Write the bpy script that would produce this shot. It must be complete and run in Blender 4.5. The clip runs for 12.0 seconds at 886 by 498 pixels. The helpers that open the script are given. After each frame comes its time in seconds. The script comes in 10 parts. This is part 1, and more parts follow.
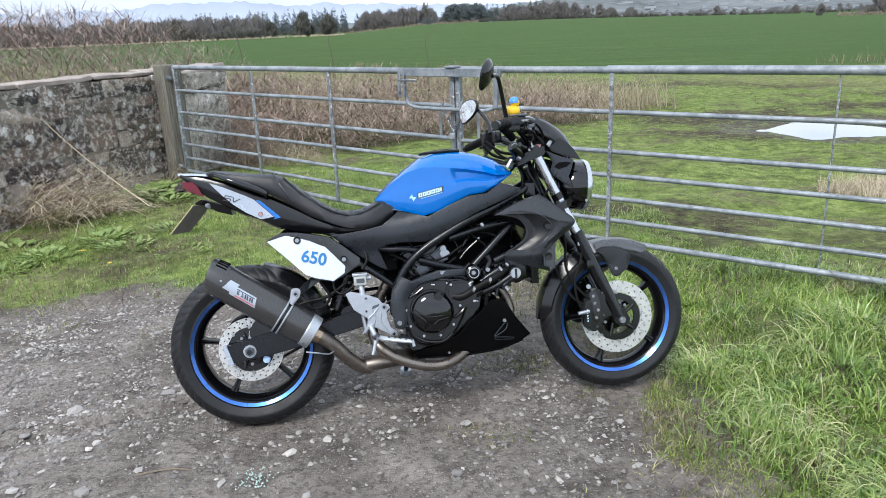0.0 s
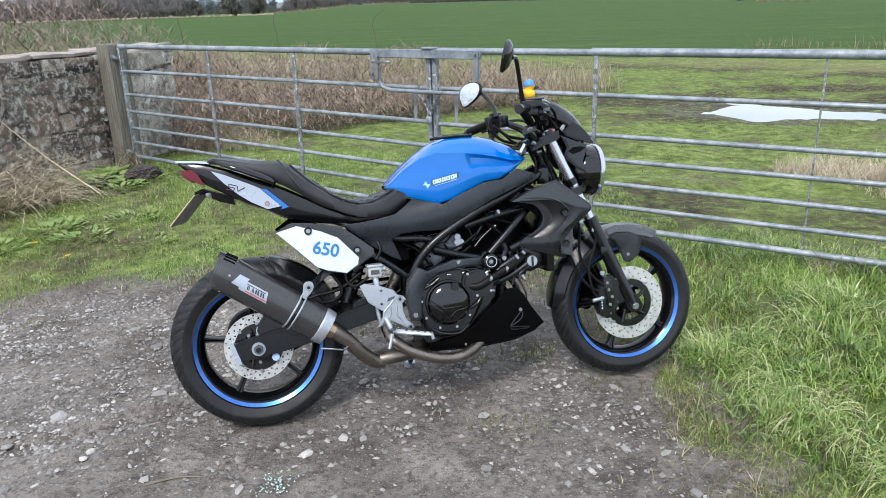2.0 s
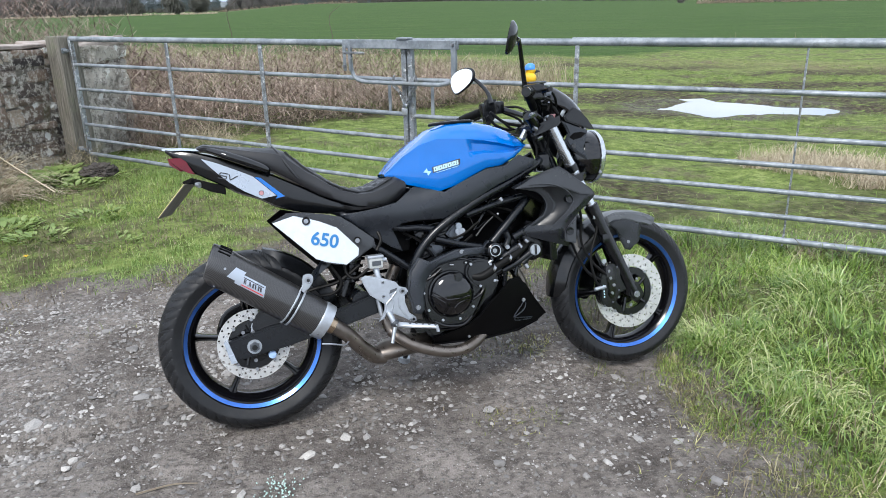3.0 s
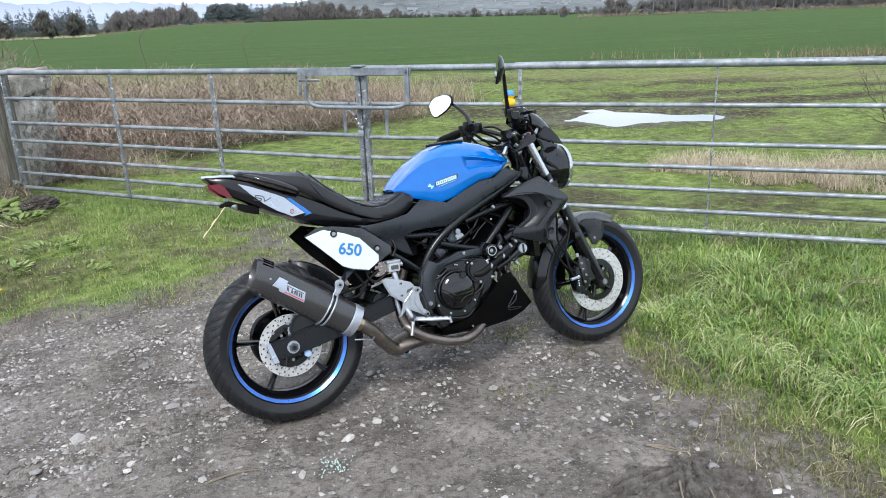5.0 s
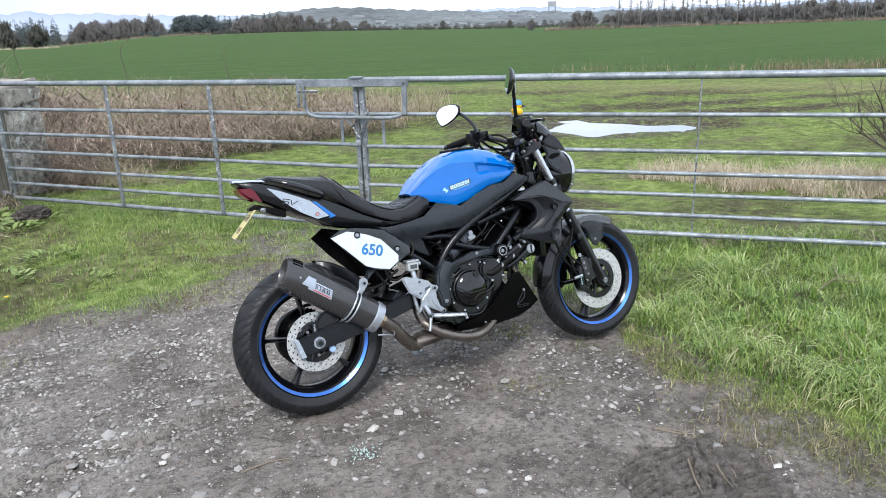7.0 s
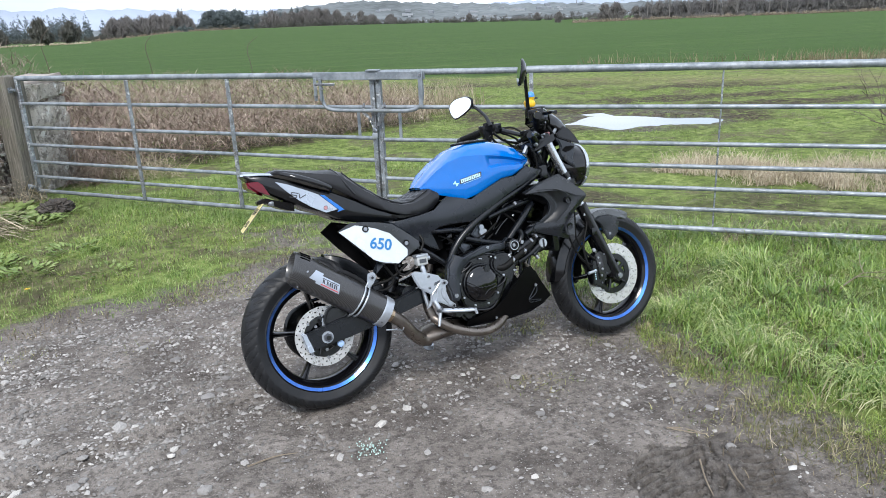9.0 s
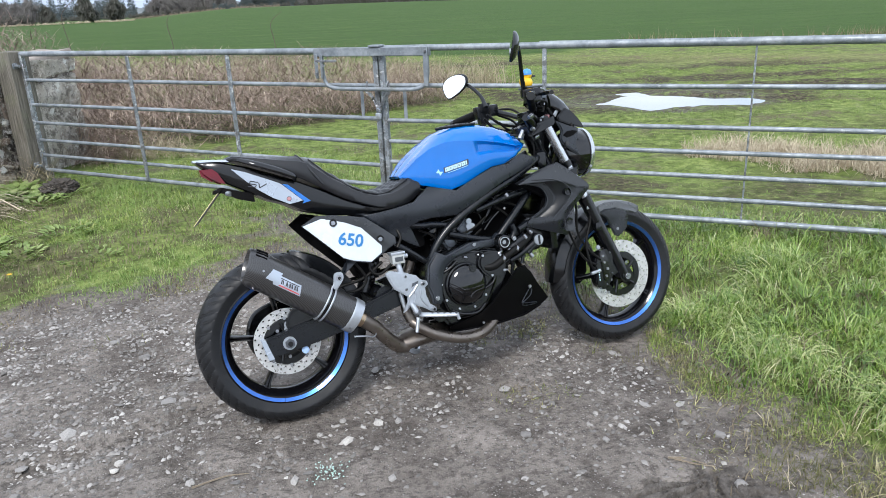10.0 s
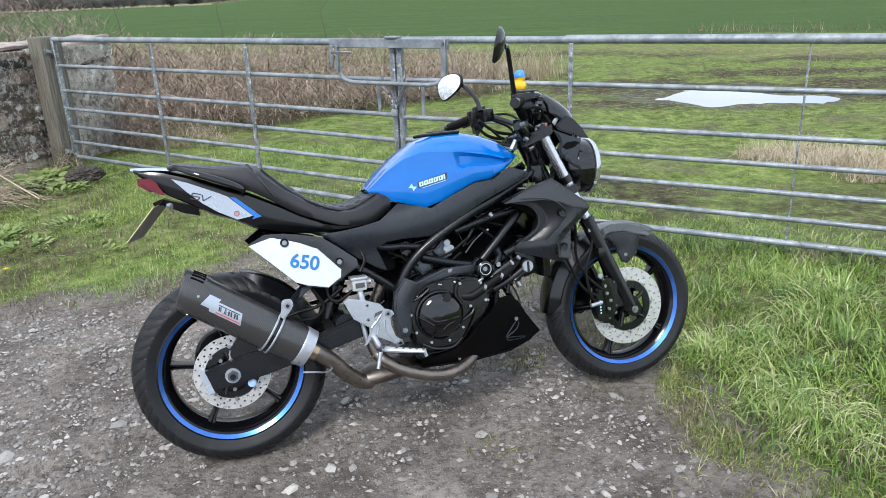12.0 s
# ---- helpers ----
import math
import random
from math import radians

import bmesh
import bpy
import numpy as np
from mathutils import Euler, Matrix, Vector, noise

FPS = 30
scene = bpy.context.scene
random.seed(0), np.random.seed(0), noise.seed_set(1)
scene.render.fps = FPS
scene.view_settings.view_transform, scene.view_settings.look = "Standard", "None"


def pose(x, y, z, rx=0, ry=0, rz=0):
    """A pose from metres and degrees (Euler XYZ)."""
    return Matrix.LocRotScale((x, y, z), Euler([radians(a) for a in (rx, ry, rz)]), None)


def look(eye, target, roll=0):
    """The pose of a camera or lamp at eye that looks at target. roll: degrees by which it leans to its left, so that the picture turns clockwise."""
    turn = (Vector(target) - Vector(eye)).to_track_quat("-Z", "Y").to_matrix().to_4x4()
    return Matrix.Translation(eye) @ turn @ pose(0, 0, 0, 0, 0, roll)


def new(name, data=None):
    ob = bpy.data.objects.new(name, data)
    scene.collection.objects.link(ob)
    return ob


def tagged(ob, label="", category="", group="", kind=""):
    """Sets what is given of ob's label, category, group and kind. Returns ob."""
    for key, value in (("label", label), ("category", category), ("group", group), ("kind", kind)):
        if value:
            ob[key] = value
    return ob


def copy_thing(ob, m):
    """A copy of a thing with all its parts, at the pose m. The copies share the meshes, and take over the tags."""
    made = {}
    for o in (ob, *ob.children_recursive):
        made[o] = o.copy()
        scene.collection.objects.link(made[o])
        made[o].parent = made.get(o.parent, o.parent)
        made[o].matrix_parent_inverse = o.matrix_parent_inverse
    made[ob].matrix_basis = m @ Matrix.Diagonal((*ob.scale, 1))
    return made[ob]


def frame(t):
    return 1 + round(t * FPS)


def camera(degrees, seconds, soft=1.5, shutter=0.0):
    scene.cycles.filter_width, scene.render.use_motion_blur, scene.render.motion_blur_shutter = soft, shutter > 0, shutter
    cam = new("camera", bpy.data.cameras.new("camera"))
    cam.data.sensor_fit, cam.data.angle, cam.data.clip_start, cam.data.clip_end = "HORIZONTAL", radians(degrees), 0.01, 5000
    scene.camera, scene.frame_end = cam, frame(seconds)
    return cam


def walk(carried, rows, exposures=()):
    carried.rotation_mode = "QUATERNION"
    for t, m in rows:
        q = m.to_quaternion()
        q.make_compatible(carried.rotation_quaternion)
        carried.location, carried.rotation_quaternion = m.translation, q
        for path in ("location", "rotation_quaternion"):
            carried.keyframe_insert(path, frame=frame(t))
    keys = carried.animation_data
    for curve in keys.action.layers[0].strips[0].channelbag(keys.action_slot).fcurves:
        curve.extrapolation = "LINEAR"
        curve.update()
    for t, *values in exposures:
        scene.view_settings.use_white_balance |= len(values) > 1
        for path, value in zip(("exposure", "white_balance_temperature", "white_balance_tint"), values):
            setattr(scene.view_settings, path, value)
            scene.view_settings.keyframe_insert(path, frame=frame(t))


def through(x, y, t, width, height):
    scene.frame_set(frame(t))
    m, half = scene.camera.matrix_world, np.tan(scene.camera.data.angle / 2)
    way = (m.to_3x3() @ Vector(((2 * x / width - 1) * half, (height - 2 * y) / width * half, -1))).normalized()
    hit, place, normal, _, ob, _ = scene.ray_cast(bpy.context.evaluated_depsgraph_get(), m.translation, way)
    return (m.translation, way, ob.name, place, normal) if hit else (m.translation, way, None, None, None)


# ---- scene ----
cam = camera(62.5, 12.0, soft=0.6)
PATH = [
    (0, (0.0228, 0.1010, 1.4710), (-0.0396, 2.0120, 0.8842), -2.36),
    (0.5, (0.0176, 0.1063, 1.4770), (-0.0187, 2.0159, 0.8835), -2.23),
    (1, (-0.0069, 0.1257, 1.4760), (-0.0031, 2.0333, 0.8749), -2.08),
    (1.5, (-0.1159, 0.1623, 1.4702), (-0.0580, 2.0650, 0.8569), -1.92),
    (2, (-0.2752, 0.2052, 1.4729), (-0.1609, 2.0976, 0.8357), -1.65),
    (2.5, (-0.3512, 0.2570, 1.4344), (-0.1757, 2.1391, 0.7812), -1.28),
    (2.7, (-0.3794, 0.2998, 1.4060), (-0.1761, 2.1820, 0.7612), -1.26),
    (4.3, (-0.8158, 0.2024, 1.4747), (-0.3796, 2.0485, 0.8410), -1.61),
    (4.5, (-0.8249, 0.1299, 1.4762), (-0.3657, 1.9732, 0.8507), -1.79),
    (5, (-0.9110, -0.0129, 1.5058), (-0.4002, 1.8229, 0.8986), -2.24),
    (5.5, (-1.0560, -0.1062, 1.5217), (-0.5060, 1.7208, 0.9220), -2.30),
    (6, (-1.1253, -0.1339, 1.5188), (-0.5518, 1.6884, 0.9268), -2.38),
    (6.5, (-1.1427, -0.1225, 1.5192), (-0.5501, 1.6960, 0.9346), -1.96),
    (8.5, (-1.1325, -0.1603, 1.5207), (-0.5701, 1.6719, 0.9492), -2.19),
    (9, (-1.0681, -0.1148, 1.5096), (-0.5454, 1.7219, 0.9154), -2.43),
    (9.5, (-0.8742, 0.0114, 1.5003), (-0.4041, 1.8528, 0.8773), -2.58),
    (10, (-0.7687, 0.1520, 1.4659), (-0.3502, 1.9986, 0.8217), -2.52),
    (10.5, (-0.7066, 0.2809, 1.4732), (-0.3361, 2.1326, 0.8145), -2.37),
    (11, (-0.5914, 0.3490, 1.4670), (-0.2648, 2.2070, 0.8027), -2.32),
    (11.5, (-0.4414, 0.4206, 1.4733), (-0.1589, 2.2838, 0.8035), -2.16),
    (12, (-0.3883, 0.4469, 1.4649), (-0.1407, 2.3154, 0.7961), -2.10),
]
walk(cam, [(t, look(eye, target, roll)) for t, eye, target, roll in PATH])

# world: bright broken cloud over a pale sky
SUN_EL, SUN_AZ = 48, 205          # degrees: height, and compass way the light comes from (0 = +y, clockwise)
world = bpy.data.worlds.new("sky")
scene.world = world
world.use_nodes = True
wt = world.node_tree
wt.nodes.clear()


def wnode(kind, **at):
    n = wt.nodes.new(kind)
    for k, v in at.items():
        n.inputs[k].default_value = v
    return n


sky = wt.nodes.new("ShaderNodeTexSky")
sky.sky_type, sky.sun_disc = "NISHITA", False
sky.sun_elevation, sky.sun_rotation = radians(SUN_EL), radians(SUN_AZ)
coord = wt.nodes.new("ShaderNodeTexCoord")
squash = wt.nodes.new("ShaderNodeMapping")
squash.inputs["Scale"].default_value = (1.0, 1.0, 5.0)
cloud = wnode("ShaderNodeTexNoise", Scale=2.2, Detail=7.0, Roughness=0.55)
ramp = wt.nodes.new("ShaderNodeValToRGB")
ramp.color_ramp.elements[0].position, ramp.color_ramp.elements[1].position = 0.28, 0.52
ramp.color_ramp.elements[0].color = (0.55, 0.55, 0.55, 1)
tone = wnode("ShaderNodeTexNoise", Scale=4.5, Detail=5.0)
grey = wt.nodes.new("ShaderNodeMix")
grey.data_type = "RGBA"
grey.inputs["A"].default_value, grey.inputs["B"].default_value = (3.6, 4.3, 5.7, 1), (10.2, 11.1, 12.4, 1)
mixer = wt.nodes.new("ShaderNodeMix")
mixer.data_type = "RGBA"
back = wnode("ShaderNodeBackground", Strength=0.113)
wout = wt.nodes.new("ShaderNodeOutputWorld")
wt.links.new(coord.outputs["Generated"], squash.inputs["Vector"])
wt.links.new(squash.outputs["Vector"], cloud.inputs["Vector"])
wt.links.new(squash.outputs["Vector"], tone.inputs["Vector"])
bank_way = wt.nodes.new("ShaderNodeVectorMath")
bank_way.operation = "DOT_PRODUCT"
bank_way.inputs[1].default_value = (-0.42, 0.907, 0.0)
bank_fade = wnode("ShaderNodeMapRange", **{"From Min": 0.80, "From Max": 0.985, "To Min": 1.0, "To Max": 0.35})
bank_tone = wt.nodes.new("ShaderNodeMath")
bank_tone.operation = "MULTIPLY"
wt.links.new(coord.outputs["Generated"], bank_way.inputs[0])
wt.links.new(bank_way.outputs["Value"], bank_fade.inputs["Value"])
wt.links.new(bank_fade.outputs["Result"], bank_tone.inputs[0])
wt.links.new(tone.outputs["Fac"], bank_tone.inputs[1])
wt.links.new(bank_tone.outputs["Value"], grey.inputs["Factor"])
wt.links.new(cloud.outputs["Fac"], ramp.inputs["Fac"])
wt.links.new(ramp.outputs["Color"], mixer.inputs["Factor"])
wt.links.new(sky.outputs["Color"], mixer.inputs["A"])
wt.links.new(grey.outputs["Result"], mixer.inputs["B"])
wt.links.new(mixer.outputs["Result"], back.inputs["Color"])
wt.links.new(back.outputs["Background"], wout.inputs["Surface"])

sun = new("sun", bpy.data.lights.new("sun", "SUN"))
sun.data.energy, sun.data.angle, sun.data.color = 2.1, radians(18), (1.0, 0.975, 0.94)
_a, _e = radians(SUN_AZ), radians(SUN_EL)
sun.matrix_world = look((math.sin(_a) * math.cos(_e) * 30, math.cos(_a) * math.cos(_e) * 30, math.sin(_e) * 30), (0, 0, 0))
scene.view_settings.exposure = 0.77

# ---- materials ----


class Mat:
    """A node material around one Principled shader, with short helpers."""

    def __init__(self, name, rough=0.6, metal=0.0, spec=0.5, coat=0.0):
        self.m = bpy.data.materials.new(name)
        self.m.use_nodes = True
        self.t = self.m.node_tree
        self.b = self.t.nodes["Principled BSDF"]
        self.b.inputs["Roughness"].default_value, self.b.inputs["Metallic"].default_value = rough, metal
        self.b.inputs["Specular IOR Level"].default_value, self.b.inputs["Coat Weight"].default_value = spec, coat
        self.b.inputs["Coat Roughness"].default_value = 0.06
        self.co = self.t.nodes.new("ShaderNodeTexCoord").outputs["Object"]

    def node(self, kind, **at):
        n = self.t.nodes.new(kind)
        for k, v in at.items():
            k = k.replace("_", " ")
            if hasattr(v, "links"):
                self.t.links.new(v, n.inputs[k])
            else:
                n.inputs[k].default_value = v
        return n

    def noise(self, scale, detail=4.0, rough=0.55, at=None, stretch=None):
        at = at or self.co
        if stretch:
            at = self.node("ShaderNodeMapping", Vector=at, Scale=stretch).outputs["Vector"]
        return self.node("ShaderNodeTexNoise", Vector=at, Scale=scale, Detail=detail, Roughness=rough).outputs["Fac"]

    def ramp(self, fac, *stops):
        r = self.node("ShaderNodeValToRGB", Fac=fac)
        el = r.color_ramp.elements
        while len(el) < len(stops):
            el.new(0.5)
        for e, (p, c) in zip(el, stops):
            e.position, e.color = p, (*c, 1) if len(c) == 3 else c
        return r.outputs["Color"]

    def step(self, fac, lo, hi, a=0.0, b=1.0):
        r = self.node("ShaderNodeMapRange", Value=fac, From_Min=lo, From_Max=hi, To_Min=a, To_Max=b)
        r.interpolation_type = "SMOOTHSTEP"
        return r.outputs["Result"]

    def mix(self, fac, a, b, how="MIX"):
        n = self.t.nodes.new("ShaderNodeMix")
        n.data_type, n.blend_type = "RGBA", how
        for key, v in (("Factor", fac), ("A", a), ("B", b)):
            if hasattr(v, "links"):
                self.t.links.new(v, n.inputs[key])
            else:
                n.inputs[key].default_value = (*v, 1) if isinstance(v, tuple) and len(v) == 3 else v
        return n.outputs["Result"]

    def math(self, how, a, b=0.0):
        n = self.t.nodes.new("ShaderNodeMath")
        n.operation = how
        for i, v in enumerate((a, b)):
            if hasattr(v, "links"):
                self.t.links.new(v, n.inputs[i])
            else:
                n.inputs[i].default_value = v
        return n.outputs[0]

    def attr(self, name):
        n = self.t.nodes.new("ShaderNodeAttribute")
        n.attribute_name = name
        return n.outputs["Fac"]

    def island(self):
        return self.t.nodes.new("ShaderNodeNewGeometry").outputs["Random Per Island"]

    def each(self):
        return self.t.nodes.new("ShaderNodeObjectInfo").outputs["Random"]

    def set(self, key, v):
        if hasattr(v, "links"):
            self.t.links.new(v, self.b.inputs[key])
        else:
            self.b.inputs[key].default_value = (*v, 1) if isinstance(v, tuple) and len(v) == 3 else v
        return self

    def bump(self, height, strength=0.4, dist=0.01):
        n = self.node("ShaderNodeBump", Height=height, Strength=strength, Distance=dist)
        self.t.links.new(n.outputs["Normal"], self.b.inputs["Normal"])
        return self


def worn(name, colour, rough=0.5, metal=0.0, grain=60.0, amount=0.18, bump=0.08, dist=0.002, coat=0.0, spec=0.5, dust=None):
    """A surface with small and broad variation of tone and gloss."""
    k = Mat(name, rough, metal, spec, coat)
    dark = tuple(c * (1 - amount) for c in colour)
    light = tuple(min(1.0, c * (1 + amount)) for c in colour)
    tone = k.mix(0.5, k.noise(grain), k.noise(grain / 9, 5))
    col = k.ramp(tone, (0.3, dark), (0.7, light))
    if dust:
        col = k.mix(k.step(k.noise(grain / 5, 6), 0.52, 0.75, 0, 0.35), col, dust)
    k.set("Base Color", col)
    k.set("Roughness", k.step(k.noise(grain / 3, 5), 0.3, 0.7, max(0.03, rough * 0.8), min(1.0, rough * 1.2)))
    if bump:
        k.bump(k.noise(grain * 2.5, 3), bump, dist)
    return k.m


def plastic_like(name, colour, rough, **kw):
    return worn(name, colour, rough, grain=40, amount=0.1, bump=0.04, **kw)


# motorcycle
M_TYRE = worn("tyre_rubber", (0.010, 0.0108, 0.0125), 0.48, grain=70, amount=0.3, bump=0.12, spec=0.34, dust=(0.026, 0.025, 0.024))
M_RIM = worn("gloss_black_rim", (0.003, 0.003, 0.004), 0.16, grain=40, amount=0.2, bump=0.0, spec=0.4, dust=(0.007, 0.0065, 0.006))
M_STRIPE = worn("blue_rim_tape", (0.045, 0.15, 0.50), 0.36, metal=0.85, grain=14, amount=0.35, bump=0.0, coat=0.5)
M_STRIPE_W = worn("pale_rim_tape", (0.35, 0.5, 0.75), 0.25, grain=18, amount=0.2, bump=0.0)
M_BLUE = worn("gloss_blue_paint", (0.0, 0.122, 0.46), 0.12, spec=0.4, metal=0.0, grain=25, amount=0.06, bump=0.0, coat=0.5)
M_BLACK = worn("satin_black_plastic", (0.003, 0.0036, 0.0046), 0.2, grain=60, amount=0.2, bump=0.02, spec=0.5, dust=(0.006, 0.0065, 0.008))
M_BLACKG = worn("gloss_black_paint", (0.002, 0.002, 0.0028), 0.1, grain=30, amount=0.2, bump=0.0, spec=0.5, coat=0.35)
M_PAN = worn("dull_black_pan", (0.0022, 0.0022, 0.0026), 0.42, grain=30, amount=0.25, bump=0.03, spec=0.09)
# for matt black parts, and for dark pieces that stand in for shade
M_MATT = worn("matt_black_shadow", (0.002, 0.002, 0.0025), 0.85, grain=60, amount=0.3, bump=0.1, spec=0.1)
M_GREY = worn("dark_grey_plastic", (0.0125, 0.0155, 0.021), 0.31, grain=60, amount=0.15, bump=0.04, spec=0.5, dust=(0.017, 0.02, 0.026))
M_SHROUD = worn("satin_shroud_plastic", (0.0095, 0.0112, 0.0145), 0.30, grain=60, amount=0.1, bump=0.03, spec=0.5)
M_INLAY = worn("dark_shroud_inlay", (0.0035, 0.0042, 0.0058), 0.36, grain=60, amount=0.1, bump=0.02, spec=0.4)
M_FRAME = worn("black_frame_paint", (0.0035, 0.0046, 0.0068), 0.28, spec=0.42, grain=50, amount=0.2, bump=0.03)
M_ENGINE = worn("black_engine_case", (0.0035, 0.0038, 0.0048), 0.21, metal=0.0, spec=0.5, grain=60, amount=0.3, bump=0.08, dust=(0.008, 0.0078, 0.0075))
M_SEAT = worn("black_seat_vinyl", (0.0075, 0.008, 0.010), 0.36, spec=0.5, grain=220, amount=0.2, bump=0.2, dist=0.001)
M_WHITE = plastic_like("white_gloss_panel", (0.56, 0.62, 0.68), 0.25)
M_SILVER = worn("silver_panel", (0.36, 0.41, 0.48), 0.3, metal=0.3, grain=30, amount=0.06, bump=0.0)
M_ALU = worn("cast_aluminium", (0.40, 0.43, 0.47), 0.4, metal=0.7, grain=70, amount=0.14, bump=0.1)
M_DULL = worn("dull_grey_casting", (0.11, 0.12, 0.135), 0.38, metal=0.7, grain=70, amount=0.3, bump=0.15, dust=(0.05, 0.05, 0.05))
M_BRONZE = worn("heat_blued_bronze", (0.42, 0.32, 0.22), 0.3, metal=1.0, grain=30, amount=0.2, bump=0.04)
M_PLATEBACK = worn("dusty_plate_back", (0.16, 0.155, 0.13), 0.6, grain=40, amount=0.3, bump=0.05)
M_STICKER = plastic_like("faded_red_sticker", (0.4, 0.2, 0.21), 0.4)
M_CHROME = worn("bright_chrome", (0.55, 0.575, 0.61), 0.2, metal=0.9, grain=30, amount=0.05, bump=0.0)
M_BOLT = worn("bolt_steel", (0.32, 0.33, 0.35), 0.3, metal=0.95, grain=40, amount=0.2, bump=0.0)
M_REDLENS = worn("red_lens", (0.10, 0.002, 0.009), 0.12, grain=30, amount=0.3, bump=0.0, spec=0.45)
M_YELLOW = worn("yellow_plate", (0.66, 0.57, 0.25), 0.4, grain=30, amount=0.12, bump=0.0)
M_TOYY = worn("yellow_rubber", (0.8, 0.48, 0.02), 0.4, grain=30, amount=0.08, bump=0.0)
M_TOYB = worn("blue_rubber", (0.05, 0.24, 0.72), 0.35, grain=30, amount=0.08, bump=0.0)
M_MIRROR = Mat("mirror_glass", 0.03, 1.0).set("Base Color", (0.86, 0.88, 0.9)).m
M_TEXTBLUE = plastic_like("blue_lettering", (0.022, 0.17, 0.42), 0.35)
M_PALEBLUE = plastic_like("cyan_lettering", (0.30, 0.58, 0.66), 0.35)
M_PALETEXT = plastic_like("pale_lettering", (0.40, 0.60, 0.68), 0.35)
M_RED = plastic_like("red_print", (0.5, 0.04, 0.04), 0.4)
M_DARKTXT = plastic_like("black_print", (0.02, 0.02, 0.025), 0.35)
M_RESERV = plastic_like("milky_plastic", (0.36, 0.38, 0.38), 0.35)
# grey raised so that the sky's sheen on the mudguard sits in the colour
M_GUARD = worn("sky_sheen_mudguard", (0.11, 0.115, 0.122), 0.33, metal=0.6, grain=50, amount=0.12, bump=0.04, spec=0.45)
M_CAP = worn("glossy_grey_plastic", (0.028, 0.031, 0.036), 0.24, grain=50, amount=0.12, bump=0.02, spec=0.5)
M_HOSE = worn("black_rubber_hose", (0.005, 0.005, 0.005), 0.5, spec=0.16, grain=60, amount=0.2, bump=0.05)


def disc_steel():
    k = Mat("brake_disc_steel", 0.3, 0.6)
    k.set("Base Color", k.ramp(k.noise(25, 5), (0.3, (0.46, 0.465, 0.46)), (0.7, (0.60, 0.60, 0.59))))
    k.set("Roughness", k.step(k.noise(80), 0.3, 0.7, 0.25, 0.42))
    return k.m


def header_steel():
    k = Mat("heat_stained_steel", 0.34, 0.9)
    k.set("Base Color", k.ramp(k.noise(7, 6), (0.25, (0.08, 0.069, 0.062)), (0.5, (0.215, 0.188, 0.165)), (0.75, (0.135, 0.116, 0.103))))
    k.set("Roughness", k.step(k.noise(30), 0.3, 0.7, 0.24, 0.5))
    return k.bump(k.noise(60), 0.06, 0.002).m


def carbon():
    k = Mat("carbon_fibre_weave", 0.32, 0.0, coat=0.5)
    w = k.node("ShaderNodeTexWave", Vector=k.co, Scale=120.0, Distortion=0.0)
    w.bands_direction = "DIAGONAL"
    k.set("Base Color", k.mix(k.step(k.noise(6, 5), 0.3, 0.75, 0, 0.4), k.ramp(w.outputs["Fac"], (0.3, (0.012, 0.012, 0.013)), (0.7, (0.045, 0.045, 0.047))), (0.03, 0.029, 0.028)))
    return k.bump(w.outputs["Fac"], 0.08, 0.001).m


M_DISC, M_HEADER, M_CARBON = disc_steel(), header_steel(), carbon()


def lens_glass():
    k = Mat("lens_glass", 0.02)
    k.set("Transmission Weight", 1.0).set("IOR", 1.45).set("Base Color", (0.95, 0.97, 1.0))
    return k.m


M_GLASS = lens_glass()


# place
def galvanised(name="galvanised_steel", flake=0.0):
    k = Mat(name, 0.55, 0.45, spec=0.35)
    base = k.mix(k.step(k.noise(9, 6), 0.35, 0.7), (0.165, 0.19, 0.215), (0.31, 0.34, 0.37))
    col = k.mix(0.15, base, k.ramp(k.noise(45, 3), (0.35, (0.16, 0.18, 0.2)), (0.65, (0.5, 0.53, 0.55))))
    col = k.mix(k.step(k.noise(5, 8, 0.7), 0.56, 0.7, 0, 0.55), col, (0.2, 0.21, 0.19))
    col = k.mix(k.step(k.noise(14, 8, 0.75), 0.52, 0.60, 0, 0.4), col, (0.13, 0.143, 0.157))
    col = k.mix(k.step(k.noise(28, 8, 0.7), 0.58, 0.66, 0, 0.35), col, (0.48, 0.51, 0.53))
    if flake:
        col = k.mix(k.step(k.noise(18, 9, 0.8), 0.50, 0.56, 0, flake), col, (0.09, 0.085, 0.08))
        col = k.mix(k.step(k.noise(24, 9, 0.8), 0.55, 0.60, 0, flake), col, (0.62, 0.64, 0.65))
    k.set("Base Color", col).set("Roughness", k.step(k.noise(20, 4), 0.3, 0.7, 0.42, 0.75))
    return k.bump(k.noise(70), 0.25, 0.003).m


def old_timber():
    k = Mat("weathered_timber", 0.85)
    g = k.noise(14, 7, 0.6, stretch=(5, 5, 0.35))
    col = k.ramp(g, (0.25, (0.05, 0.045, 0.037)), (0.5, (0.13, 0.12, 0.10)), (0.75, (0.225, 0.212, 0.185)))
    col = k.mix(k.step(k.noise(4, 6), 0.5, 0.75, 0, 0.5), col, (0.16, 0.18, 0.10))
    k.set("Base Color", col)
    return k.bump(g, 0.7, 0.01).m


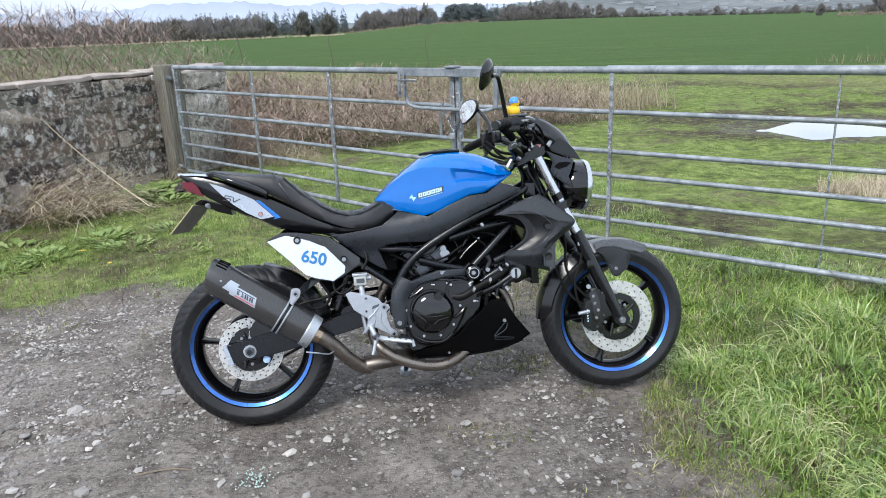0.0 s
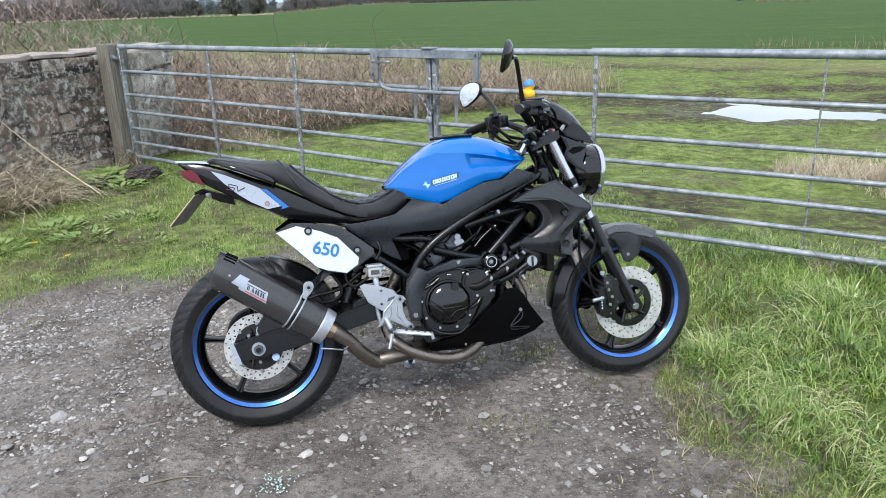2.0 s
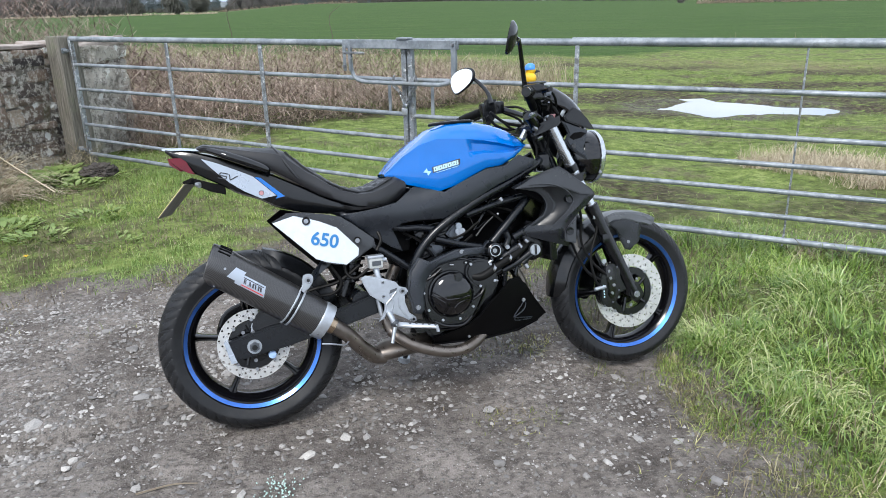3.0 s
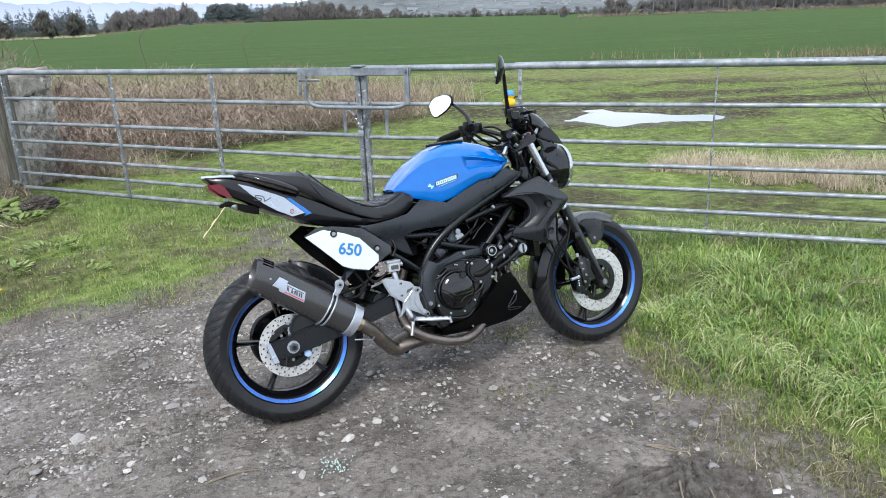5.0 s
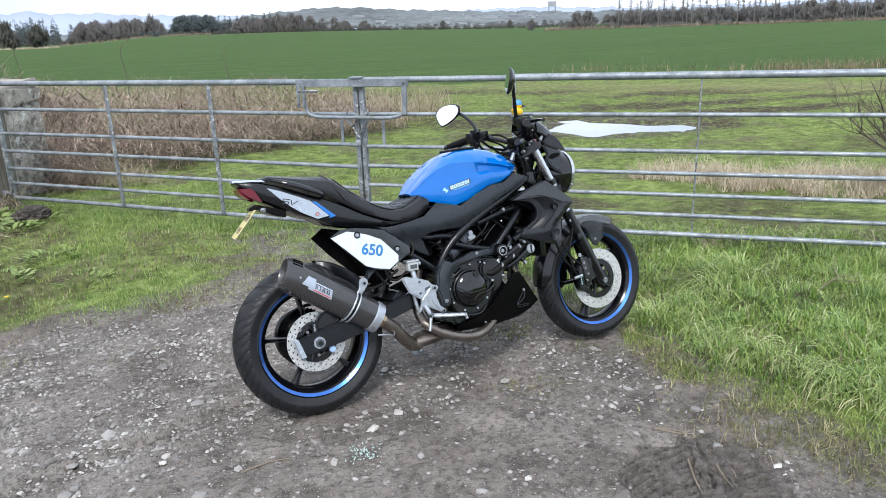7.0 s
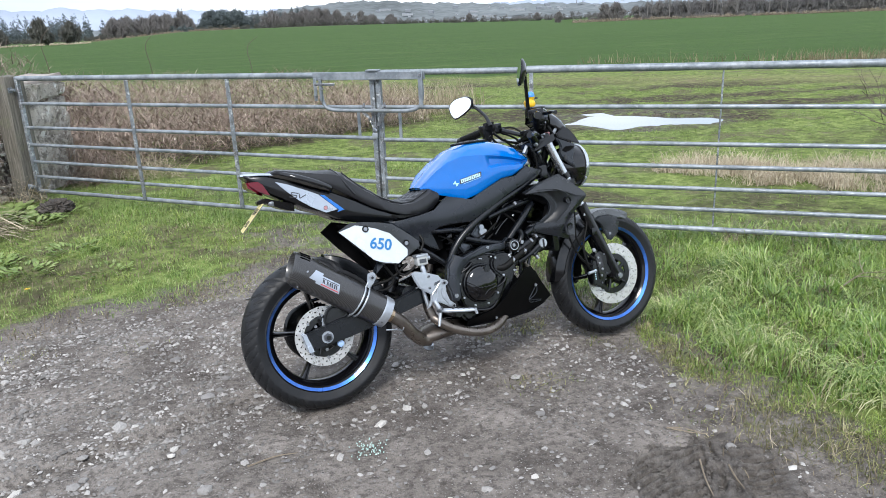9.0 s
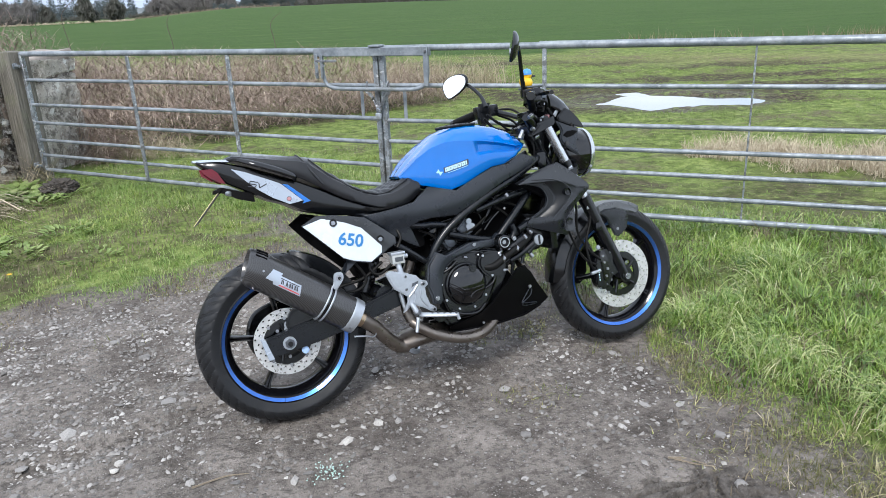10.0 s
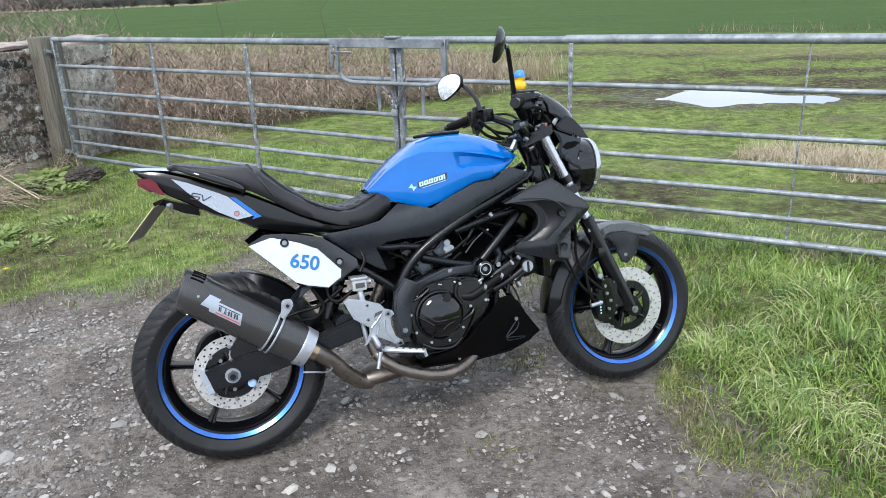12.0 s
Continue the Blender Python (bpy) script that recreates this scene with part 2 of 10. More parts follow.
def wall_stone(mortar=False, render=False):
    k = Mat("old_mortar" if mortar else ("lichened_lime_render" if render else "lichened_sandstone"), 0.92, spec=0.2)
    if render:
        base = k.ramp(k.noise(3, 6), (0.35, (0.20, 0.178, 0.155)), (0.5, (0.46, 0.42, 0.37)), (0.65, (0.66, 0.62, 0.56)))
    elif mortar:
        base = k.ramp(k.noise(4, 6), (0.3, (0.13, 0.115, 0.10)), (0.7, (0.27, 0.245, 0.21)))
    else:
        base = k.ramp(k.each(), (0.0, (0.05, 0.044, 0.045)), (0.22, (0.32, 0.235, 0.18)), (0.4, (0.075, 0.062, 0.06)), (0.6, (0.46, 0.375, 0.30)), (0.72, (0.20, 0.155, 0.13)), (0.88, (0.06, 0.053, 0.053)), (1.0, (0.52, 0.44, 0.37)))
    if render:
        base = k.mix(k.step(k.noise(9, 10, 0.8), 0.48, 0.58, 0, 0.75), base, (0.13, 0.115, 0.10))
    col = k.mix(k.step(k.noise(6, 10, 0.75), 0.55, 0.66, 0, 0.55), base, (0.085, 0.073, 0.067))
    col = k.mix(k.step(k.noise(17, 9, 0.75), 0.48, 0.59, 0, 0.85), col, (0.62, 0.575, 0.52))
    col = k.mix(k.step(k.noise(48, 6, 0.75), 0.54, 0.66, 0, 0.45), col, (0.06, 0.054, 0.05))
    col = k.mix(k.step(k.noise(11, 9, 0.7), 0.58, 0.64, 0, 0.75), col, (0.56, 0.55, 0.51))
    # round white crusts of lichen, in drifts
    spot = k.node("ShaderNodeTexVoronoi", Vector=k.co, Scale=6.0).outputs["Distance"]
    rag = k.math("MULTIPLY", k.noise(14, 9, 0.8), 1.15)
    blot = k.math("MULTIPLY", k.step(k.math("ADD", spot, rag), 0.76, 0.80, 1, 0), k.step(k.noise(2.1, 4), 0.42, 0.52))
    col = k.mix(k.math("MULTIPLY", blot, 0.95), col, (0.80, 0.80, 0.77))
    col = k.mix(k.step(k.noise(34, 8, 0.7), 0.60, 0.64, 0, 0.85), col, (0.68, 0.68, 0.64))
    col = k.mix(k.step(k.noise(3.5, 8, 0.65), 0.60, 0.70, 0, 0.55), col, (0.12, 0.125, 0.065))
    k.set("Base Color", col)
    return k.bump(k.noise(16, 10, 0.75), 1.0, 0.06).m


def coping():
    k = Mat("pale_coping_stone", 0.9)
    col = k.ramp(k.noise(6, 8, 0.65), (0.3, (0.22, 0.185, 0.165)), (0.7, (0.42, 0.365, 0.33)))
    col = k.mix(k.step(k.noise(15, 8, 0.7), 0.58, 0.68, 0, 0.6), col, (0.12, 0.12, 0.08))
    k.set("Base Color", col)
    return k.bump(k.noise(25, 8, 0.65), 0.7, 0.02).m


M_GALV, M_GALVS, M_TIMBER, M_STONE, M_MORTAR, M_COPING, M_RENDER = galvanised(), galvanised("flaking_galvanised_steel", 0.75), old_timber(), wall_stone(), wall_stone(True), coping(), wall_stone(False, True)


def ground_mat():
    """Gravelly soil, turf and the far crop on one sheet, told apart by masks on the mesh."""
    k = Mat("gravel_soil_and_turf", 0.95, spec=0.08)
    turf, crop, wet, straw = k.attr("turf"), k.attr("crop"), k.attr("wet"), k.attr("straw")
    soil = k.ramp(k.noise(3.0, 8, 0.65), (0.28, (0.085, 0.073, 0.065)), (0.5, (0.18, 0.16, 0.144)), (0.72, (0.295, 0.265, 0.24)))
    soil = k.mix(k.math("MULTIPLY", k.attr("dry"), k.step(k.noise(1.3, 6, 0.6), 0.35, 0.6, 0.2, 0.75)), soil, (0.37, 0.34, 0.31))
    soil = k.mix(k.step(k.noise(0.9, 5, 0.6), 0.5, 0.66, 0, 0.4), soil, (0.085, 0.074, 0.066))
    soil = k.mix(k.step(k.noise(7, 7, 0.7), 0.52, 0.62, 0, 0.5), soil, (0.055, 0.047, 0.041))
    soil = k.mix(k.step(k.noise(34, 6, 0.7), 0.44, 0.66, 0, 0.7), soil, (0.05, 0.044, 0.04))
    # grit of three sizes bedded in the soil, each grain with a tone of its own
    patch = k.step(k.noise(2.2, 5), 0.34, 0.58, 0.4, 1.0)
    lumps = 0.0
    for scale, near, far, most in ((27.0, 0.13, 0.20, 0.8), (50.0, 0.14, 0.22, 0.9), (100.0, 0.16, 0.30, 0.85), (215.0, 0.16, 0.35, 0.6)):
        v = k.node("ShaderNodeTexVoronoi", Vector=k.co, Scale=scale)
        tone = k.node("ShaderNodeSeparateColor", Color=v.outputs["Color"])
        grain = k.math("MULTIPLY", k.step(v.outputs["Distance"], near, far, 1, 0), k.step(tone.outputs["Green"], 0.28, 0.42))
        soil = k.mix(k.math("MULTIPLY", k.math("MULTIPLY", grain, patch), most), soil, k.ramp(tone.outputs["Red"], (0.0, (0.085, 0.08, 0.077)), (0.6, (0.24, 0.228, 0.218)), (1.0, (0.46, 0.44, 0.42))))
        lumps = k.math("ADD", lumps, k.math("MULTIPLY", grain, 14.0 / scale))
    damp = k.step(k.math("ADD", wet, k.math("MULTIPLY", k.math("SUBTRACT", k.noise(26, 9, 0.8), 0.5), 1.7)), 0.40, 0.64, 0, 0.92)
    soil = k.mix(damp, soil, k.ramp(k.noise(40, 7, 0.75), (0.38, (0.035, 0.03, 0.027)), (0.52, (0.085, 0.075, 0.066)), (0.68, (0.18, 0.16, 0.143))))
    grass = k.ramp(k.noise(5.5, 9, 0.75), (0.38, (0.065, 0.084, 0.027)), (0.5, (0.14, 0.187, 0.053)), (0.62, (0.235, 0.282, 0.095)))
    grass = k.mix(k.step(k.noise(1.1, 9, 0.7), 0.50, 0.62, 0, 0.8), grass, k.ramp(k.noise(16, 7, 0.7), (0.35, (0.065, 0.053, 0.037)), (0.65, (0.17, 0.145, 0.10))))
    grass = k.mix(k.step(k.noise(30, 8, 0.75), 0.50, 0.62, 0, 0.55), grass, (0.045, 0.052, 0.022))
    grass = k.mix(straw, grass, k.ramp(k.noise(8, 8, 0.7), (0.3, (0.12, 0.09, 0.05)), (0.7, (0.33, 0.27, 0.17))))
    field = k.ramp(k.noise(0.11, 8, 0.65, stretch=(0.3, 2.0, 1)), (0.3, (0.041, 0.08, 0.019)), (0.7, (0.058, 0.105, 0.028)))
    field = k.mix(k.step(k.noise(2.0, 8, 0.7), 0.38, 0.64, 0, 0.75), field, (0.037, 0.062, 0.021))
    field = k.mix(k.step(k.noise(0.5, 8, 0.7, stretch=(0.35, 1.6, 1)), 0.5, 0.66, 0, 0.5), field, (0.09, 0.125, 0.043))
    field = k.mix(straw, field, (0.115, 0.135, 0.065))
    edge = k.noise(4.5, 8, 0.7)
    turf2 = k.step(k.math("ADD", turf, k.math("MULTIPLY", k.math("SUBTRACT", edge, 0.5), 1.3)), 0.62, 0.9)
    col = k.mix(turf2, soil, grass)
    col = k.mix(crop, col, field)
    mud = k.math("MULTIPLY", k.attr("mud"), k.step(k.noise(6, 9, 0.75), 0.38, 0.52))
    col = k.mix(mud, col, k.ramp(k.noise(14, 8, 0.75), (0.38, (0.022, 0.018, 0.013)), (0.52, (0.062, 0.051, 0.036)), (0.66, (0.14, 0.118, 0.085))))
    k.set("Base Color", col)
    k.set("Roughness", k.step(wet, 0, 1, 0.95, 0.55))
    h = k.math("ADD", lumps, k.math("ADD", k.noise(38, 7, 0.68), k.math("MULTIPLY", k.noise(9, 6, 0.7), 1.5)))
    return k.bump(h, 0.9, 0.016).m


def blade_mat(name, *stops, spec=0.3, rough=0.6, through=0.3):
    k = Mat(name, rough, spec=spec)
    # tone by the blade and by the patch that it grows in
    fac = k.math("ADD", k.math("MULTIPLY", k.island(), 0.62), k.math("MULTIPLY", k.step(k.noise(7, 5, 0.6), 0.3, 0.7), 0.36))
    col = k.ramp(fac, *stops)
    col = k.mix(k.step(k.noise(1.6, 5), 0.4, 0.65, 0, 0.25), col, stops[0][1])
    k.set("Base Color", col)
    if through:
        tr = k.node("ShaderNodeBsdfTranslucent", Color=col)
        mx = k.t.nodes.new("ShaderNodeMixShader")
        mx.inputs[0].default_value = through
        k.t.links.new(k.b.outputs[0], mx.inputs[1])
        k.t.links.new(tr.outputs[0], mx.inputs[2])
        k.t.links.new(mx.outputs[0], k.t.nodes["Material Output"].inputs["Surface"])
    return k.m


M_GROUND = ground_mat()
M_GRASS = blade_mat("fresh_grass", (0.05, (0.04, 0.085, 0.012)), (0.4, (0.18, 0.295, 0.042)), (0.7, (0.38, 0.48, 0.115)), (0.88, (0.64, 0.60, 0.33)), through=0.25, spec=0.6, rough=0.38)
M_GRASSB = blade_mat("tussock_grass", (0.0, (0.035, 0.08, 0.013)), (0.35, (0.15, 0.265, 0.045)), (0.72, (0.36, 0.47, 0.125)), (0.90, (0.56, 0.56, 0.34)), through=0.3, spec=0.7, rough=0.32)
M_LUSH = blade_mat("lush_grass", (0.05, (0.08, 0.17, 0.025)), (0.4, (0.22, 0.37, 0.06)), (0.7, (0.38, 0.52, 0.12)), (0.95, (0.56, 0.60, 0.27)), through=0.35, spec=0.5, rough=0.4)
M_ARCH = blade_mat("pale_arching_grass", (0.05, (0.07, 0.135, 0.025)), (0.35, (0.25, 0.36, 0.085)), (0.65, (0.50, 0.55, 0.22)), (0.85, (0.68, 0.63, 0.40)), through=0.25, spec=0.6, rough=0.36)
M_PASTURE = blade_mat("pasture_grass", (0.1, (0.085, 0.125, 0.026)), (0.45, (0.17, 0.26, 0.06)), (0.8, (0.265, 0.355, 0.10)), (1.0, (0.38, 0.34, 0.19)), through=0.25)
# shade at the roots of the tussocks is put into these darker blade tones
M_UNDER = blade_mat("shade_toned_undergrowth", (0.0, (0.035, 0.05, 0.014)), (0.5, (0.085, 0.13, 0.03)), (0.85, (0.16, 0.2, 0.06)), (1.0, (0.26, 0.21, 0.13)), through=0.2)
M_TURF = blade_mat("short_turf", (0.05, (0.085, 0.135, 0.024)), (0.42, (0.225, 0.31, 0.062)), (0.72, (0.40, 0.46, 0.13)), (0.92, (0.60, 0.53, 0.34)), through=0.3, spec=0.45, rough=0.45)
M_SOD = blade_mat("matted_turf", (0.05, (0.08, 0.135, 0.034)), (0.4, (0.205, 0.32, 0.08)), (0.7, (0.34, 0.44, 0.15)), (0.92, (0.52, 0.48, 0.30)), through=0.3, spec=0.35, rough=0.5)
M_STRAW = blade_mat("dead_grass", (0.0, (0.20, 0.15, 0.10)), (0.4, (0.46, 0.39, 0.285)), (0.8, (0.66, 0.59, 0.45)), (1.0, (0.34, 0.28, 0.2)), rough=0.8, through=0.2)
M_DRYREED = blade_mat("grey_dead_stems", (0.0, (0.12, 0.095, 0.07)), (0.5, (0.26, 0.215, 0.16)), (0.9, (0.42, 0.36, 0.275)), (1.0, (0.18, 0.14, 0.11)), rough=0.85, through=0.15)
M_EDGEREED = blade_mat("dry_edge_grass", (0.0, (0.10, 0.085, 0.05)), (0.5, (0.20, 0.17, 0.105)), (0.85, (0.34, 0.29, 0.19)), (1.0, (0.5, 0.44, 0.32)), rough=0.9, through=0.2)
M_DEADTUFT = blade_mat("dull_dead_grass", (0.0, (0.14, 0.14, 0.07)), (0.3, (0.28, 0.235, 0.155)), (0.7, (0.42, 0.36, 0.255)), (1.0, (0.58, 0.52, 0.4)), rough=0.85, through=0.2)
M_TRODDEN = blade_mat("trodden_grass", (0.0, (0.075, 0.085, 0.03)), (0.4, (0.13, 0.12, 0.06)), (0.75, (0.2, 0.175, 0.1)), (1.0, (0.33, 0.29, 0.19)), rough=0.8, through=0.2)
M_STARS = blade_mat("yellowing_grass", (0.0, (0.06, 0.085, 0.022)), (0.35, (0.17, 0.205, 0.06)), (0.65, (0.36, 0.34, 0.15)), (0.9, (0.56, 0.50, 0.32)), rough=0.6, through=0.2)
M_THATCH = blade_mat("brown_thatch", (0.0, (0.07, 0.055, 0.04)), (0.5, (0.17, 0.14, 0.095)), (1.0, (0.34, 0.29, 0.2)), rough=0.85, through=0.15)
M_BRAMBLE = blade_mat("bramble_canes", (0.0, (0.045, 0.027, 0.024)), (0.40, (0.21, 0.153, 0.12)), (0.75, (0.43, 0.34, 0.275)), (1.0, (0.66, 0.58, 0.48)), rough=0.85, through=0.1)
M_SCRUB = blade_mat("pale_dead_scrub", (0.0, (0.075, 0.052, 0.045)), (0.42, (0.22, 0.163, 0.138)), (0.78, (0.41, 0.325, 0.275)), (1.0, (0.60, 0.52, 0.45)), rough=0.85, through=0.12)
M_LEAF = blade_mat("weed_leaves", (0.0, (0.10, 0.16, 0.04)), (0.6, (0.24, 0.33, 0.105)), (1.0, (0.40, 0.46, 0.2)), rough=0.4, spec=0.5)
M_PEBBLE = blade_mat("pebbles", (0.0, (0.10, 0.093, 0.088)), (0.45, (0.19, 0.18, 0.17)), (0.75, (0.34, 0.325, 0.31)), (1.0, (0.54, 0.525, 0.50)), rough=0.85, through=0.0)


def stone_mat():
    k = Mat("loose_stone", 0.85)
    base = k.ramp(k.each(), (0.0, (0.15, 0.143, 0.138)), (0.5, (0.26, 0.25, 0.24)), (0.85, (0.37, 0.355, 0.335)), (1.0, (0.56, 0.535, 0.50)))
    k.set("Base Color", k.mix(k.step(k.noise(60, 6), 0.45, 0.7, 0, 0.6), base, (0.15, 0.14, 0.132)))
    return k.bump(k.noise(90, 5), 0.5, 0.004).m


M_LOOSE = stone_mat()
M_BARK = worn("bark", (0.10, 0.08, 0.062), 0.9, grain=3, amount=0.3, bump=0.5, dist=0.05)
# distant trees and scrub: air haze is mixed into these pale, low-contrast colours
M_CONIFER = blade_mat("hazed_conifer_foliage", (0.0, (0.10, 0.12, 0.125)), (0.6, (0.122, 0.143, 0.145)), (1.0, (0.148, 0.168, 0.164)), rough=1.0, spec=0.0)
M_TWIGS = blade_mat("hazed_bare_twigs", (0.0, (0.15, 0.142, 0.136)), (0.6, (0.195, 0.184, 0.176)), (1.0, (0.235, 0.224, 0.213)), rough=1.0, spec=0.0)
M_ROWTREE = blade_mat("hazed_row_twigs", (0.0, (0.17, 0.16, 0.15)), (0.6, (0.22, 0.208, 0.196)), (1.0, (0.27, 0.257, 0.243)), rough=1.0, spec=0.0)
M_FARBARK = worn("hazed_far_bark", (0.15, 0.14, 0.13), 0.95, grain=2, amount=0.25, bump=0.0, spec=0.0)
M_FARWOOD = blade_mat("hazed_woodland", (0.0, (0.13, 0.125, 0.125)), (0.6, (0.155, 0.15, 0.148)), (1.0, (0.18, 0.174, 0.17)), rough=1.0, spec=0.0)
M_SHRUB = blade_mat("hazed_shrubs", (0.0, (0.10, 0.10, 0.09)), (0.6, (0.13, 0.129, 0.113)), (1.0, (0.16, 0.158, 0.135)), rough=1.0, spec=0.0)
M_SOIL = worn("dark_crumbly_soil", (0.055, 0.047, 0.041), 0.95, grain=30, amount=0.4, bump=0.8, dist=0.01)


def mud():
    k = Mat("damp_churned_mud", 0.7, spec=0.3)
    col = k.ramp(k.noise(24, 9, 0.75), (0.36, (0.055, 0.048, 0.043)), (0.5, (0.105, 0.093, 0.083)), (0.66, (0.17, 0.153, 0.139)))
    col = k.mix(k.step(k.noise(110, 6, 0.75), 0.54, 0.66, 0, 0.6), col, (0.21, 0.195, 0.18))
    k.set("Base Color", col).set("Roughness", k.step(k.noise(30, 6), 0.4, 0.6, 0.5, 0.95))
    return k.bump(k.noise(160, 8, 0.75), 0.9, 0.008).m


M_MUD = mud()
# the hills carry the haze of distance in their base colour
M_HILL = worn("haze_blue_hills", (0.33, 0.375, 0.45), 1.0, grain=0.004, amount=0.12, bump=0.0, spec=0.0)
M_HILL2 = worn("haze_dulled_hills", (0.15, 0.165, 0.17), 1.0, grain=0.03, amount=0.45, bump=0.0, spec=0.0)
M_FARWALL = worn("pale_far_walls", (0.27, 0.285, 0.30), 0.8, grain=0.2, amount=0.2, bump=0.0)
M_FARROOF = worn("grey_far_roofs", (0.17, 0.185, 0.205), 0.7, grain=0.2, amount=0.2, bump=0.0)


def water():
    k = Mat("still_water", 0.03, spec=1.0)
    k.set("Base Color", (0.12, 0.12, 0.115)).set("IOR", 3.4)
    return k.bump(k.noise(6, 3), 0.015, 0.01).m


M_WATER = water()
M_GLASSBIT = worn("green_glass", (0.42, 0.6, 0.55), 0.12, grain=50, amount=0.3, bump=0.0)

# ---- geometry helpers ----
rng = np.random.default_rng(7)


def raw_mesh(name, verts, quads, mat, smooth=True):
    """A mesh from arrays of vertices (n, 3) and faces (m, 3 or 4)."""
    me = bpy.data.meshes.new(name)
    n, k = quads.shape
    me.vertices.add(len(verts))
    me.vertices.foreach_set("co", np.asarray(verts, np.float32).ravel())
    me.loops.add(n * k)
    me.loops.foreach_set("vertex_index", np.asarray(quads, np.int32).ravel())
    me.polygons.add(n)
    me.polygons.foreach_set("loop_start", np.arange(0, n * k, k, dtype=np.int32))
    me.materials.append(mat)
    me.update(calc_edges=True)
    if smooth:
        me.polygons.foreach_set("use_smooth", np.ones(n, bool))
    return me


def part(name, bm, material, parent, label="", smooth=True, m=None):
    """Links a bmesh as one mesh object under a thing or a part."""
    if m is not None:
        bm.transform(m)
    me = bpy.data.meshes.new(name)
    bm.normal_update()
    bm.to_mesh(me)
    bm.free()
    me.materials.append(material)
    if smooth:
        me.shade_smooth()
        me.set_sharp_from_angle(angle=radians(38))
    ob = new(name, me)
    ob.parent = parent
    if label:
        ob["label"] = label
    return ob


def bm_box(x0, y0, z0, x1, y1, z1, bevel=0.0, seg=2):
    bm = bmesh.new()
    bmesh.ops.create_cube(bm, size=1.0)
    bmesh.ops.scale(bm, vec=(x1 - x0, y1 - y0, z1 - z0), verts=bm.verts)
    bmesh.ops.translate(bm, vec=((x0 + x1) / 2, (y0 + y1) / 2, (z0 + z1) / 2), verts=bm.verts)
    if bevel:
        bmesh.ops.bevel(bm, geom=bm.edges[:], offset=bevel, segments=seg, affect="EDGES", profile=0.6)
    return bm


def along(a, b):
    """Matrix that takes the z axis from the origin to the line from a to b, at a."""
    d = Vector(b) - Vector(a)
    return Matrix.Translation(a) @ d.to_track_quat("Z", "Y").to_matrix().to_4x4(), d.length


def bm_rod(a, b, r0, r1=None, n=16, cap=True, bevel=0.0):
    m, l = along(a, b)
    r1 = r0 if r1 is None else r1
    bm = bmesh.new()
    bmesh.ops.create_cone(bm, cap_ends=cap, segments=n, radius1=r0, radius2=r1, depth=l)
    bmesh.ops.translate(bm, vec=(0, 0, l / 2), verts=bm.verts)
    if bevel:
        rim = [e for e in bm.edges if abs(e.verts[0].co.z - e.verts[1].co.z) < 1e-5]
        bmesh.ops.bevel(bm, geom=rim, offset=bevel, segments=2, affect="EDGES")
    bm.transform(m)
    return bm


def smooth_path(pts, n=8):
    """Points along a Catmull-Rom curve through pts."""
    p = [Vector(q) for q in pts]
    if len(p) < 3:
        return p
    p = [2 * p[0] - p[1], *p, 2 * p[-1] - p[-2]]
    out = []
    for i in range(1, len(p) - 2):
        a, b, c, d = p[i - 1:i + 3]
        for k in range(n):
            t = k / n
            out.append(0.5 * (2 * b + (c - a) * t + (2 * a - 5 * b + 4 * c - d) * t * t + (3 * b - a - 3 * c + d) * t ** 3))
    out.append(p[-2])
    return out


def bm_tube(pts, r, n=12, curve=8, flat=1.0):
    """A pipe along a smooth curve; r is one radius or one for each given point."""
    rs = [r] * len(pts) if np.isscalar(r) else list(r)
    p = smooth_path(pts, curve)
    rad = np.interp(np.linspace(0, len(pts) - 1, len(p)), range(len(pts)), rs).tolist()
    bm = bmesh.new()
    rings, side = [], None
    for i, q in enumerate(p):
        d = (p[min(i + 1, len(p) - 1)] - p[max(i - 1, 0)]).normalized()
        if side is None:
            side = d.orthogonal().normalized()
        side = (side - d * side.dot(d)).normalized()
        up = d.cross(side)
        rings.append([bm.verts.new(q + rad[i] * (math.cos(a) * side + flat * math.sin(a) * up)) for a in (2 * math.pi * k / n for k in range(n))])
    for a, b in zip(rings, rings[1:]):
        for k in range(n):
            bm.faces.new((a[k], a[(k + 1) % n], b[(k + 1) % n], b[k]))
    bm.faces.new(rings[0][::-1])
    bm.faces.new(rings[-1])
    return bm


def bm_lathe(profile, n=48, axis="y"):
    """A closed ring of revolution from a closed profile of (radius, along the axis)."""
    bm = bmesh.new()
    rings = []
    for k in range(n):
        a = 2 * math.pi * k / n
        rings.append([bm.verts.new((r * math.cos(a), h, r * math.sin(a))) for r, h in profile])
    m = len(profile)
    for k in range(n):
        a, b = rings[k], rings[(k + 1) % n]
        for j in range(m):
            bm.faces.new((a[j], a[(j + 1) % m], b[(j + 1) % m], b[j]))
    bmesh.ops.recalc_face_normals(bm, faces=bm.faces)
    return bm


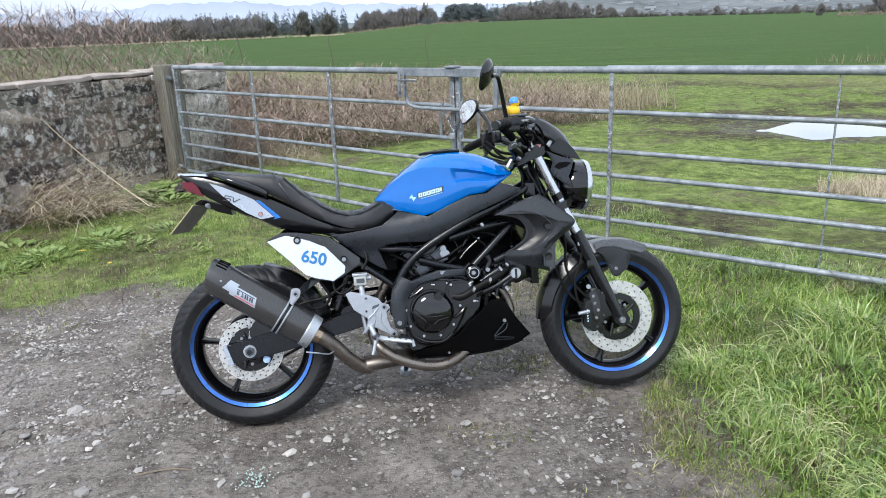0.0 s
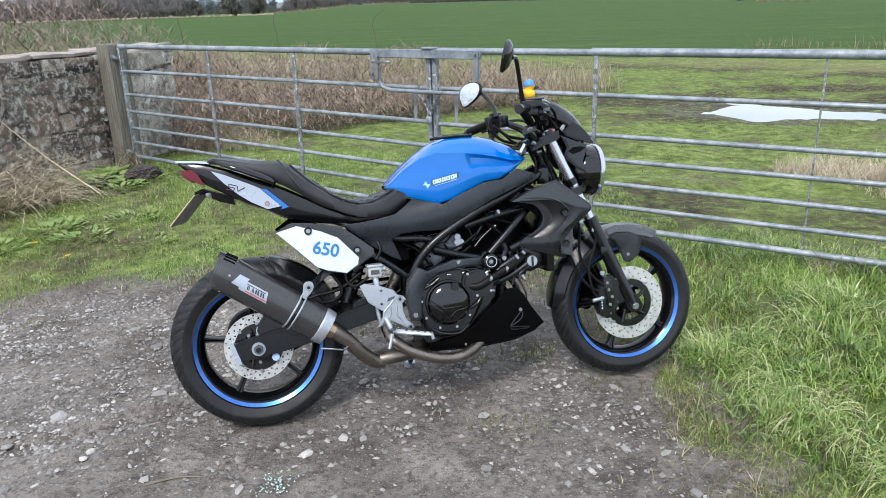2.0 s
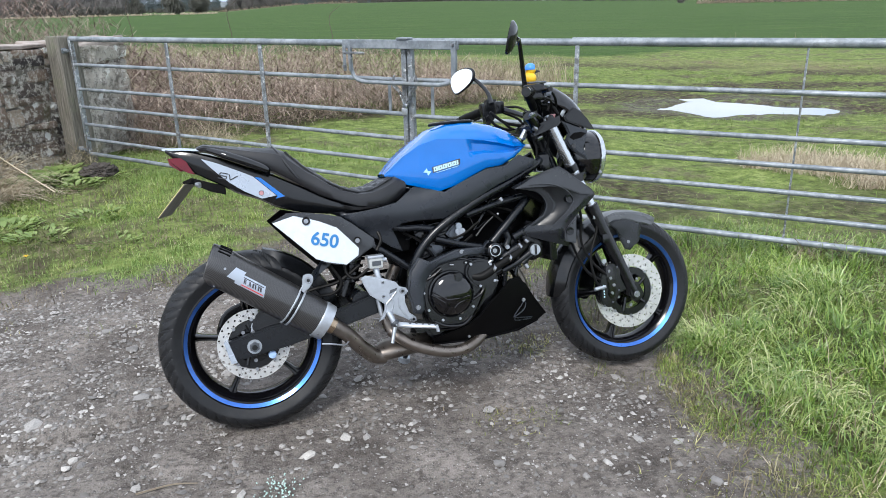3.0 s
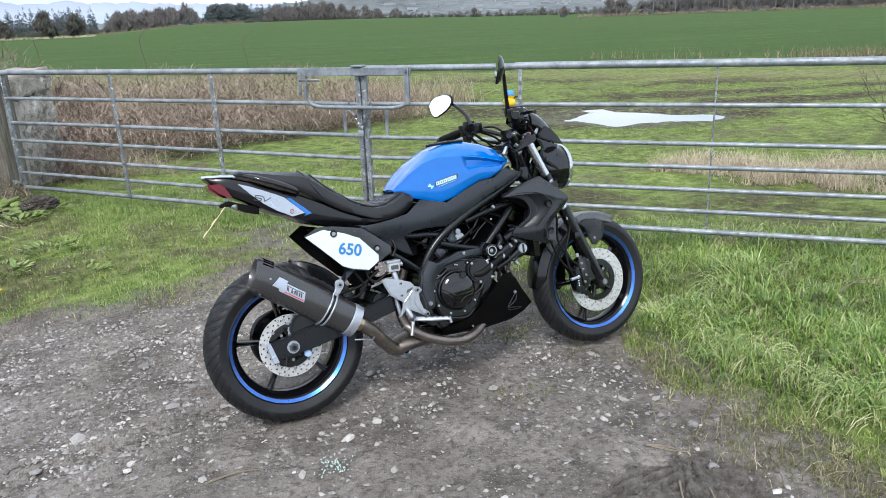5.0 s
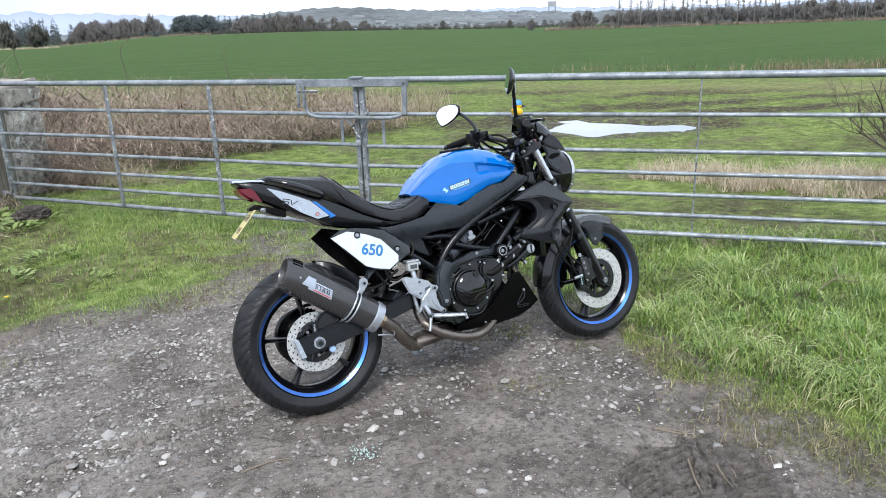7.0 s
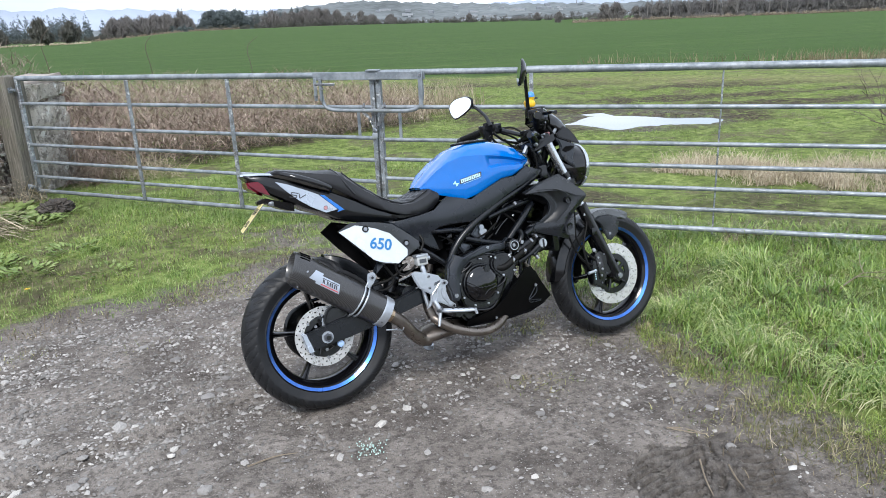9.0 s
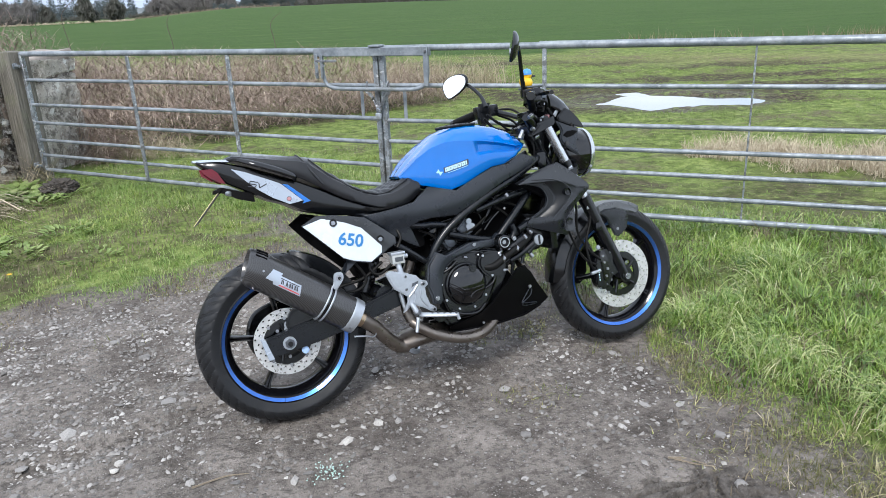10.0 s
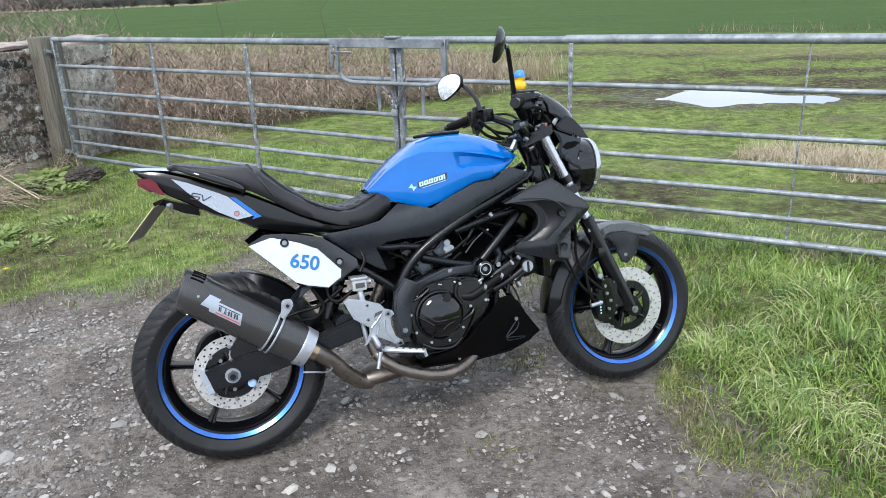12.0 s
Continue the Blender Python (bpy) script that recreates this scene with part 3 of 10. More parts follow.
def bm_plate(outline, y0, y1, bevel=0.004, seg=2, bulge=None):
    """A plate whose outline lies in the x-z plane, thick from y0 to y1. bulge(x, z): how far a point of the y0 face moves in y."""
    bm = bmesh.new()
    vs = [bm.verts.new((x, y0, z)) for x, z in outline]
    f = bm.faces.new(vs)
    ex = bmesh.ops.extrude_face_region(bm, geom=[f])
    top = [v for v in ex["geom"] if isinstance(v, bmesh.types.BMVert)]
    bmesh.ops.translate(bm, vec=(0, y1 - y0, 0), verts=top)
    bmesh.ops.recalc_face_normals(bm, faces=bm.faces)
    if bevel:
        bmesh.ops.bevel(bm, geom=[e for e in bm.edges if len({round(v.co.y, 5) for v in e.verts}) == 1], offset=bevel, segments=seg, affect="EDGES", clamp_overlap=True)
    if bulge:
        big = [f for f in bm.faces if len(f.verts) > 4]
        bmesh.ops.triangulate(bm, faces=big)
        for v in bm.verts:
            v.co.y += bulge(v.co.x, v.co.z)
    return bm


def swell(bm, amount, line, reach, step=0.022):
    """Divides a plate finely and swells its outer side along a line of (x, z) points, so that it takes the light like a moulding."""
    bmesh.ops.triangulate(bm, faces=bm.faces[:])
    for _ in range(5):
        long = [e for e in bm.edges if e.calc_length() > step]
        if not long:
            break
        bmesh.ops.subdivide_edges(bm, edges=long, cuts=1)
        bmesh.ops.triangulate(bm, faces=[f for f in bm.faces if len(f.verts) > 3])
    for v in bm.verts:
        best = 9.0
        for (ax, az), (bx, bz) in zip(line, line[1:]):
            dx, dz = bx - ax, bz - az
            t = min(1.0, max(0.0, ((v.co.x - ax) * dx + (v.co.z - az) * dz) / (dx * dx + dz * dz)))
            best = min(best, math.hypot(v.co.x - ax - t * dx, v.co.z - az - t * dz))
        v.co.y -= amount * max(0.0, 1 - (best / reach) ** 2)
    return bm


def round_outline(pts, n=5):
    """A closed outline smoothed through its points."""
    p = [Vector((x, z, 0)) for x, z in pts]
    m = len(p)
    out = []
    for i in range(m):
        a, b, c, d = p[i - 1], p[i], p[(i + 1) % m], p[(i + 2) % m]
        for k in range(n):
            t = k / n
            q = 0.5 * (2 * b + (c - a) * t + (2 * a - 5 * b + 4 * c - d) * t * t + (3 * b - a - 3 * c + d) * t ** 3)
            out.append((q.x, q.y))
    return out


def bm_join(*bms):
    out = bms[0]
    for b in bms[1:]:
        me = bpy.data.meshes.new("tmp")
        b.to_mesh(me)
        out.from_mesh(me)
        bpy.data.meshes.remove(me)
        b.free()
    return out


def thing(name, label, category, group="", m=None, kind=""):
    ob = new(name)
    ob.empty_display_size = 0.1
    if m is not None:
        ob.matrix_world = m
    return tagged(ob, label, category, group, kind)


# ---- lie of the land ----
GATE_LINE = ((-0.009, 5.204), (0.63, 0.777))       # a point on the line of the gates, and the way beyond it
VERGE = [(-40, 2.6), (-9, 3.4), (-4.2, 3.7), (-2.7, 3.95), (-2.4, 4.05), (-2.1, 4.25), (-1.8, 4.12), (-1.5, 4.22), (-1.1, 4.35), (-0.6, 4.42), (-0.1, 4.5), (0.28, 4.4), (0.5, 3.95), (0.6, 3.4), (0.68, 2.9), (0.73, 2.57), (0.69, 2.16), (0.63, 1.91), (0.67, 1.66), (0.83, 1.39), (0.95, 0.4), (1.2, -2), (2, -60)]


def sstep(a, b, x):
    t = np.clip((x - a) / (b - a), 0, 1)
    return t * t * (3 - 2 * t)


def waves(x, y, f, seed=0):
    """A cheap smooth noise between about -1 and 1."""
    r = np.random.default_rng(seed)
    out = 0
    for k in range(6):
        a, p, s = r.uniform(0, 6.28), r.uniform(0, 6.28), f * r.uniform(0.6, 1.8)
        out = out + np.sin(s * (x * np.cos(a) + y * np.sin(a)) + p + 1.3 * np.sin(0.7 * s * (y * np.cos(a) - x * np.sin(a)) + 2 * p))
    return out / 3.5


def beyond(x, y):
    (gx, gy), (nx, ny) = GATE_LINE
    return (x - gx) * nx + (y - gy) * ny


def verge_distance(x, y):
    """Metres from the edge of the gravel: positive on the grass."""
    x, y = np.asarray(x, float), np.asarray(y, float)
    best, inside = np.full(x.shape, 1e9), np.zeros(x.shape, bool)
    ring = [*VERGE, (-40, -60), VERGE[0]]
    for i, ((ax, ay), (bx, by)) in enumerate(zip(ring, ring[1:])):
        dx, dy = bx - ax, by - ay
        if i < len(VERGE) - 1:
            t = np.clip(((x - ax) * dx + (y - ay) * dy) / (dx * dx + dy * dy), 0, 1)
            best = np.minimum(best, np.hypot(x - ax - t * dx, y - ay - t * dy))
        inside ^= ((ay > y) != (by > y)) & (x < ax + (y - ay) * dx / (dy if dy else 1e-9))
    return best * np.where(inside, -1, 1)


def base_height(x, y):
    apron = 0.012 * (np.clip(x, -8, 8) + 0.8) - 0.036 * (np.clip(y, -8, 12) - 2.64)
    g = beyond(x, y)
    out = apron + (-0.02 - apron) * sstep(-2.4, -0.9, g)
    out = out + 0.05 * sstep(0.8, 1.7, x) * sstep(4.6, 3.6, y)
    out = out - 0.033 * np.clip(g - 0.3, 0, 9) - 0.012 * np.clip(g - 9.3, 0, 40)
    far = np.hypot(x, y)
    way = np.arctan2(x, np.maximum(y, 1e-3))
    out = out + 2.6 * sstep(60, 330, far) * sstep(0.47, 0.09, way) * sstep(-0.17, -0.02, way)
    return out + 0.5 * sstep(150, 700, far) - 6.0 * sstep(900, 1600, far)


RUTS = [((-3.0, 2.05), (-1.1, 2.84), 0.09, 0.025), ((0.12, 1.2), (0.46, 1.84), 0.2, 0.018)]


def height(x, y):
    x, y = np.asarray(x, float), np.asarray(y, float)
    h = base_height(x, y)
    near = sstep(30, 8, np.hypot(x, y))
    h = h + near * (0.010 * waves(x, y, 2.2, 1) + 0.006 * waves(x, y, 7, 2))
    h = h + sstep(0.5, 3, beyond(x, y)) * sstep(60, 20, np.hypot(x, y)) * (0.035 * waves(x, y, 2.6, 3) + 0.016 * waves(x, y, 8.5, 4) * sstep(1.3, 2.0, np.hypot((x - 5.85) / 1.3, y - 11.5)))
    d = np.hypot((x - 5.85) / 1.25, (y - 11.5 + 0.25 * (x - 5.85)) / 1.0) + 0.16 * waves(x, y, 3.0, 77) + 0.08 * waves(x, y, 8.0, 78)
    h = h - 0.10 * sstep(1.25, 0.85, d)
    for (ax, ay), (bx, by), w, deep in RUTS:
        dx, dy = bx - ax, by - ay
        t = np.clip(((x - ax) * dx + (y - ay) * dy) / (dx * dx + dy * dy), 0, 1)
        r = np.hypot(x - ax - t * dx, y - ay - t * dy)
        h = h - deep * sstep(w, w * 0.3, r) + 0.4 * deep * sstep(w * 0.8, w * 1.1, r) * sstep(w * 1.8, w * 1.2, r)
    return h


def tread_frame(x, y):
    """Metres back along the tyre's way from the head of the print, and across it."""
    u, v = (x - 0.50) * -0.47 + (y - 1.89) * -0.88, (x - 0.50) * 0.88 + (y - 1.89) * -0.47
    return u, v


def soft_mud(x, y):
    """The churned wet corner of the track."""
    u, v = tread_frame(np.asarray(x, float), np.asarray(y, float))
    rag = 0.04 * waves(x, y, 12, 18) + 0.035 * waves(x, y, 45, 20)
    left, right = 0.05 + 0.23 * sstep(0.0, 0.34, u), 0.06 + 0.11 * sstep(0.0, 0.25, u)
    return sstep(-0.03, 0.05, u + rag) * sstep(0.06, -0.03, -v - left + rag) * sstep(0.06, -0.03, v - right + rag) * sstep(0.9, 0.75, u)


def mud_mask(x, y):
    """Trodden mud where stock pass beyond the gate, in streaks over the pasture and in worn spots of the turf."""
    g = beyond(x, y)
    mud = 0.8 * sstep(0.0, 0.5, waves(x, 0.45 * y, 1.5, 14)) * sstep(0.9, 1.5, g) * sstep(5.0, 3.2, g) * sstep(0.6, 1.4, x) * sstep(4.2, 3.2, x)
    mud = np.maximum(mud, 0.9 * sstep(1.3, 0.6, np.hypot((x - 1.5) / 1.2, (y - 5.75 + 0.5 * (x - 1.5)) / 0.62) + 0.3 * waves(x, y, 3.0, 44)) * sstep(0.15, 0.5, g))
    mud = np.maximum(mud, sstep(-0.25, 0.3, waves(0.3 * x, y, 1.7, 16) + 0.25 * waves(x, y, 4.0, 17)) * sstep(5, 7, g) * sstep(19, 16, g) * sstep(1.5, 3.5, x))
    mud = np.maximum(mud, sstep(2.1, 1.2, np.hypot((x - 5.85) / 1.3, y - 11.5)))
    return np.maximum(mud, 0.5 * sstep(0.45, 0.9, waves(x, y, 2.1, 15)) * sstep(0.2, 0.6, verge_distance(x, y)) * (g < 0))


def ground_sheet():
    def axis(lo, hi, step, lo2, hi2, far):
        out = list(np.arange(hi, hi2, 0.14))
        s = 0.14
        while out[-1] < far:
            s *= 1.1
            out.append(out[-1] + s)
        low = list(np.arange(lo, lo2, -0.14)) if lo2 < lo else [lo]
        s = 0.14
        while low[-1] > -far:
            s *= 1.1
            low.append(low[-1] - s)
        return np.concatenate([low[::-1][:-1], np.arange(lo, hi, step), out])

    xs, ys = axis(-3.6, 3.2, 0.04, -4.5, 9.0, 2600), axis(0.6, 6.4, 0.04, 0.5, 15.0, 2600)
    X, Y = np.meshgrid(xs, ys)
    X, Y = X.ravel(), Y.ravel()
    n, m = len(xs), len(ys)
    i = np.arange(n * m).reshape(m, n)
    quads = np.stack([i[:-1, :-1], i[:-1, 1:], i[1:, 1:], i[1:, :-1]], -1).reshape(-1, 4)
    Z = height(X, Y)
    # fine lumps on the track
    fine = sstep(7, 5, np.abs(Y - 3)) * sstep(5, 4, np.abs(X)) * sstep(0.3, -0.3, verge_distance(X, Y))
    Z = Z + fine * rng.normal(0, 0.0032, len(X)) + fine * 0.005 * waves(X, Y, 16, 6)
    Z = Z - 0.06 * sstep(0.3, 0.9, soft_mud(X, Y))
    me = raw_mesh("ground", np.stack([X, Y, Z], 1), quads, M_GROUND)
    g = beyond(X, Y)
    turf = sstep(-0.12, 0.5, verge_distance(X, Y)) * np.where((X > 0.3) & (Y < 2.9), sstep(0.55, 1.0, X), 1.0)
    turf = turf * (1 - 0.3 * sstep(0.9, 0.2, np.abs(X + 0.55)) * sstep(3.6, 4.4, Y) * sstep(6.5, 5.4, Y))
    crop = sstep(19.5, 20.5, g + 1.2 * waves(X, Y, 0.25, 5) - 7.5 * sstep(0.32, 0.48, np.arctan2(X, np.maximum(Y, 1e-3))))
    wet = np.zeros(len(X))
    for (ax, ay), (bx, by), w, deep in RUTS:
        dx, dy = bx - ax, by - ay
        t = np.clip(((X - ax) * dx + (Y - ay) * dy) / (dx * dx + dy * dy), 0, 1)
        wet = np.maximum(wet, sstep(w * 1.25, w * 0.5, np.hypot(X - ax - t * dx, Y - ay - t * dy)) * 0.5 * (ay > 2.0))
    wet = np.maximum(wet, soft_mud(X, Y))
    wet = np.maximum(wet, 0.9 * sstep(1.5, 1.05, np.hypot((X - 5.8) / 1.5, (Y - 11.5) / 1.3)))
    straw = np.maximum(0.3 * sstep(15.5, 17.5, g) * sstep(21, 19.5, g), 0.22 * sstep(0.1, 0.7, waves(X, Y, 1.1, 12)) * sstep(0.5, 2, g) * sstep(9, 5, g)) * sstep(4, 12, X)
    mud = mud_mask(X, Y)
    thicket = (X + 2.2) * -0.66 + (Y - 8.9) * 0.75
    mud = np.maximum(mud, sstep(-0.1, 0.5, thicket) * sstep(7.5, 4.5, thicket) * sstep(6.2, 5.0, 0.75 * X + 0.66 * (Y - 8)) * sstep(0.3, 0.8, g))
    mud = np.maximum(mud, sstep(-0.3, -0.6, (X + 3.16) * 0.9104 - (Y - 7.95) * 0.4138) * (X < -2.4) * (Y < 16))
    dry = 0.85 * sstep(-0.5, -2.2, X + 0.25 * waves(X, Y, 1.4, 19)) * sstep(3.5, 2.6, Y)
    straw = np.maximum(straw, 0.45 * sstep(284, 300, np.hypot(X, Y)) * sstep(12, 6, np.degrees(np.arctan2(X, np.maximum(Y, 1e-3)))))
    for key, v in (("dry", dry), ("mud", mud), ("turf", turf), ("crop", crop), ("wet", wet), ("straw", straw)):
        a = me.attributes.new(key, "FLOAT", "POINT")
        a.data.foreach_set("value", v.astype(np.float32))
    return tagged(new("ground", me), "gravelly earth track turning to turf and a green crop field", "ground", kind="structure")


ground = ground_sheet()

# puddle on the pasture: level water, its shore drawn by the hollow
bm = bmesh.new()
bm.faces.new([bm.verts.new((5.85 + 1.9 * math.cos(a), 11.5 + 1.6 * math.sin(a), 0)) for a in (2 * math.pi * k / 40 for k in range(40))])
pud = part("puddle", bm, M_WATER, None, smooth=False)
pud.location.z = float(base_height(np.array(5.85), np.array(11.5))) - 0.062
tagged(pud, "shallow puddle of rainwater on the muddy pasture", "puddle", kind="structure")

# ---- gates, post and wall ----
GM = Vector((-0.009, 5.204, 0))
LEFT = Vector((-0.752, 0.659, 0)).normalized()       # from the meeting stiles along the left-hand gate
RIGHT = Vector((0.807, -0.590, 0)).normalized()
RAILS_LEFT = (1.163, 0.931, 0.706, 0.540, 0.376, 0.232, 0.090)
RAILS_RIGHT = (1.163, 0.916, 0.679, 0.533, 0.389, 0.251, 0.119)


def gate(name, start, way, length, stiles, thin, lift, rails, tube, label, joint=None):
    g = thing(name, label, "gate", "field gates")
    up = Vector((0, 0, 1))
    low, top, bar = rails[-1], rails[0], (0.0125 if joint else 0.0185)
    at = lambda s, z: Vector(start) + way * s + up * (z + lift)
    for i, z in enumerate(rails):
        if i == 0 and joint:
            # the top rail is a thin tube that slips into a thicker one
            part("rail", bm_rod(at(0.0, z - 0.003), at(joint + 0.02, z - 0.003), 0.0205, n=16), M_GALV, g, "thinner top tube up to the sleeve")
            part("rail", bm_rod(at(joint, z), at(length, z), 0.0240, n=18, bevel=0.004), M_GALV, g)
        else:
            part("rail", bm_rod(at(0.0, z), at(length, z), 0.0225 if i == 0 else (tube + 0.003 if i == 6 else tube), n=14), M_GALV, g)
    turn = Matrix.Rotation(math.atan2(way.y, way.x), 4, "Z")
    for s in stiles:
        if s in thin:
            part("stile", bm_rod(at(s, low - 0.03), at(s, top), 0.0055, n=8), M_GALVS, g, "thin rod stile")
        else:
            b = bm_box(-bar, -0.006, low + lift, bar, 0.006, top + lift - 0.02, 0.002, 1)
            m = Matrix.Translation(Vector(start) + way * s + Vector((way.y, -way.x, 0)) * (0.022 if way.x > 0 else -0.022)) @ turn
            part("stile", b, M_GALVS, g, "flaking flat-bar stile", m=m)
    for s in (0.0, length):
        b = bm_box(-0.018, -0.02, low + lift - 0.02, 0.018, 0.02, top + lift + 0.012, 0.004, 1)
        part("end_stile", b, M_GALVS, g, m=Matrix.Translation(Vector(start) + way * s) @ turn)
    return g


gate("field_gate", GM + LEFT * 0.024, LEFT, 3.84, (1.32, 2.42), (), 0.0, RAILS_LEFT, 0.0152, "galvanised tubular steel field gate, closed, hung on a wooden post")
gate("field_gate", GM + RIGHT * 0.024, RIGHT, 3.9, (1.13, 2.33), (2.33,), 0.018, RAILS_RIGHT, 0.0145, "galvanised tubular steel field gate, closed and chained to its pair", 1.09)

# the loop latch over both meeting stiles
latch = thing("gate_latch", "galvanised steel loop latch joining the two gates", "latch")
side = Vector((0.62, 0.78, 0)).normalized() * -0.05
along_l = (RIGHT - LEFT).normalized()
base = GM + side
ang = math.atan2(along_l.y, along_l.x)
face = Matrix.Translation(base) @ Matrix.Rotation(ang, 4, "Z")
pts = [base + along_l * s + Vector((0, 0, z)) for s, z in ((-0.43, 1.13), (-0.43, 1.02), (-0.405, 0.945), (-0.34, 0.918), (-0.2, 0.914), (0.0, 0.914), (0.2, 0.914), (0.30, 0.920), (0.365, 0.95), (0.385, 1.02), (0.385, 1.13))]
part("loop", bm_tube(pts, 0.0135, n=10, curve=6), M_GALV, latch)
part("top_bar", bm_box(-0.49, -0.010, 1.132, 0.41, 0.014, 1.19, 0.004, 1), M_GALV, latch, m=face)
for s0, s1 in ((-0.478, -0.452), (-0.432, -0.412)):
    part("strap", bm_box(s0, -0.026, 0.985, s1, -0.018, 1.15, 0.003, 1), M_GALV, latch, m=face)
part("strap", bm_box(0.368, -0.026, 0.94, 0.402, -0.018, 1.19, 0.003, 1), M_GALV, latch, m=face)
part("catch", bm_box(-0.47, -0.03, 1.095, -0.30, -0.012, 1.112, 0.003, 1), M_BOLT, latch, "dark sliding catch", m=face)
for s, z in ((-0.40, 1.075), (-0.465, 1.02), (0.385, 1.165)):
    p = base + along_l * s + Vector((0, 0, z)) + side.normalized() * 0.026
    part("bolt", bm_rod(p, p + side.normalized() * 0.012, 0.011, n=6), M_BOLT, latch)
part("meeting_cap", bm_box(-0.045, -0.05, 1.19, 0.045, 0.02, 1.204, 0.004, 1), M_GALV, latch, m=Matrix.Translation(base + Vector((0.02, 0.02, 0))) @ Matrix.Rotation(ang, 4, "Z"))

# short upright straps that guide the loop
for s in (-0.17, 0.17):
    p = GM + (LEFT if s < 0 else RIGHT) * abs(s)
    part("guide", bm_box(-0.012, -0.004, 0.706, 0.012, 0.004, 0.935, 0.002, 1), M_GALV, latch, m=Matrix.Translation(p - side * 0.3) @ Matrix.Rotation(ang, 4, "Z"))


def link(c, m, r=0.016, w=0.0035):
    bm = bmesh.new()
    rings = []
    n = 14
    for k in range(n):
        a = 2 * math.pi * k / n
        p = Vector((r * 0.62 * math.cos(a), 0, r * 1.25 * math.sin(a)))
        o = Vector((math.cos(a), 0, math.sin(a)))
        rings.append([bm.verts.new(p + w * (math.cos(b) * o + math.sin(b) * Vector((0, 1, 0)))) for b in (2 * math.pi * j / 6 for j in range(6))])
    for k in range(n):
        a, b = rings[k], rings[(k + 1) % n]
        for j in range(6):
            bm.faces.new((a[j], a[(j + 1) % 6], b[(j + 1) % 6], b[j]))
    bm.transform(Matrix.Translation(c) @ m)
    return bm


chain = thing("chain", "steel security chain looped round the gate stiles with a padlock", "chain")
loop = smooth_path([GM + side * 0.9 + along_l * s + Vector((0, 0, z)) for s, z in ((-0.085, 0.945), (-0.09, 0.90), (-0.05, 0.865), (-0.02, 0.81), (0.0, 0.775), (0.03, 0.82), (0.055, 0.865), (0.085, 0.90), (0.085, 0.95))], 3)
for i, p in enumerate(loop):
    d = (loop[min(i + 1, len(loop) - 1)] - loop[max(i - 1, 0)])
    part("link", link(p, d.to_track_quat("Z", "Y").to_matrix().to_4x4() @ Matrix.Rotation(radians(90 * (i % 2)), 4, "Z")), M_BOLT, chain)
pc = GM + side * 1.15 + Vector((0, 0, 0.735))
pm = Matrix.Translation(pc) @ Matrix.Rotation(ang, 4, "Z")
lock = part("padlock_body", bm_box(-0.02, -0.01, -0.022, 0.02, 0.01, 0.018, 0.005, 2), M_ALU, chain, "grey metal padlock", m=pm)
part("shackle", bm_tube([(-0.013, 0, 0.015), (-0.013, 0, 0.035), (0, 0, 0.05), (0.013, 0, 0.035), (0.013, 0, 0.015)], 0.004, n=8, curve=5), M_CHROME, lock, m=pm)


def post():
    p = thing("gate_post", "thick weathered square timber gate post by the wall", "post", m=Matrix.Translation((-3.02, 7.842, -0.1)) @ Matrix.Rotation(radians(-39), 4, "Z"))
    bm = bm_box(-0.095, -0.105, 0, 0.095, 0.105, 1.29, 0.014, 3)
    bmesh.ops.subdivide_edges(bm, edges=[e for e in bm.edges if abs(e.verts[0].co.z - e.verts[1].co.z) > 0.5], cuts=12)
    for v in bm.verts:
        q = v.co
        v.co.x += 0.008 * noise.noise(q * 3.0) + 0.004 * noise.noise(Vector((q.x * 30, q.y * 30, q.z * 2)))
        v.co.y += 0.008 * noise.noise(q * 3.0 + Vector((5, 5, 5)))
        if v.co.z > 1.25:
            v.co.z += 0.012 * noise.noise(q * 9.0) - 0.03 * (v.co.x + 0.1)
    part("timber", bm, M_TIMBER, p)
    for z in (1.16, 0.24):
        part("hinge_pin", bm_rod((0.085, -0.06, z), (0.16, -0.06, z), 0.014, n=10), M_GALV, p, "galvanised hinge pin")
        part("hinge_plate", bm_box(0.095, -0.085, z - 0.025, 0.101, -0.035, z + 0.025, 0.003, 1), M_GALV, p)
        for dy in (-0.075, -0.045):
            part("hinge_bolt", bm_rod((0.10, dy, z + 0.012), (0.11, dy, z + 0.012), 0.006, n=6), M_BOLT, p)
    return p


post()

WALL_A, WALL_D = Vector((-3.16, 7.95, 0)), Vector((0.4138, 0.9104, 0))       # on its face, and along it away from the track
WALL_N = Vector((WALL_D.y, -WALL_D.x, 0))                                     # out of the face


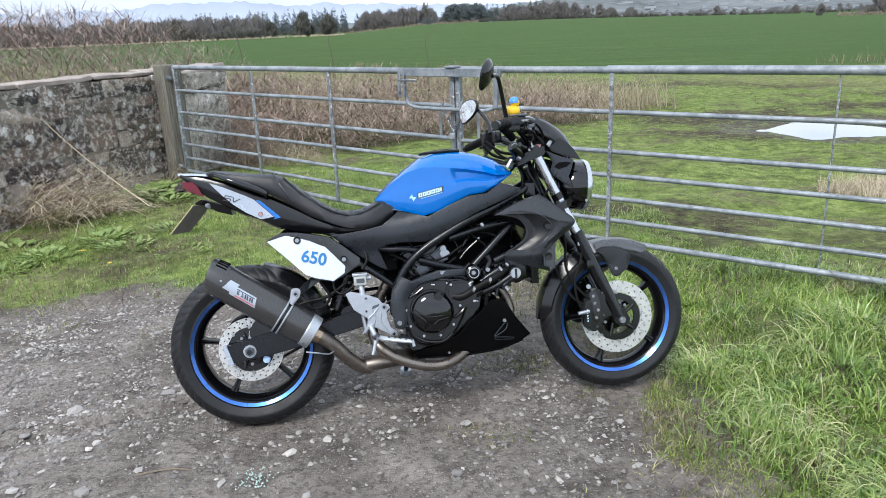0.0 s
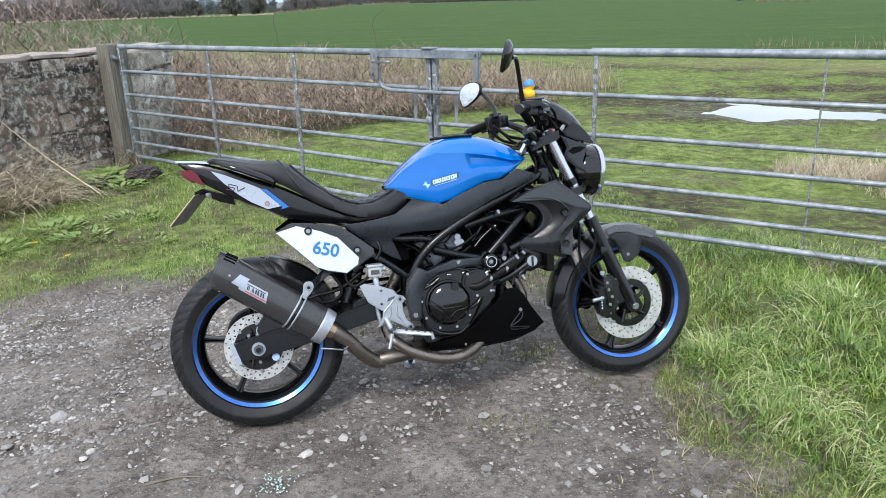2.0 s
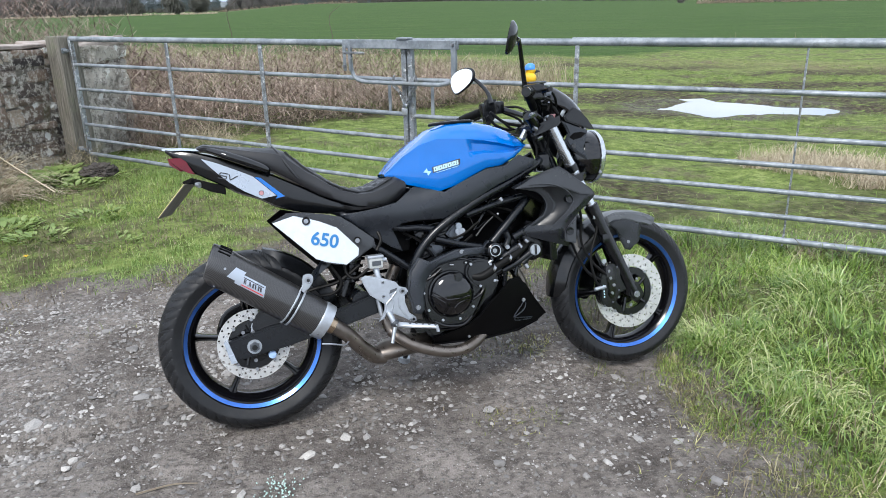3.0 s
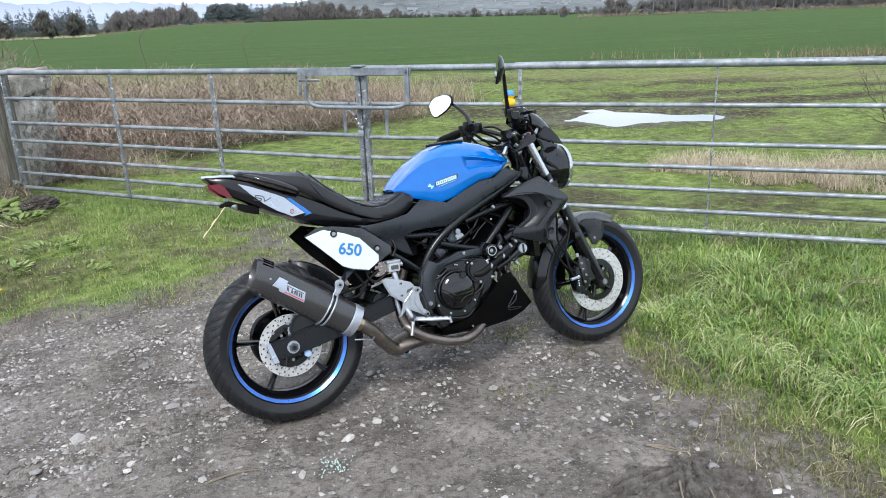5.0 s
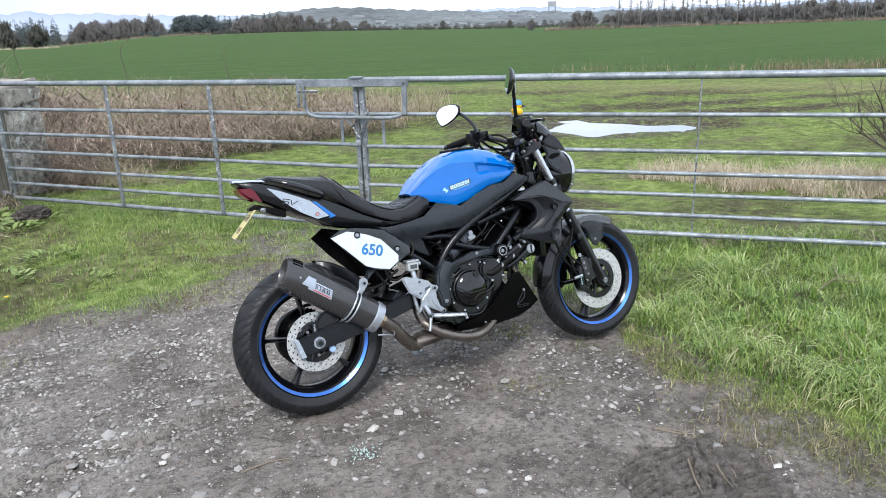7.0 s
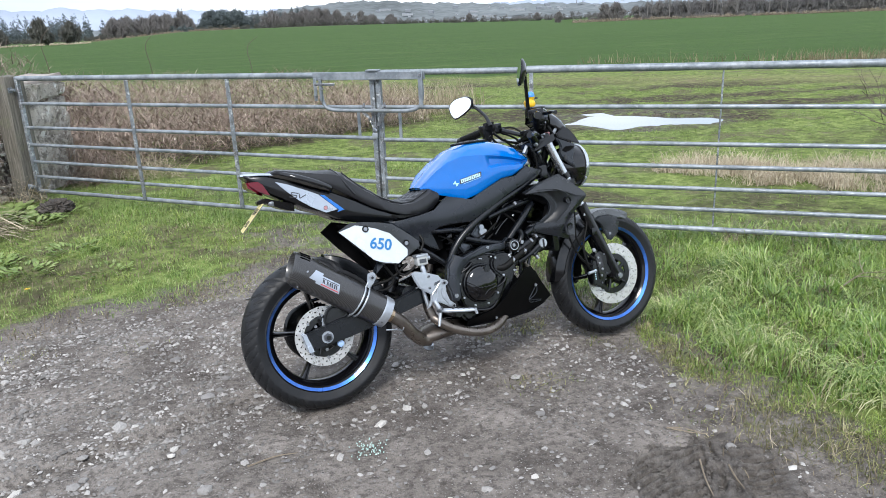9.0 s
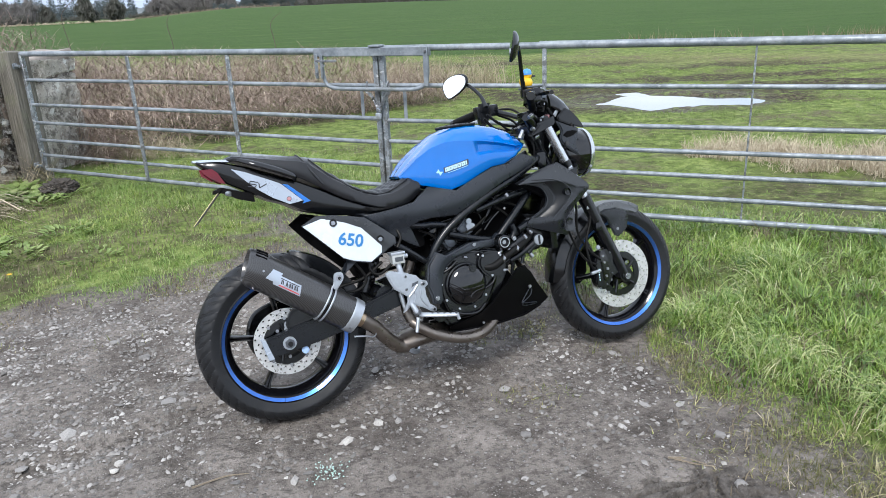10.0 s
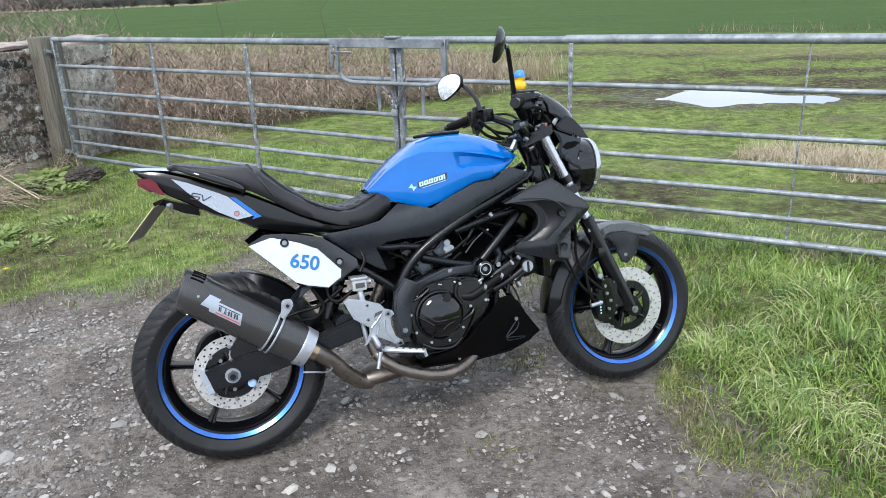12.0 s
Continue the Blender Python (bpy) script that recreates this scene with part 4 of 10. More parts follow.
def stone_block(w, h, d, seed, cuts=4):
    """A rough squared block about its middle, face on -y."""
    bm = bmesh.new()
    bmesh.ops.create_cube(bm, size=1.0)
    bmesh.ops.subdivide_edges(bm, edges=bm.edges[:], cuts=cuts, use_grid_fill=True)
    off = Vector((seed * 3.7, seed * 1.3, seed * 2.1))
    for v in bm.verts:
        u = Vector(v.co) * 2
        k = 1 - 0.07 * (abs(u.x) * abs(u.z)) ** 4
        edge = max(abs(u.x), abs(u.z)) ** 14 * 0.07
        p = Vector((v.co.x * w * k, v.co.y * d * (1 - edge), v.co.z * h * k))
        q = p * 4 + off
        chip = max(0.0, noise.noise(q * 1.8 + Vector((3, 3, 3))) - 0.15) * 0.05
        v.co = p + Vector((noise.noise(q) * 0.028, noise.noise(q * 0.7 + Vector((9, 0, 0))) * 0.022 + chip + noise.noise(q * 5) * 0.010, noise.noise(q + Vector((0, 9, 0))) * 0.022))
    return bm


def wall():
    s0, s1, top = -4.6, 1.0, 1.085
    w = thing("wall_roadside", "old lichen-covered sandstone rubble wall with flat coping stones", "wall", kind="structure")
    to = Matrix.Translation(WALL_A) @ Matrix.Rotation(math.atan2(WALL_D.y, WALL_D.x), 4, "Z")
    part("core", bm_box(s0, 0.012, -0.35, s1 - 0.06, 0.40, top - 0.01, 0.01, 1), M_MORTAR, w, "old crumbling mortar between the stones", m=to)
    r = random.Random(5)

    def put(s, z, ln, h):
        part("stone", stone_block(ln - 0.006, h - 0.006, 0.17, r.random() * 50), M_STONE, w, m=to @ Matrix.Translation((s + ln / 2, 0.085 + r.uniform(-0.014, 0.006), z + h / 2)) @ Matrix.Rotation(radians(r.uniform(-1.5, 1.5)), 4, "Y"))

    def fill(s, z, ln, h, deep=0):
        """Splits a stretch of wall into blocks of uneven size."""
        if (ln > 0.62 or (ln > 0.36 and r.random() < 0.45)) and ln > h * 0.7:
            c = ln * r.uniform(0.3, 0.7)
            fill(s, z, c, h, deep + 1)
            fill(s + c, z, ln - c, h, deep + 1)
        elif h > 0.30 or (h > 0.17 and r.random() < 0.45):
            c = h * r.uniform(0.35, 0.65)
            fill(s, z, ln, c, deep + 1)
            fill(s, z + c, ln, h - c, deep + 1)
        else:
            put(s, z, ln, h)

    s = s0
    while s < s1 - 0.05:
        ln = min(r.uniform(0.7, 1.3), s1 - s)
        if s1 - s - ln < 0.3:
            ln = s1 - s
        z = -0.25
        for h in (0.33, 0.34, 0.36, top + 0.25 - 1.03):
            fill(s, z, ln, h)
            z += h
        s += ln
    for k in range(5):
        part("stone", stone_block(0.16, 0.22, 0.42, k * 3.3), M_STONE, w, m=to @ Matrix.Translation((s1 - 0.07, 0.23, 0.0 + 0.225 * k)))
    s, k = s0, 0
    while s < s1:
        ln = min(r.uniform(0.35, 0.8), s1 + 0.03 - s)
        part("coping_stone", stone_block(ln - 0.01, r.uniform(0.04, 0.055), 0.41, 80 + k), M_COPING, w, m=to @ Matrix.Translation((s + ln / 2, 0.212, top + 0.02 + r.uniform(-0.012, 0.012))) @ Matrix.Rotation(radians(r.uniform(-1.6, 1.6)), 4, "Y"))
        s += ln
        k += 1
    # lime-rendered end of the wall beyond the post, split by an open crack
    low = [(0.10, -0.2), (0.97, -0.2), (0.99, 0.35), (0.95, 0.7), (0.98, 0.90), (0.7, 0.875), (0.4, 0.85), (0.09, 0.845)]
    high = [(0.09, 0.858), (0.4, 0.875), (0.7, 0.912), (0.98, 0.935), (0.99, 1.05), (0.5, 1.075), (0.1, 1.08)]
    for k, outline in enumerate((low, high)):
        bm = bm_plate(outline, -0.035, 0.06, 0.012, 2)
        bmesh.ops.triangulate(bm, faces=bm.faces[:])
        for _ in range(4):
            bmesh.ops.subdivide_edges(bm, edges=[e for e in bm.edges if e.calc_length() > 0.05], cuts=1)
            bmesh.ops.triangulate(bm, faces=bm.faces[:])
        for v in bm.verts:
            q = v.co * 5
            v.co += Vector((0.012 * noise.noise(q * 2), 0.035 * noise.noise(q) + 0.02 * noise.noise(q * 3.1), 0.012 * noise.noise(q * 2 + Vector((7, 0, 0)))))
        part("render_coat", bm, M_RENDER, w, "patchy lichened lime render over the wall's rough end", m=to)
    # tipped slab at the broken end beyond the post
    part("coping_stone", stone_block(0.75, 0.09, 0.4, 99), M_COPING, w, m=to @ Matrix.Translation((0.62, 0.17, top - 0.01)) @ Matrix.Rotation(radians(-5), 4, "Y"))
    return w


wall()

# ---- the motorcycle: x forward, y to its left, z up from the rear tyre's contact ----
BIKE = Matrix.Translation((-0.801, 2.638, 0.002)) @ Euler((radians(-12.345), radians(-0.347), radians(9.256))).to_matrix().to_4x4()
bike = thing("motorcycle", "blue and black naked motorcycle parked on its side stand", "motorcycle", m=BIKE)
V = Vector
AXLE_R, AXLE_F = V((0, 0, 0.312)), V((1.445, -0.008, 0.296))


def mirror_y(bm):
    bmesh.ops.scale(bm, vec=(1, -1, 1), verts=bm.verts)
    bmesh.ops.reverse_faces(bm, faces=bm.faces)
    return bm


def sides(name, make, mat, parent, label=""):
    """One part on the right (y < 0) as made and its mirror on the left."""
    a = part(name, make(), mat, parent, label)
    b = part(name, mirror_y(make()), mat, parent, label)
    return a, b


def loft(stations, close=True, caps=True):
    """A skin over rings of equal count: each ring is a list of points."""
    bm = bmesh.new()
    rings = [[bm.verts.new(p) for p in ring] for ring in stations]
    n = len(rings[0])
    for a, b in zip(rings, rings[1:]):
        for k in range(n if close else n - 1):
            bm.faces.new((a[k], a[(k + 1) % n], b[(k + 1) % n], b[k]))
    if caps and close:
        bm.faces.new(rings[0][::-1])
        bm.faces.new(rings[-1])
    bmesh.ops.recalc_face_normals(bm, faces=bm.faces)
    return bm


def half_section(x, pts):
    """A closed ring at x from a half section of (y >= 0, z) running from the top middle to the bottom middle."""
    right = [V((x, -y, z)) for y, z in pts]
    left = [V((x, y, z)) for y, z in pts[::-1] if y > 1e-6]
    return right + left


def bolt(p, r, parent, mat=None, way=(0, -1, 0), deep=0.008, name="bolt"):
    p, d = V(p), V(way).normalized()
    bm = bm_rod(p, p + d * deep, r, r * 0.92, n=12, bevel=r * 0.18)
    bm_join(bm, bm_rod(p + d * (deep - 0.0005), p + d * (deep + 0.0008), r * 0.5, n=6))
    return part(name, bm, mat or M_BOLT, parent)


# wheels
def tyre_mesh(R, r_in, half, grooves, crown):
    """A tyre about the y axis with tread grooves cut into the crown."""
    nu, nv = 600, 44
    v = np.linspace(-1, 1, nv)
    # cross-section: from one bead over the crown to the other
    ang = v * np.pi * 0.72
    yy = half * np.sin(ang) / np.sin(np.pi * 0.5)
    yy = np.where(np.abs(ang) > np.pi / 2, np.sign(v) * (half - (half * 0.16) * ((np.abs(ang) - np.pi / 2) / (np.pi * 0.22))), yy)
    rr = np.where(np.abs(ang) <= np.pi / 2, R - crown * (1 - np.cos(ang)), R - crown - (R - crown - r_in) * ((np.abs(ang) - np.pi / 2) / (np.pi * 0.22)))
    u = np.arange(nu) * 2 * np.pi / nu
    U, I = np.meshgrid(u, np.arange(nv), indexing="ij")
    rad, y = rr[I].copy(), yy[I]
    arc = U / (2 * np.pi) * grooves
    s = np.abs(v[I])
    for side, ph in ((1, 0.0), (-1, 0.5)):
        f = (arc + ph + side * 0 + 1.5 * s) % 1.0
        cut = ((f < 0.17) | ((f > 0.52) & (f < 0.62) & (s > 0.3))) & (np.sign(v[I]) == side) & (s > 0.05) & (s < 0.63)
        rad = rad - 0.0055 * cut
    verts = np.stack([rad * np.cos(U), y, rad * np.sin(U)], -1).reshape(-1, 3)
    i = np.arange(nu * nv).reshape(nu, nv)
    j = np.roll(i, -1, 0)
    quads = np.stack([i[:, :-1], i[:, 1:], j[:, 1:], j[:, :-1]], -1).reshape(-1, 4)
    me = raw_mesh("tyre", verts, quads, M_TYRE)
    me.set_sharp_from_angle(angle=radians(24))
    return me


def arc_band(r0, r1, y, a0, a1, thick, n=40, rise=0.0):
    """A strip round the y axis; rise: how much further out the r1 edge stands."""
    bm = bmesh.new()
    rows = []
    for k in range(n + 1):
        a = a0 + (a1 - a0) * k / n
        c, s = math.cos(a), math.sin(a)
        rows.append([bm.verts.new((r * c, yy, r * s)) for r, yy in ((r0, y), (r1, y + rise), (r1, y + rise + thick), (r0, y + thick))])
    for a, b in zip(rows, rows[1:]):
        for k in range(4):
            bm.faces.new((a[k], a[(k + 1) % 4], b[(k + 1) % 4], b[k]))
    bm.faces.new(rows[0][::-1])
    bm.faces.new(rows[-1])
    bmesh.ops.recalc_face_normals(bm, faces=bm.faces)
    return bm


def drilled_disc(r0, r1, y, thick, cells=40, rings=3, hole=0.0037):
    """A brake disc with three staggered rows of round drilled holes."""
    bm = bmesh.new()
    n, m = 2 * cells, 2 * rings
    polar = lambda r, a: (r * math.cos(a), y, r * math.sin(a))
    grid = [[bm.verts.new(polar(r0 + (r1 - r0) * j / m, 2 * math.pi * k / n)) for j in range(m + 1)] for k in range(n)]
    for k in range(0, n, 2):
        for j in range(0, m, 2):
            a, b, c = grid[k], grid[k + 1], grid[(k + 2) % n]
            if (k // 2 + j // 2) % 2:
                for p, q in ((a, b), (b, c)):
                    for i in (j, j + 1):
                        bm.faces.new((p[i], p[i + 1], q[i + 1], q[i]))
                continue
            ring = [a[j], a[j + 1], a[j + 2], b[j + 2], c[j + 2], c[j + 1], c[j], b[j]]
            mid = b[j + 1].co.copy()
            inner = [bm.verts.new(mid + hole * (v.co - mid).normalized()) for v in ring]
            bm.verts.remove(b[j + 1])
            for i in range(8):
                bm.faces.new((ring[i], ring[(i + 1) % 8], inner[(i + 1) % 8], inner[i]))
    ex = bmesh.ops.extrude_face_region(bm, geom=bm.faces[:])
    bmesh.ops.translate(bm, vec=(0, thick, 0), verts=[g for g in ex["geom"] if isinstance(g, bmesh.types.BMVert)])
    bmesh.ops.recalc_face_normals(bm, faces=bm.faces)
    return bm


def wheel(name, at, R, half, rim_half, spoke_at, front):
    m = Matrix.Translation(at)
    prof = [(0.2345, -rim_half - 0.004), (0.2335, -rim_half + 0.004), (0.222, -rim_half + 0.010), (0.205, -rim_half + 0.022), (0.202, 0), (0.205, rim_half - 0.022), (0.222, rim_half - 0.010), (0.2335, rim_half - 0.004), (0.2345, rim_half + 0.004), (0.229, rim_half + 0.0055), (0.2135, rim_half - 0.004), (0.196, rim_half - 0.022), (0.191, 0), (0.196, -rim_half + 0.022), (0.2135, -rim_half + 0.004), (0.229, -rim_half - 0.0055)]
    w = part(name, bm_lathe(prof, 96), M_RIM, bike, "gloss black cast wheel with a blue rim stripe")
    w.matrix_local = m
    t = new("tyre", tyre_mesh(R, 0.229, half, 26 if front else 24, 0.042 if front else 0.05))
    t.parent = w
    t["label"] = "black rubber road tyre with grooved tread"
    hub = bm_lathe([(0.052, -0.045), (0.06, -0.02), (0.05, 0), (0.06, 0.02), (0.052, 0.045), (0.018, 0.05), (0.018, -0.05)], 36)
    part("hub", hub, M_RIM, w)
    for k in range(5):
        a = radians(spoke_at + 72 * k)
        ring = []
        for r, wd, th in ((0.048, 0.030, 0.030), (0.085, 0.023, 0.026), (0.14, 0.019, 0.022), (0.18, 0.022, 0.026), (0.199, 0.034, 0.036)):
            ring.append([V((r * math.cos(a) - q * wd * math.sin(a) * 0.5 * 2 / 2, s * th * 0.9, r * math.sin(a) + q * wd * math.cos(a) * 0.5 * 2 / 2)) for q, s in ((-1, -0.55), (-0.62, -1), (-0.2, -1), (0, -0.7), (0.2, -1), (0.62, -1), (1, -0.55), (1, 0.55), (0.62, 1), (-0.62, 1), (-1, 0.55))])
        part("spoke", loft(ring), M_RIM, w)
    for side in (-1, 1):
        # the tape lies on the sloping lip, facing a little towards the hub
        y = side * (rim_half - 0.0005) - 0.0009
        part("rim_tape", arc_band(0.2160, 0.2280, y, radians(-100), radians(214), 0.0018, 110, rise=side * 0.0076), M_STRIPE, w)
        part("rim_tape", arc_band(0.2160, 0.2280, y, radians(214.3), radians(259.7), 0.0018, 24, rise=side * 0.0076), M_STRIPE, w)
    return w


front_wheel = wheel("front_wheel", AXLE_F, 0.299, 0.061, 0.047, 35, True)
rear_wheel = wheel("rear_wheel", AXLE_R, 0.313, 0.081, 0.066, 26, False)


def disc(parent, r0, r1, y, carrier, label):
    d = part("brake_disc", drilled_disc(r0, r1, y - 0.0025, 0.005), M_DISC, parent, label)
    ring = bm_lathe([(carrier, y - 0.004), (r0 - 0.003, y - 0.004), (r0 - 0.003, y + 0.004), (carrier, y + 0.004)], 48)
    for k in range(5):
        a = 2 * math.pi * k / 5 + 0.3
        bm_join(ring, bm_rod((0.03 * math.cos(a), y, 0.03 * math.sin(a)), ((carrier + 0.012) * math.cos(a + 0.25), y, (carrier + 0.012) * math.sin(a + 0.25)), 0.008, n=8))
    part("disc_carrier", ring, M_BLACK, parent)
    for k in range(5):
        a = 2 * math.pi * (k + 0.5) / 5 + 0.3
        bolt((0.055 * math.cos(a), y - 0.004, 0.055 * math.sin(a)), 0.0065, parent, M_BOLT, deep=0.006, name="carrier_bolt")
    for k in range(8):
        a = 2 * math.pi * k / 8
        bolt((r0 * math.cos(a), y - 0.004, r0 * math.sin(a)), 0.0062, parent, M_BOLT, deep=0.004, name="disc_button")
    return d


disc(front_wheel, 0.098, 0.146, -0.068, 0.07, "drilled steel front brake disc")
disc(rear_wheel, 0.086, 0.121, -0.092, 0.062, "drilled steel rear brake disc")
teeth = bmesh.new()
vs = [teeth.verts.new((r * math.cos(a), 0.095, r * math.sin(a))) for k in range(90) for r, a in (((0.112 if k % 2 else 0.119), 2 * math.pi * k / 90),)]
teeth.faces.new(vs)
ex = bmesh.ops.extrude_face_region(teeth, geom=teeth.faces[:])
bmesh.ops.translate(teeth, vec=(0, 0.006, 0), verts=[g for g in ex["geom"] if isinstance(g, bmesh.types.BMVert)])
bmesh.ops.recalc_face_normals(teeth, faces=teeth.faces)
part("sprocket", teeth, M_ENGINE, rear_wheel, "dark steel rear sprocket")
chain_pts = [(0.0, 0.1, 0.431), (0.25, 0.1, 0.455), (0.52, 0.1, 0.475), (0.56, 0.1, 0.44), (0.52, 0.1, 0.402), (0.25, 0.1, 0.30), (0.0, 0.1, 0.196), (-0.085, 0.1, 0.23), (-0.118, 0.1, 0.312), (-0.085, 0.1, 0.395), (0.0, 0.1, 0.431)]
part("drive_chain", bm_tube(chain_pts, 0.0085, n=6, curve=6, flat=0.7), M_ENGINE, bike, "dark oiled drive chain")

# swingarm
ARM = [(-0.085, 0.337), (0.06, 0.372), (0.28, 0.392), (0.44, 0.438), (0.505, 0.455), (0.53, 0.42), (0.50, 0.385), (0.46, 0.372), (0.28, 0.330), (0.10, 0.294), (-0.072, 0.270)]
part("swingarm", bm_plate(ARM, -0.135, -0.098, 0.006), M_FRAME, bike, "black box-section swingarm")
part("swingarm", bm_plate([(x, z) for x, z in ARM], 0.112, 0.145, 0.006), M_FRAME, bike, "black box-section swingarm")
part("cross_tube", bm_rod((0.38, -0.11, 0.41), (0.38, 0.12, 0.41), 0.035, n=20), M_FRAME, bike)
part("arm_end", bm_plate([(-0.096, 0.339), (-0.082, 0.341), (-0.060, 0.268), (-0.080, 0.266)], -0.1395, -0.094, 0.0005), M_SILVER, bike, "bright chain adjuster end cap", smooth=False)
axle = part("axle_nut", bm_rod((0, -0.134, 0.313), (0, -0.152, 0.313), 0.0185, 0.017, n=6, bevel=0.002), M_DULL, bike)
part("washer", bm_lathe([(0.024, -0.139), (0.024, -0.134), (0.006, -0.134), (0.006, -0.139)], 24), M_ALU, axle, m=Matrix.Translation((0, 0, 0.313)))
part("axle_end", bm_rod((0, -0.15, 0.313), (0, -0.157, 0.313), 0.009, n=12), M_BLACK, axle)
bolt((0.055, -0.105, 0.272), 0.0145, bike, M_STRIPE_W, deep=0.014, name="caliper_bolt")
# rear caliper
cal = part("rear_caliper", bm_plate(round_outline([(0.0, 0.375), (0.03, 0.425), (0.085, 0.42), (0.10, 0.375), (0.06, 0.345), (0.02, 0.35)], 3), -0.118, -0.07, 0.008), M_ENGINE, bike, "black rear brake caliper")
part("caliper_bracket", bm_plate([(-0.02, 0.33), (0.0, 0.385), (0.04, 0.38), (0.05, 0.34), (0.02, 0.31)], -0.10, -0.088, 0.003), M_ALU, cal)
part("brake_hose", bm_tube([(0.09, -0.1, 0.42), (0.2, -0.11, 0.47), (0.3, -0.12, 0.49), (0.38, -0.13, 0.54)], 0.006, n=8), M_HOSE, bike)

# rear mudguard inside the tail and a short hugger over the tyre


def guard(at, r, a0, a1, w, drop, n=26, tip=0.0):
    rings = []
    for k in range(n + 1):
        a = radians(a0 + (a1 - a0) * k / n)
        t = k / n
        ww = w * (1 - tip * max(0, 1 - t * 4) ** 2) * (1 - tip * max(0, t * 4 - 3) ** 2)
        rad = V((math.cos(a), 0, math.sin(a)))
        pts = []
        for s in (-1, -0.97, -0.7, -0.35, 0, 0.35, 0.7, 0.97, 1):
            d = drop * max(0, abs(s) - 0.7) / 0.3
            pts.append(V(at) + rad * (r - d - 0.012 * s * s) + V((0, s * ww, 0)))
        for s in (1, 0.97, 0.7, 0.35, 0, -0.35, -0.7, -0.97, -1):
            d = drop * max(0, abs(s) - 0.7) / 0.3
            pts.append(V(at) + rad * (r - 0.005 - d - 0.012 * s * s) + V((0, s * ww * 0.965, 0)))
        rings.append(pts)
    return loft(rings)


part("rear_hugger", guard(AXLE_R, 0.325, 78, 6, 0.080, 0.035, tip=0.5), M_BLACK, bike, "black plastic hugger over the rear tyre")
part("inner_mudguard", bm_plate([(0.16, 0.735), (0.34, 0.68), (0.35, 0.50), (0.31, 0.48), (0.27, 0.57), (0.19, 0.68)], -0.07, 0.07, 0.008), M_MATT, bike, "matt black inner rear mudguard")
part("far_side_board", bm_plate([(0.096, 0.712), (0.15, 0.748), (0.33, 0.70), (0.42, 0.60), (0.345, 0.505), (0.275, 0.515), (0.165, 0.628)], 0.085, 0.10, 0.004), M_MATT, bike, "black back of the far side board")
part("shock", bm_tube([(0.33, 0, 0.42), (0.42, 0, 0.66)], 0.032, n=16), M_ENGINE, bike)
for k in range(7):
    z = 0.47 + 0.025 * k
    x = 0.33 + 0.09 * (z - 0.42) / 0.24
    part("spring_coil", bm_lathe([(0.046, -0.005), (0.046, 0.005), (0.036, 0.005), (0.036, -0.005)], 20), M_ENGINE, bike, m=Matrix.Translation((x, 0, z)) @ Matrix.Rotation(radians(82), 4, "X"))

# silencer
S0, S1 = V((0.236, -0.172, 0.370)), V((-0.066, -0.178, 0.588))


def oval_sleeve(stations, n=40, oval=0.9):
    """Rings about the silencer's line: (distance along from S0, radius)."""
    d = (S1 - S0).normalized()
    side = V((0, -1, 0))
    side = (side - d * side.dot(d)).normalized()
    up = d.cross(side)
    return loft([[S0 + d * s + r * (oval * math.cos(a) * side + math.sin(a) * up) for a in (2 * math.pi * k / n for k in range(n))] for s, r in stations])


LEN = (S1 - S0).length
sil = part("silencer", oval_sleeve([(0.018, 0.0605), (0.03, 0.0625), (LEN * 0.5, 0.0645), (LEN - 0.01, 0.0645), (LEN, 0.0635)]), M_CARBON, bike, "carbon fibre exhaust silencer")
part("front_ring", oval_sleeve([(-0.012, 0.055), (-0.01, 0.0625), (0.018, 0.0645), (0.022, 0.0645), (0.026, 0.0628)]), M_ALU, sil, "brushed aluminium front ring")
d_ = (S1 - S0).normalized()
# slanted end cap with slots
side_ = V((0, -1, 0))
side_ = (side_ - d_ * side_.dot(d_)).normalized()
up_ = d_.cross(side_)
capr = []
for s, r, sl in ((LEN - 0.012, 0.0662, 0), (LEN + 0.02, 0.0662, 0), (LEN + 0.052, 0.060, 0.22), (LEN + 0.056, 0.054, 0.22), (LEN + 0.04, 0.045, 0.2), (LEN + 0.0, 0.04, 0.0)):
    capr.append([S0 + d_ * (s + sl * r * math.sin(a)) + r * (0.9 * math.cos(a) * side_ + math.sin(a) * up_) for a in (2 * math.pi * k / 40 for k in range(40))])
cap = part("end_cap", loft(capr), M_CARBON, sil, "dark carbon end cap with vent slots")
# slots are matt black rods; their colour gives the shade inside
for k in range(5):
    a = radians(48 + 13 * k)
    p = S0 + d_ * (LEN + 0.006) + 0.0662 * (0.9 * math.cos(a) * side_ + math.sin(a) * up_)
    q = p + d_ * 0.04 - 0.004 * (math.cos(a) * side_ + math.sin(a) * up_)
    part("vent_slot", bm_rod(p, q, 0.0036, n=6), M_MATT, cap)
for a, s in ((radians(8), LEN + 0.002), (radians(-62), LEN + 0.002), (radians(62), LEN + 0.002), (radians(-40), 0.01)):
    o = 0.9 * math.cos(a) * side_ + math.sin(a) * up_
    bolt(S0 + d_ * s + 0.0655 * o, 0.0042, sil, way=o, deep=0.003, name="rivet")


def on_sleeve(s, a, r=0.0656):
    """A point on the silencer: s along, a degrees round from its outer side."""
    a = radians(a)
    return S0 + d_ * s + r * (0.9 * math.cos(a) * side_ + math.sin(a) * up_)


